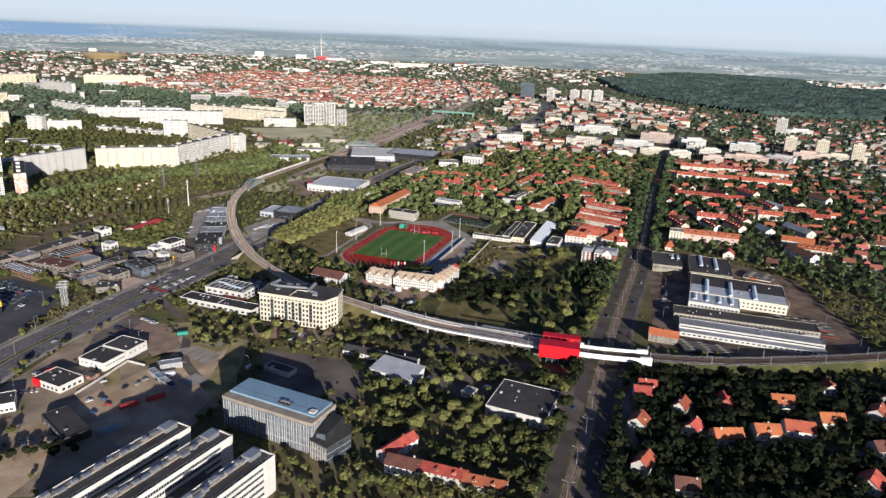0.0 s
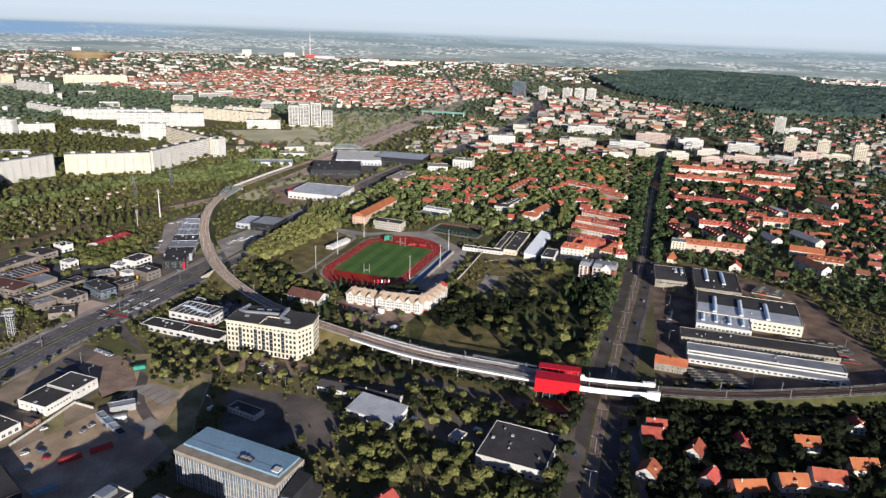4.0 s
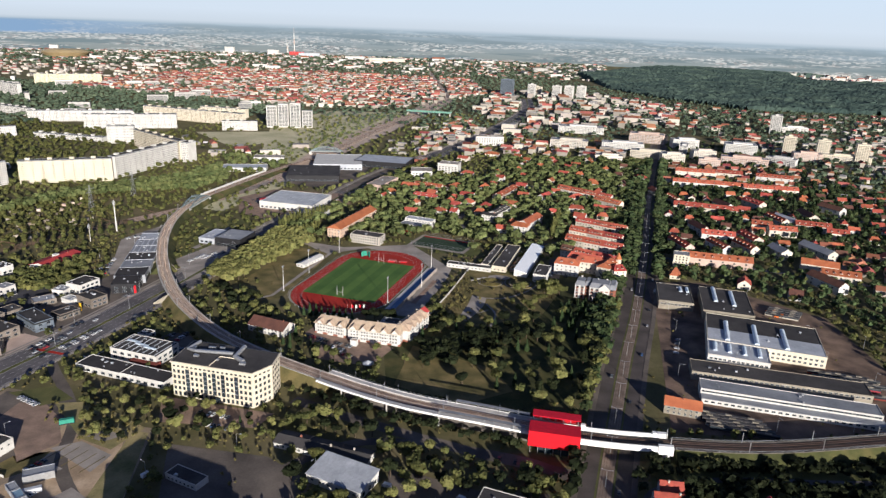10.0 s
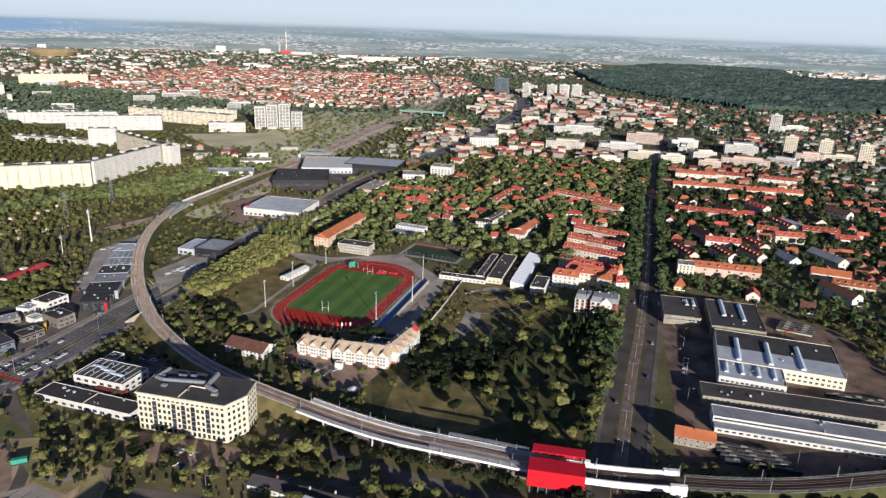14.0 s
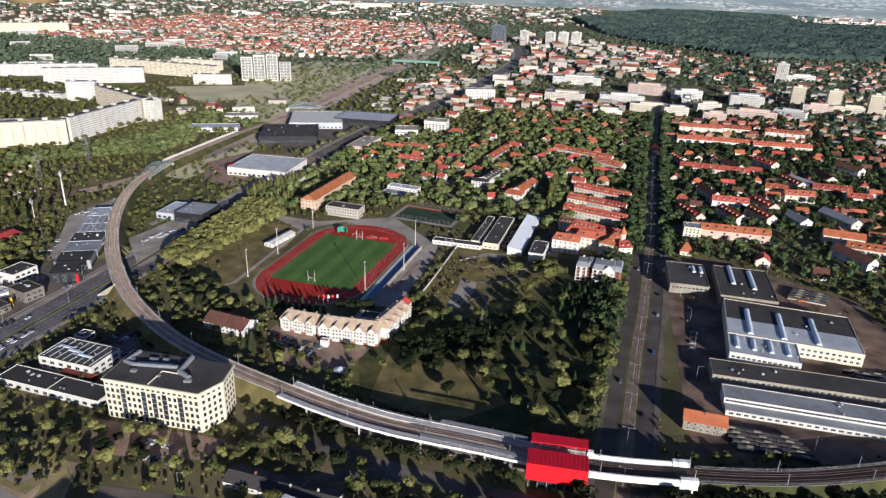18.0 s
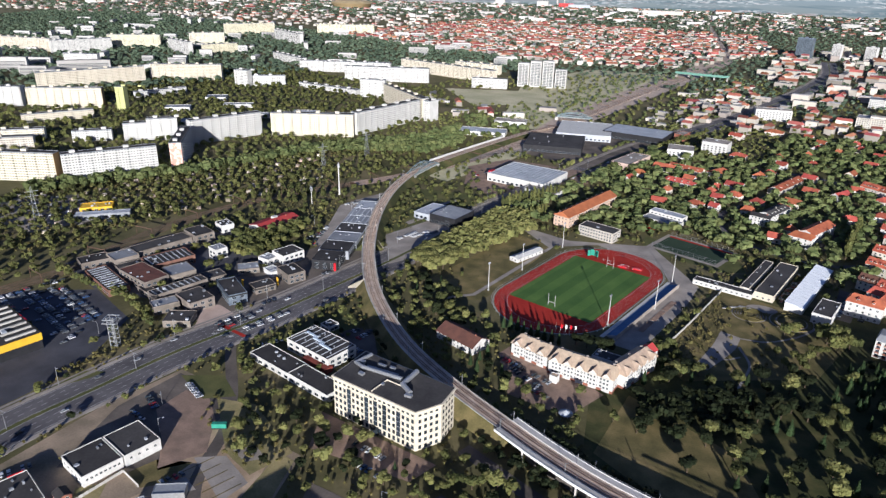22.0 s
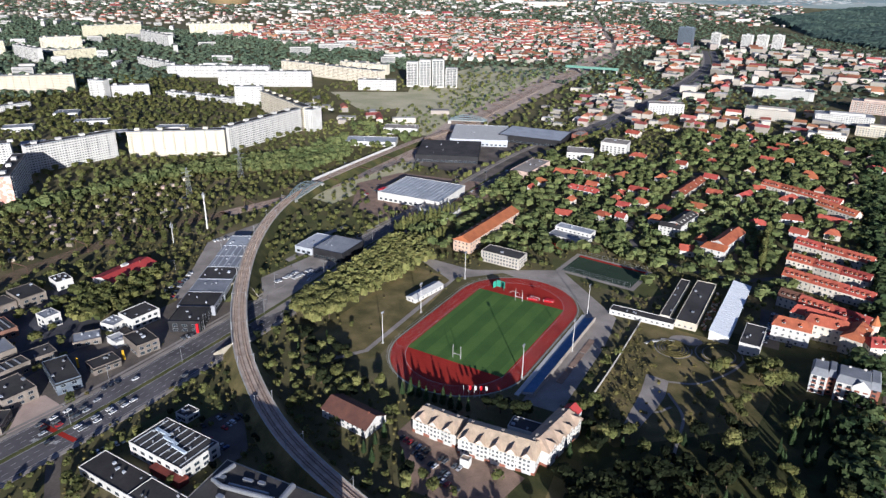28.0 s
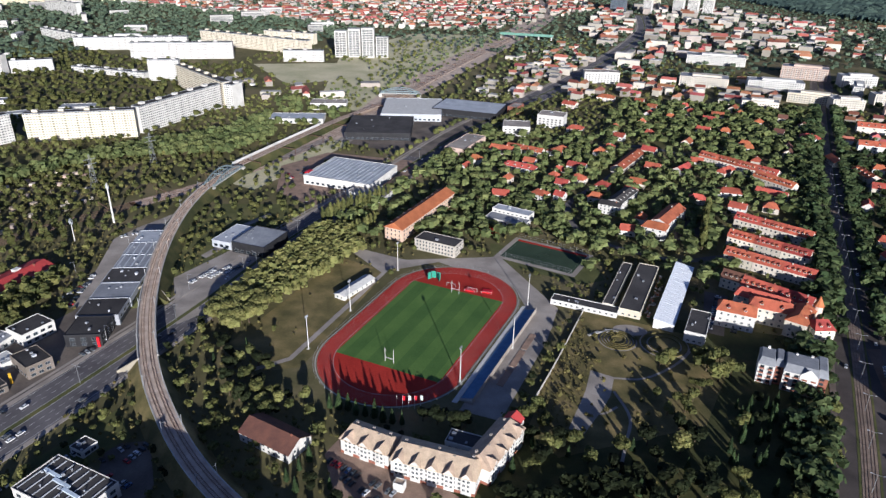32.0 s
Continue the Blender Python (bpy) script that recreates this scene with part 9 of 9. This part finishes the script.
CABIN = Build().faces([(-1.95, -0.82, 0.95), (1.15, -0.82, 0.95), (0.45, -0.68, 1.42), (-1.45, -0.68, 1.38), (-1.95, 0.82, 0.95), (1.15, 0.82, 0.95), (0.45, 0.68, 1.42), (-1.45, 0.68, 1.38)], [(0, 1, 2, 3), (5, 4, 7, 6), (1, 5, 6, 2), (4, 0, 3, 7), (3, 2, 6, 7)]).mesh("cabin", GLASS)
WB_ = Build()
for wx in (-1.35, 1.35):
    for wy in (-0.86, 0.66):
        WB_.faces([(wx + 0.32 * math.cos(a), wy + o, 0.32 + 0.32 * math.sin(a)) for o in (0, 0.2) for a in np.linspace(0, 5.6, 9)], [tuple(range(9)), tuple(range(9, 18))[::-1]] + [(9 + i, 9 + (i + 1) % 9, (i + 1) % 9, i) for i in range(9)])
WHEELS = WB_.mesh("wheel_set", TYRE)
BODIES = [car_body(p) for p in PAINTS]
CARN = ["white", "silver", "black", "dark grey", "red", "dark blue"]
crand = random.Random(11)


def car(x, y, rot, where, group, k=None, z=0.05):
    k = crand.choices(range(6), (5, 4, 5, 4, 2, 2))[0] if k is None else k
    c = thing("car", CARN[k] + " hatchback " + where, "car", pose(x, y, z, 0, 0, rot), group, data=BODIES[k])
    part("cabin", CABIN, c)


def car_row(x, y, rot, n, heading, step=2.7, miss=0.2, where="parked in a row", group="parked cars", k=None):
    for i in range(n):
        if crand.random() > miss:
            o = i * step
            car(x + o * math.cos(radians(rot)), y + o * math.sin(radians(rot)), heading + crand.choice((0, 180)) + crand.uniform(-3, 3), where, group, k)


for i in range(4):
    car_row(-284 + 9 * i, 155 + 12 * i, 35, 7, 125, 4.0, 0.35, "parked on the dirt lot", "cars on the dirt lot")
for (x, y, r) in ((-222, 262, 70), (-216, 268, 80), (-214, 274, 60), (-206, 276, 75), (-200, 281, 60), (-222, 240, 20), (-228, 246, 30), (-232, 250, 80), (-226, 230, 10), (-240, 268, 40), (-236, 243, 45)):
    car(x, y, r, "parked on bare ground", "cars on the dirt lot")
car_row(-262, 372, -28, 6, 60, 3.2, 0.1, "parked beside the lawn", "cars by the white hall")
car_row(-274, 352, -30, 5, 55, 3.0, 0.2, "parked on asphalt", "cars by the white hall")
car_row(-272, 338, -20, 4, 10, 3.4, 0.2, "parked on asphalt", "cars by the white hall")
LOTCARS = Build()


def lot_car(x, y, rot):
    k, c, q = crand.choices(range(6), (3, 3, 6, 6, 1, 3))[0], math.cos(radians(rot)), math.sin(radians(rot))
    for me, glass_part in ((BODIES[k], False), (CABIN, True)):
        n = len(LOTCARS.v)
        LOTCARS.v += [(x + v.co.x * c - v.co.y * q, y + v.co.x * q + v.co.y * c, v.co.z + 0.05) for v in me.vertices]
        for f in me.polygons:
            LOTCARS.f.append(tuple(i + n for i in f.vertices))
            LOTCARS.mi.append(6 if glass_part else 7 if f.material_index else k)


LOT = [(-492, 408), (-462, 448), (-392, 438), (-346, 412), (-338, 352), (-372, 372), (-388, 378), (-430, 392), (-445, 340), (-490, 350)]
for r in range(16):
    for k in range(44):
        x, y = -495 + 2.75 * k * 0.94 + r * 2.6, 438 - 2.75 * k * 0.33 - r * 7.6 + 22
        if inside([(x, y)], LOT)[0] and clear([(x, y)], 1.5)[0] and (r % 3 or k % 11 > 2) and crand.random() < (0.62 if r % 3 else 0.2):
            lot_car(x, y, 71 + crand.choice((0, 180)) + crand.uniform(-3, 3))
thing("parked_cars", "rows of parked cars filling the large car park", "cars", kind="stuff", data=LOTCARS.mesh("parked_cars", *PAINTS, GLASS, TYRE))
car_row(-352, 700, 45, 9, -45, 3.0, 0.1, "parked at the kerb", "white cars by the fence", 0)
car_row(-343, 715, 30, 5, -50, 3.4, 0.3, "parked at the shop row", "cars at the shop row")
car_row(-330, 600, 80, 9, 10, 3.2, 0.2, "parked at the shop row", "cars at the shop row")
for i in range(3):
    car_row(-254 + 9 * i, 640 + 7 * i, 70, 8, -15, 3.2, 0.15, "parked on the van lot", "cars on the van lot", 0 if i < 2 else None)
car_row(-90, 470, -30, 9, 60, 3.0, 0.25, "parked in the hotel yard", "cars in the hotel yard")
car_row(-100, 480, -24, 14, 66, 3.0, 0.15, "parked along the hotel front", "cars in the hotel yard")
car_row(-76, 456, -30, 6, 60, 3.2, 0.4, "parked in the hotel yard", "cars in the hotel yard")
car_row(-200, 452, -17, 5, 70, 3.2, 0.2, "parked behind the dealership", "dealer cars")
car_row(-232, 452, 60, 6, -30, 3.2, 0.2, "parked behind the dealership", "dealer cars")
car_row(-250, 428, 60, 5, -30, 3.2, 0.2, "parked before the dealership", "dealer cars")
car_row(42, 329, -15, 5, 75, 3.2, 0.15, "parked below the station", "cars below the station")
car_row(-30, 292, -25, 5, 65, 3.2, 0.4, "parked in the warehouse yard", "yard cars")
car_row(-262, 868, 65, 9, -20, 3.4, 0.3, "parked at the retail hall", "cars at the retail hall")
car_row(-268, 880, 65, 8, -20, 3.4, 0.4, "parked at the retail hall", "cars at the retail hall")
car_row(-250, 880, 65, 7, -20, 3.4, 0.3, "parked at the retail hall", "cars at the retail hall")
car_row(-240, 850, 65, 6, -20, 3.4, 0.3, "parked at the retail hall", "cars at the retail hall")
car_row(90, 745, -22, 5, 70, 3.2, 0.2, "parked by the sheds", "cars by the sheds")
car_row(125, 640, 70, 6, -20, 3.2, 0.2, "parked by the flats", "cars by the flats")
for k in range(34):
    s = 60 + k * 24 + crand.uniform(-9, 9)
    lane = crand.choice((-14, -9, -4.8, 4.8, 9, 14))
    p, r = line_at(AVENUE, s)
    o = Vector((-math.sin(radians(r)), math.cos(radians(r)), 0)) * lane
    car(p.x + o.x, p.y + o.y, r + (0 if lane < 0 else 180), "driving on the avenue", "cars on the avenue", z=0.06)
for k in range(16):
    p, r = line_at(TRAM, 90 + k * 45 + crand.uniform(-9, 9))
    lane = crand.choice((-11, -7.5, 7.5, 11))
    o = Vector((-math.sin(radians(r)), math.cos(radians(r)), 0)) * lane
    car(p.x + o.x, p.y + o.y, r + (0 if lane < 0 else 180), "on the tram street", "cars on the tram street", z=0.06)

car_row(-215, 300, 62, 5, -20, 3.2, 0.2, "parked by the dirt lot fence", "cars on the dirt lot")
car_row(-262, 310, 72, 6, 160, 3.0, 0.3, "parked behind the white hall", "cars by the white hall")
car_row(-290, 272, 60, 6, -30, 3.0, 0.25, "parked at the restaurant", "cars at the restaurant")
car_row(-292, 245, 20, 7, 110, 3.0, 0.3, "parked at the restaurant", "cars at the restaurant")
car_row(-150, 366, -14, 9, 75, 3.2, 0.3, "parked before the office block", "office cars")
car_row(-140, 352, -14, 7, 75, 3.2, 0.45, "parked before the office block", "office cars")
car_row(185, 470, 70, 9, -20, 4.2, 0.5, "parked in the depot yard", "depot cars")
car_row(205, 600, 75, 6, -15, 3.4, 0.4, "parked in the depot yard", "depot cars")
car_row(-600, 560, 35, 10, 120, 3.4, 0.3, "parked in the lorry yard", "lorry yard cars")
car_row(-592, 545, 35, 8, 120, 3.4, 0.3, "parked in the lorry yard", "lorry yard cars")
for x, y, r in ((-580, 560, 40), (-566, 548, 130), (-552, 552, 40), (-150, 300, 60), (-20, 300, 160), (62, 250, 70), (20, 292, 150)):
    v = thing("van", "white panel van parked in a yard", "van", pose(x, y, 0.05, 0, 0, r), "vans")
    part("body", cached("vanb", lambda: Build().box(-2.7, -1, 0.4, 1.6, 1, 2.4).faces([(1.6, -1, 0.4), (2.7, -1, 0.4), (2.7, 1, 0.4), (1.6, 1, 0.4), (1.6, -1, 2.3), (2.5, -1, 1.3), (2.5, 1, 1.3), (1.6, 1, 2.3)], BOXF).mesh("body", PAINTS[0])), v)
    part("windscreen", cached("vanw", lambda: Build().faces([(2.52, -0.9, 1.35), (2.52, 0.9, 1.35), (1.66, 0.9, 2.27), (1.66, -0.9, 2.27)], [(0, 1, 2, 3)]).mesh("windscreen", GLASS)), v)
    part("wheel_set", WHEELS, v)["kind"] = "stuff"
bl = thing("skip_lorry", "green covered lorry trailer on the lot edge", "trailer", pose(-218, 346, 0.05, 0, 0, 25))
part("body", box_mesh("body", 8, 2.5, 2.6, GREENNET), bl, pose(0, 0, 0.8))
part("chassis", box_mesh("chassis", 8.4, 2.2, 0.8, BLACK), bl)
for i in range(5):
    car_row(-655 + 18 * i, 548 + 4 * i, 40, 9, 130, 4.6, 0.4, "parked in the lorry yard", "lorry yard cars", 0 if i % 2 else None)
car_row(-318, 592, 104, 12, 12, 4.2, 0.25, "parked at the shop row", "cars at the shop row")
car_row(-276, 540, 62, 5, -25, 3.2, 0.2, "parked at the red shop", "cars at the shop row")
car_row(-290, 470, 66, 5, -25, 4.4, 0.4, "parked on the shop forecourt", "cars at the shops")
car_row(110, 642, 72, 15, -18, 3.4, 0.15, "parked between sheds and flats", "cars by the flats")
fence2 = thing("garden_wall", "pale concrete panel wall beside the meadow", "wall", kind="structure", data=ribbon("garden_wall", smooth_line([(-6, 532), (9, 581), (28, 649)], 6), 0.25, 2.2, CONCRETE, thick=2.2))
for x, y, rs in ((49, 617, (4.5, 6.5, 8.5, 10.5)), (78, 617, (9, 13.5))):
    gc = thing("garden_circle", "round garden of low hedges and paved rings", "garden", pose(x, y, 0.06))
    for k, r in enumerate(rs):
        part("hedge_ring", mesh_of("hedge_ring", [(q * math.cos(a), q * math.sin(a), z) for q, z in ((r, 0), (r, 0.7), (r + 0.8, 0.7), (r + 0.8, 0)) for a in np.linspace(0, 6.283, 40)], [(40 * j + i, 40 * j + i + 1, 40 * j + 41 + i, 40 * j + 40 + i) for j in range(3) for i in range(39)], BRUSH), gc)
        part("paved_ring", mesh_of("paved_ring", [(q * math.cos(a), q * math.sin(a), 0.03) for q in (r + 0.9, r + 1.9) for a in np.linspace(0, 6.283, 40)], [(i, i + 1, 41 + i, 40 + i) for i in range(39)], PAVING), gc)
thing("paved_disc", "pale paved round court in the garden", "paving", pose(58, 631, 0.12), kind="structure", data=mesh_of("paved_disc", [(11 * math.cos(a * 0.2618), 6.5 * math.sin(a * 0.2618), 0) for a in range(24)], [tuple(range(24))], PAVING))
junk = random.Random(5)
for k in range(22):
    w, d, h = junk.uniform(1.2, 3.4), junk.uniform(1.0, 2.4), junk.uniform(0.6, 1.8)
    ob = thing("junk_pile", "stack of pallets and building waste beside the shed", "pallets", pose(80 + 0.29 * (k * 3.0 - 33) + junk.uniform(-1.6, 1.6), 682 + 0.96 * (k * 3.0 - 33), 0.05, 0, 0, junk.uniform(0, 90)), group="junk by the sheds")
    for q in range(3):
        part("layer", box_mesh("layer", round(w * (1 - 0.12 * q), 1), round(d * (1 - 0.1 * q), 1), round(h / 3, 1) + 0.1, (PAVING, ORANGETILE, BEIGETILE, LINE)[(k + q) % 4]), ob, pose(0.2 * q, 0, q * (round(h / 3, 1) + 0.1), 0, 0, 9 * q))
for k in range(3):
    thing("park_bench_wall", "pale curved concrete seat wall", "bench", pose(34 + 6 * k, 622 + 3 * k, 0, 0, 0, 40 - 20 * k), data=box_mesh("park_bench_wall", 9, 1.6, 0.7, CONCRETE), group="seat walls")
car_row(-211, 459, 60, 6, -30, 3.2, 0.2, "parked beside the dealership", "dealer cars")
car_row(-197, 463, 75, 5, -20, 3.2, 0.3, "parked beside the dealership", "dealer cars")
for lane, n in ((4.8, 4), (9, 5), (13.5, 3), (-4.8, 4), (-9, 4)):
    for k in range(n):
        p, r = line_at(AVENUE, 238 + 8.5 * k + crand.uniform(-1.5, 1.5) + (14 if lane < 0 else 0))
        o = Vector((-math.sin(radians(r)), math.cos(radians(r)), 0)) * lane
        car(p.x + o.x, p.y + o.y, r + (0 if lane < 0 else 180), "waiting at the avenue junction", "cars on the avenue", z=0.06)
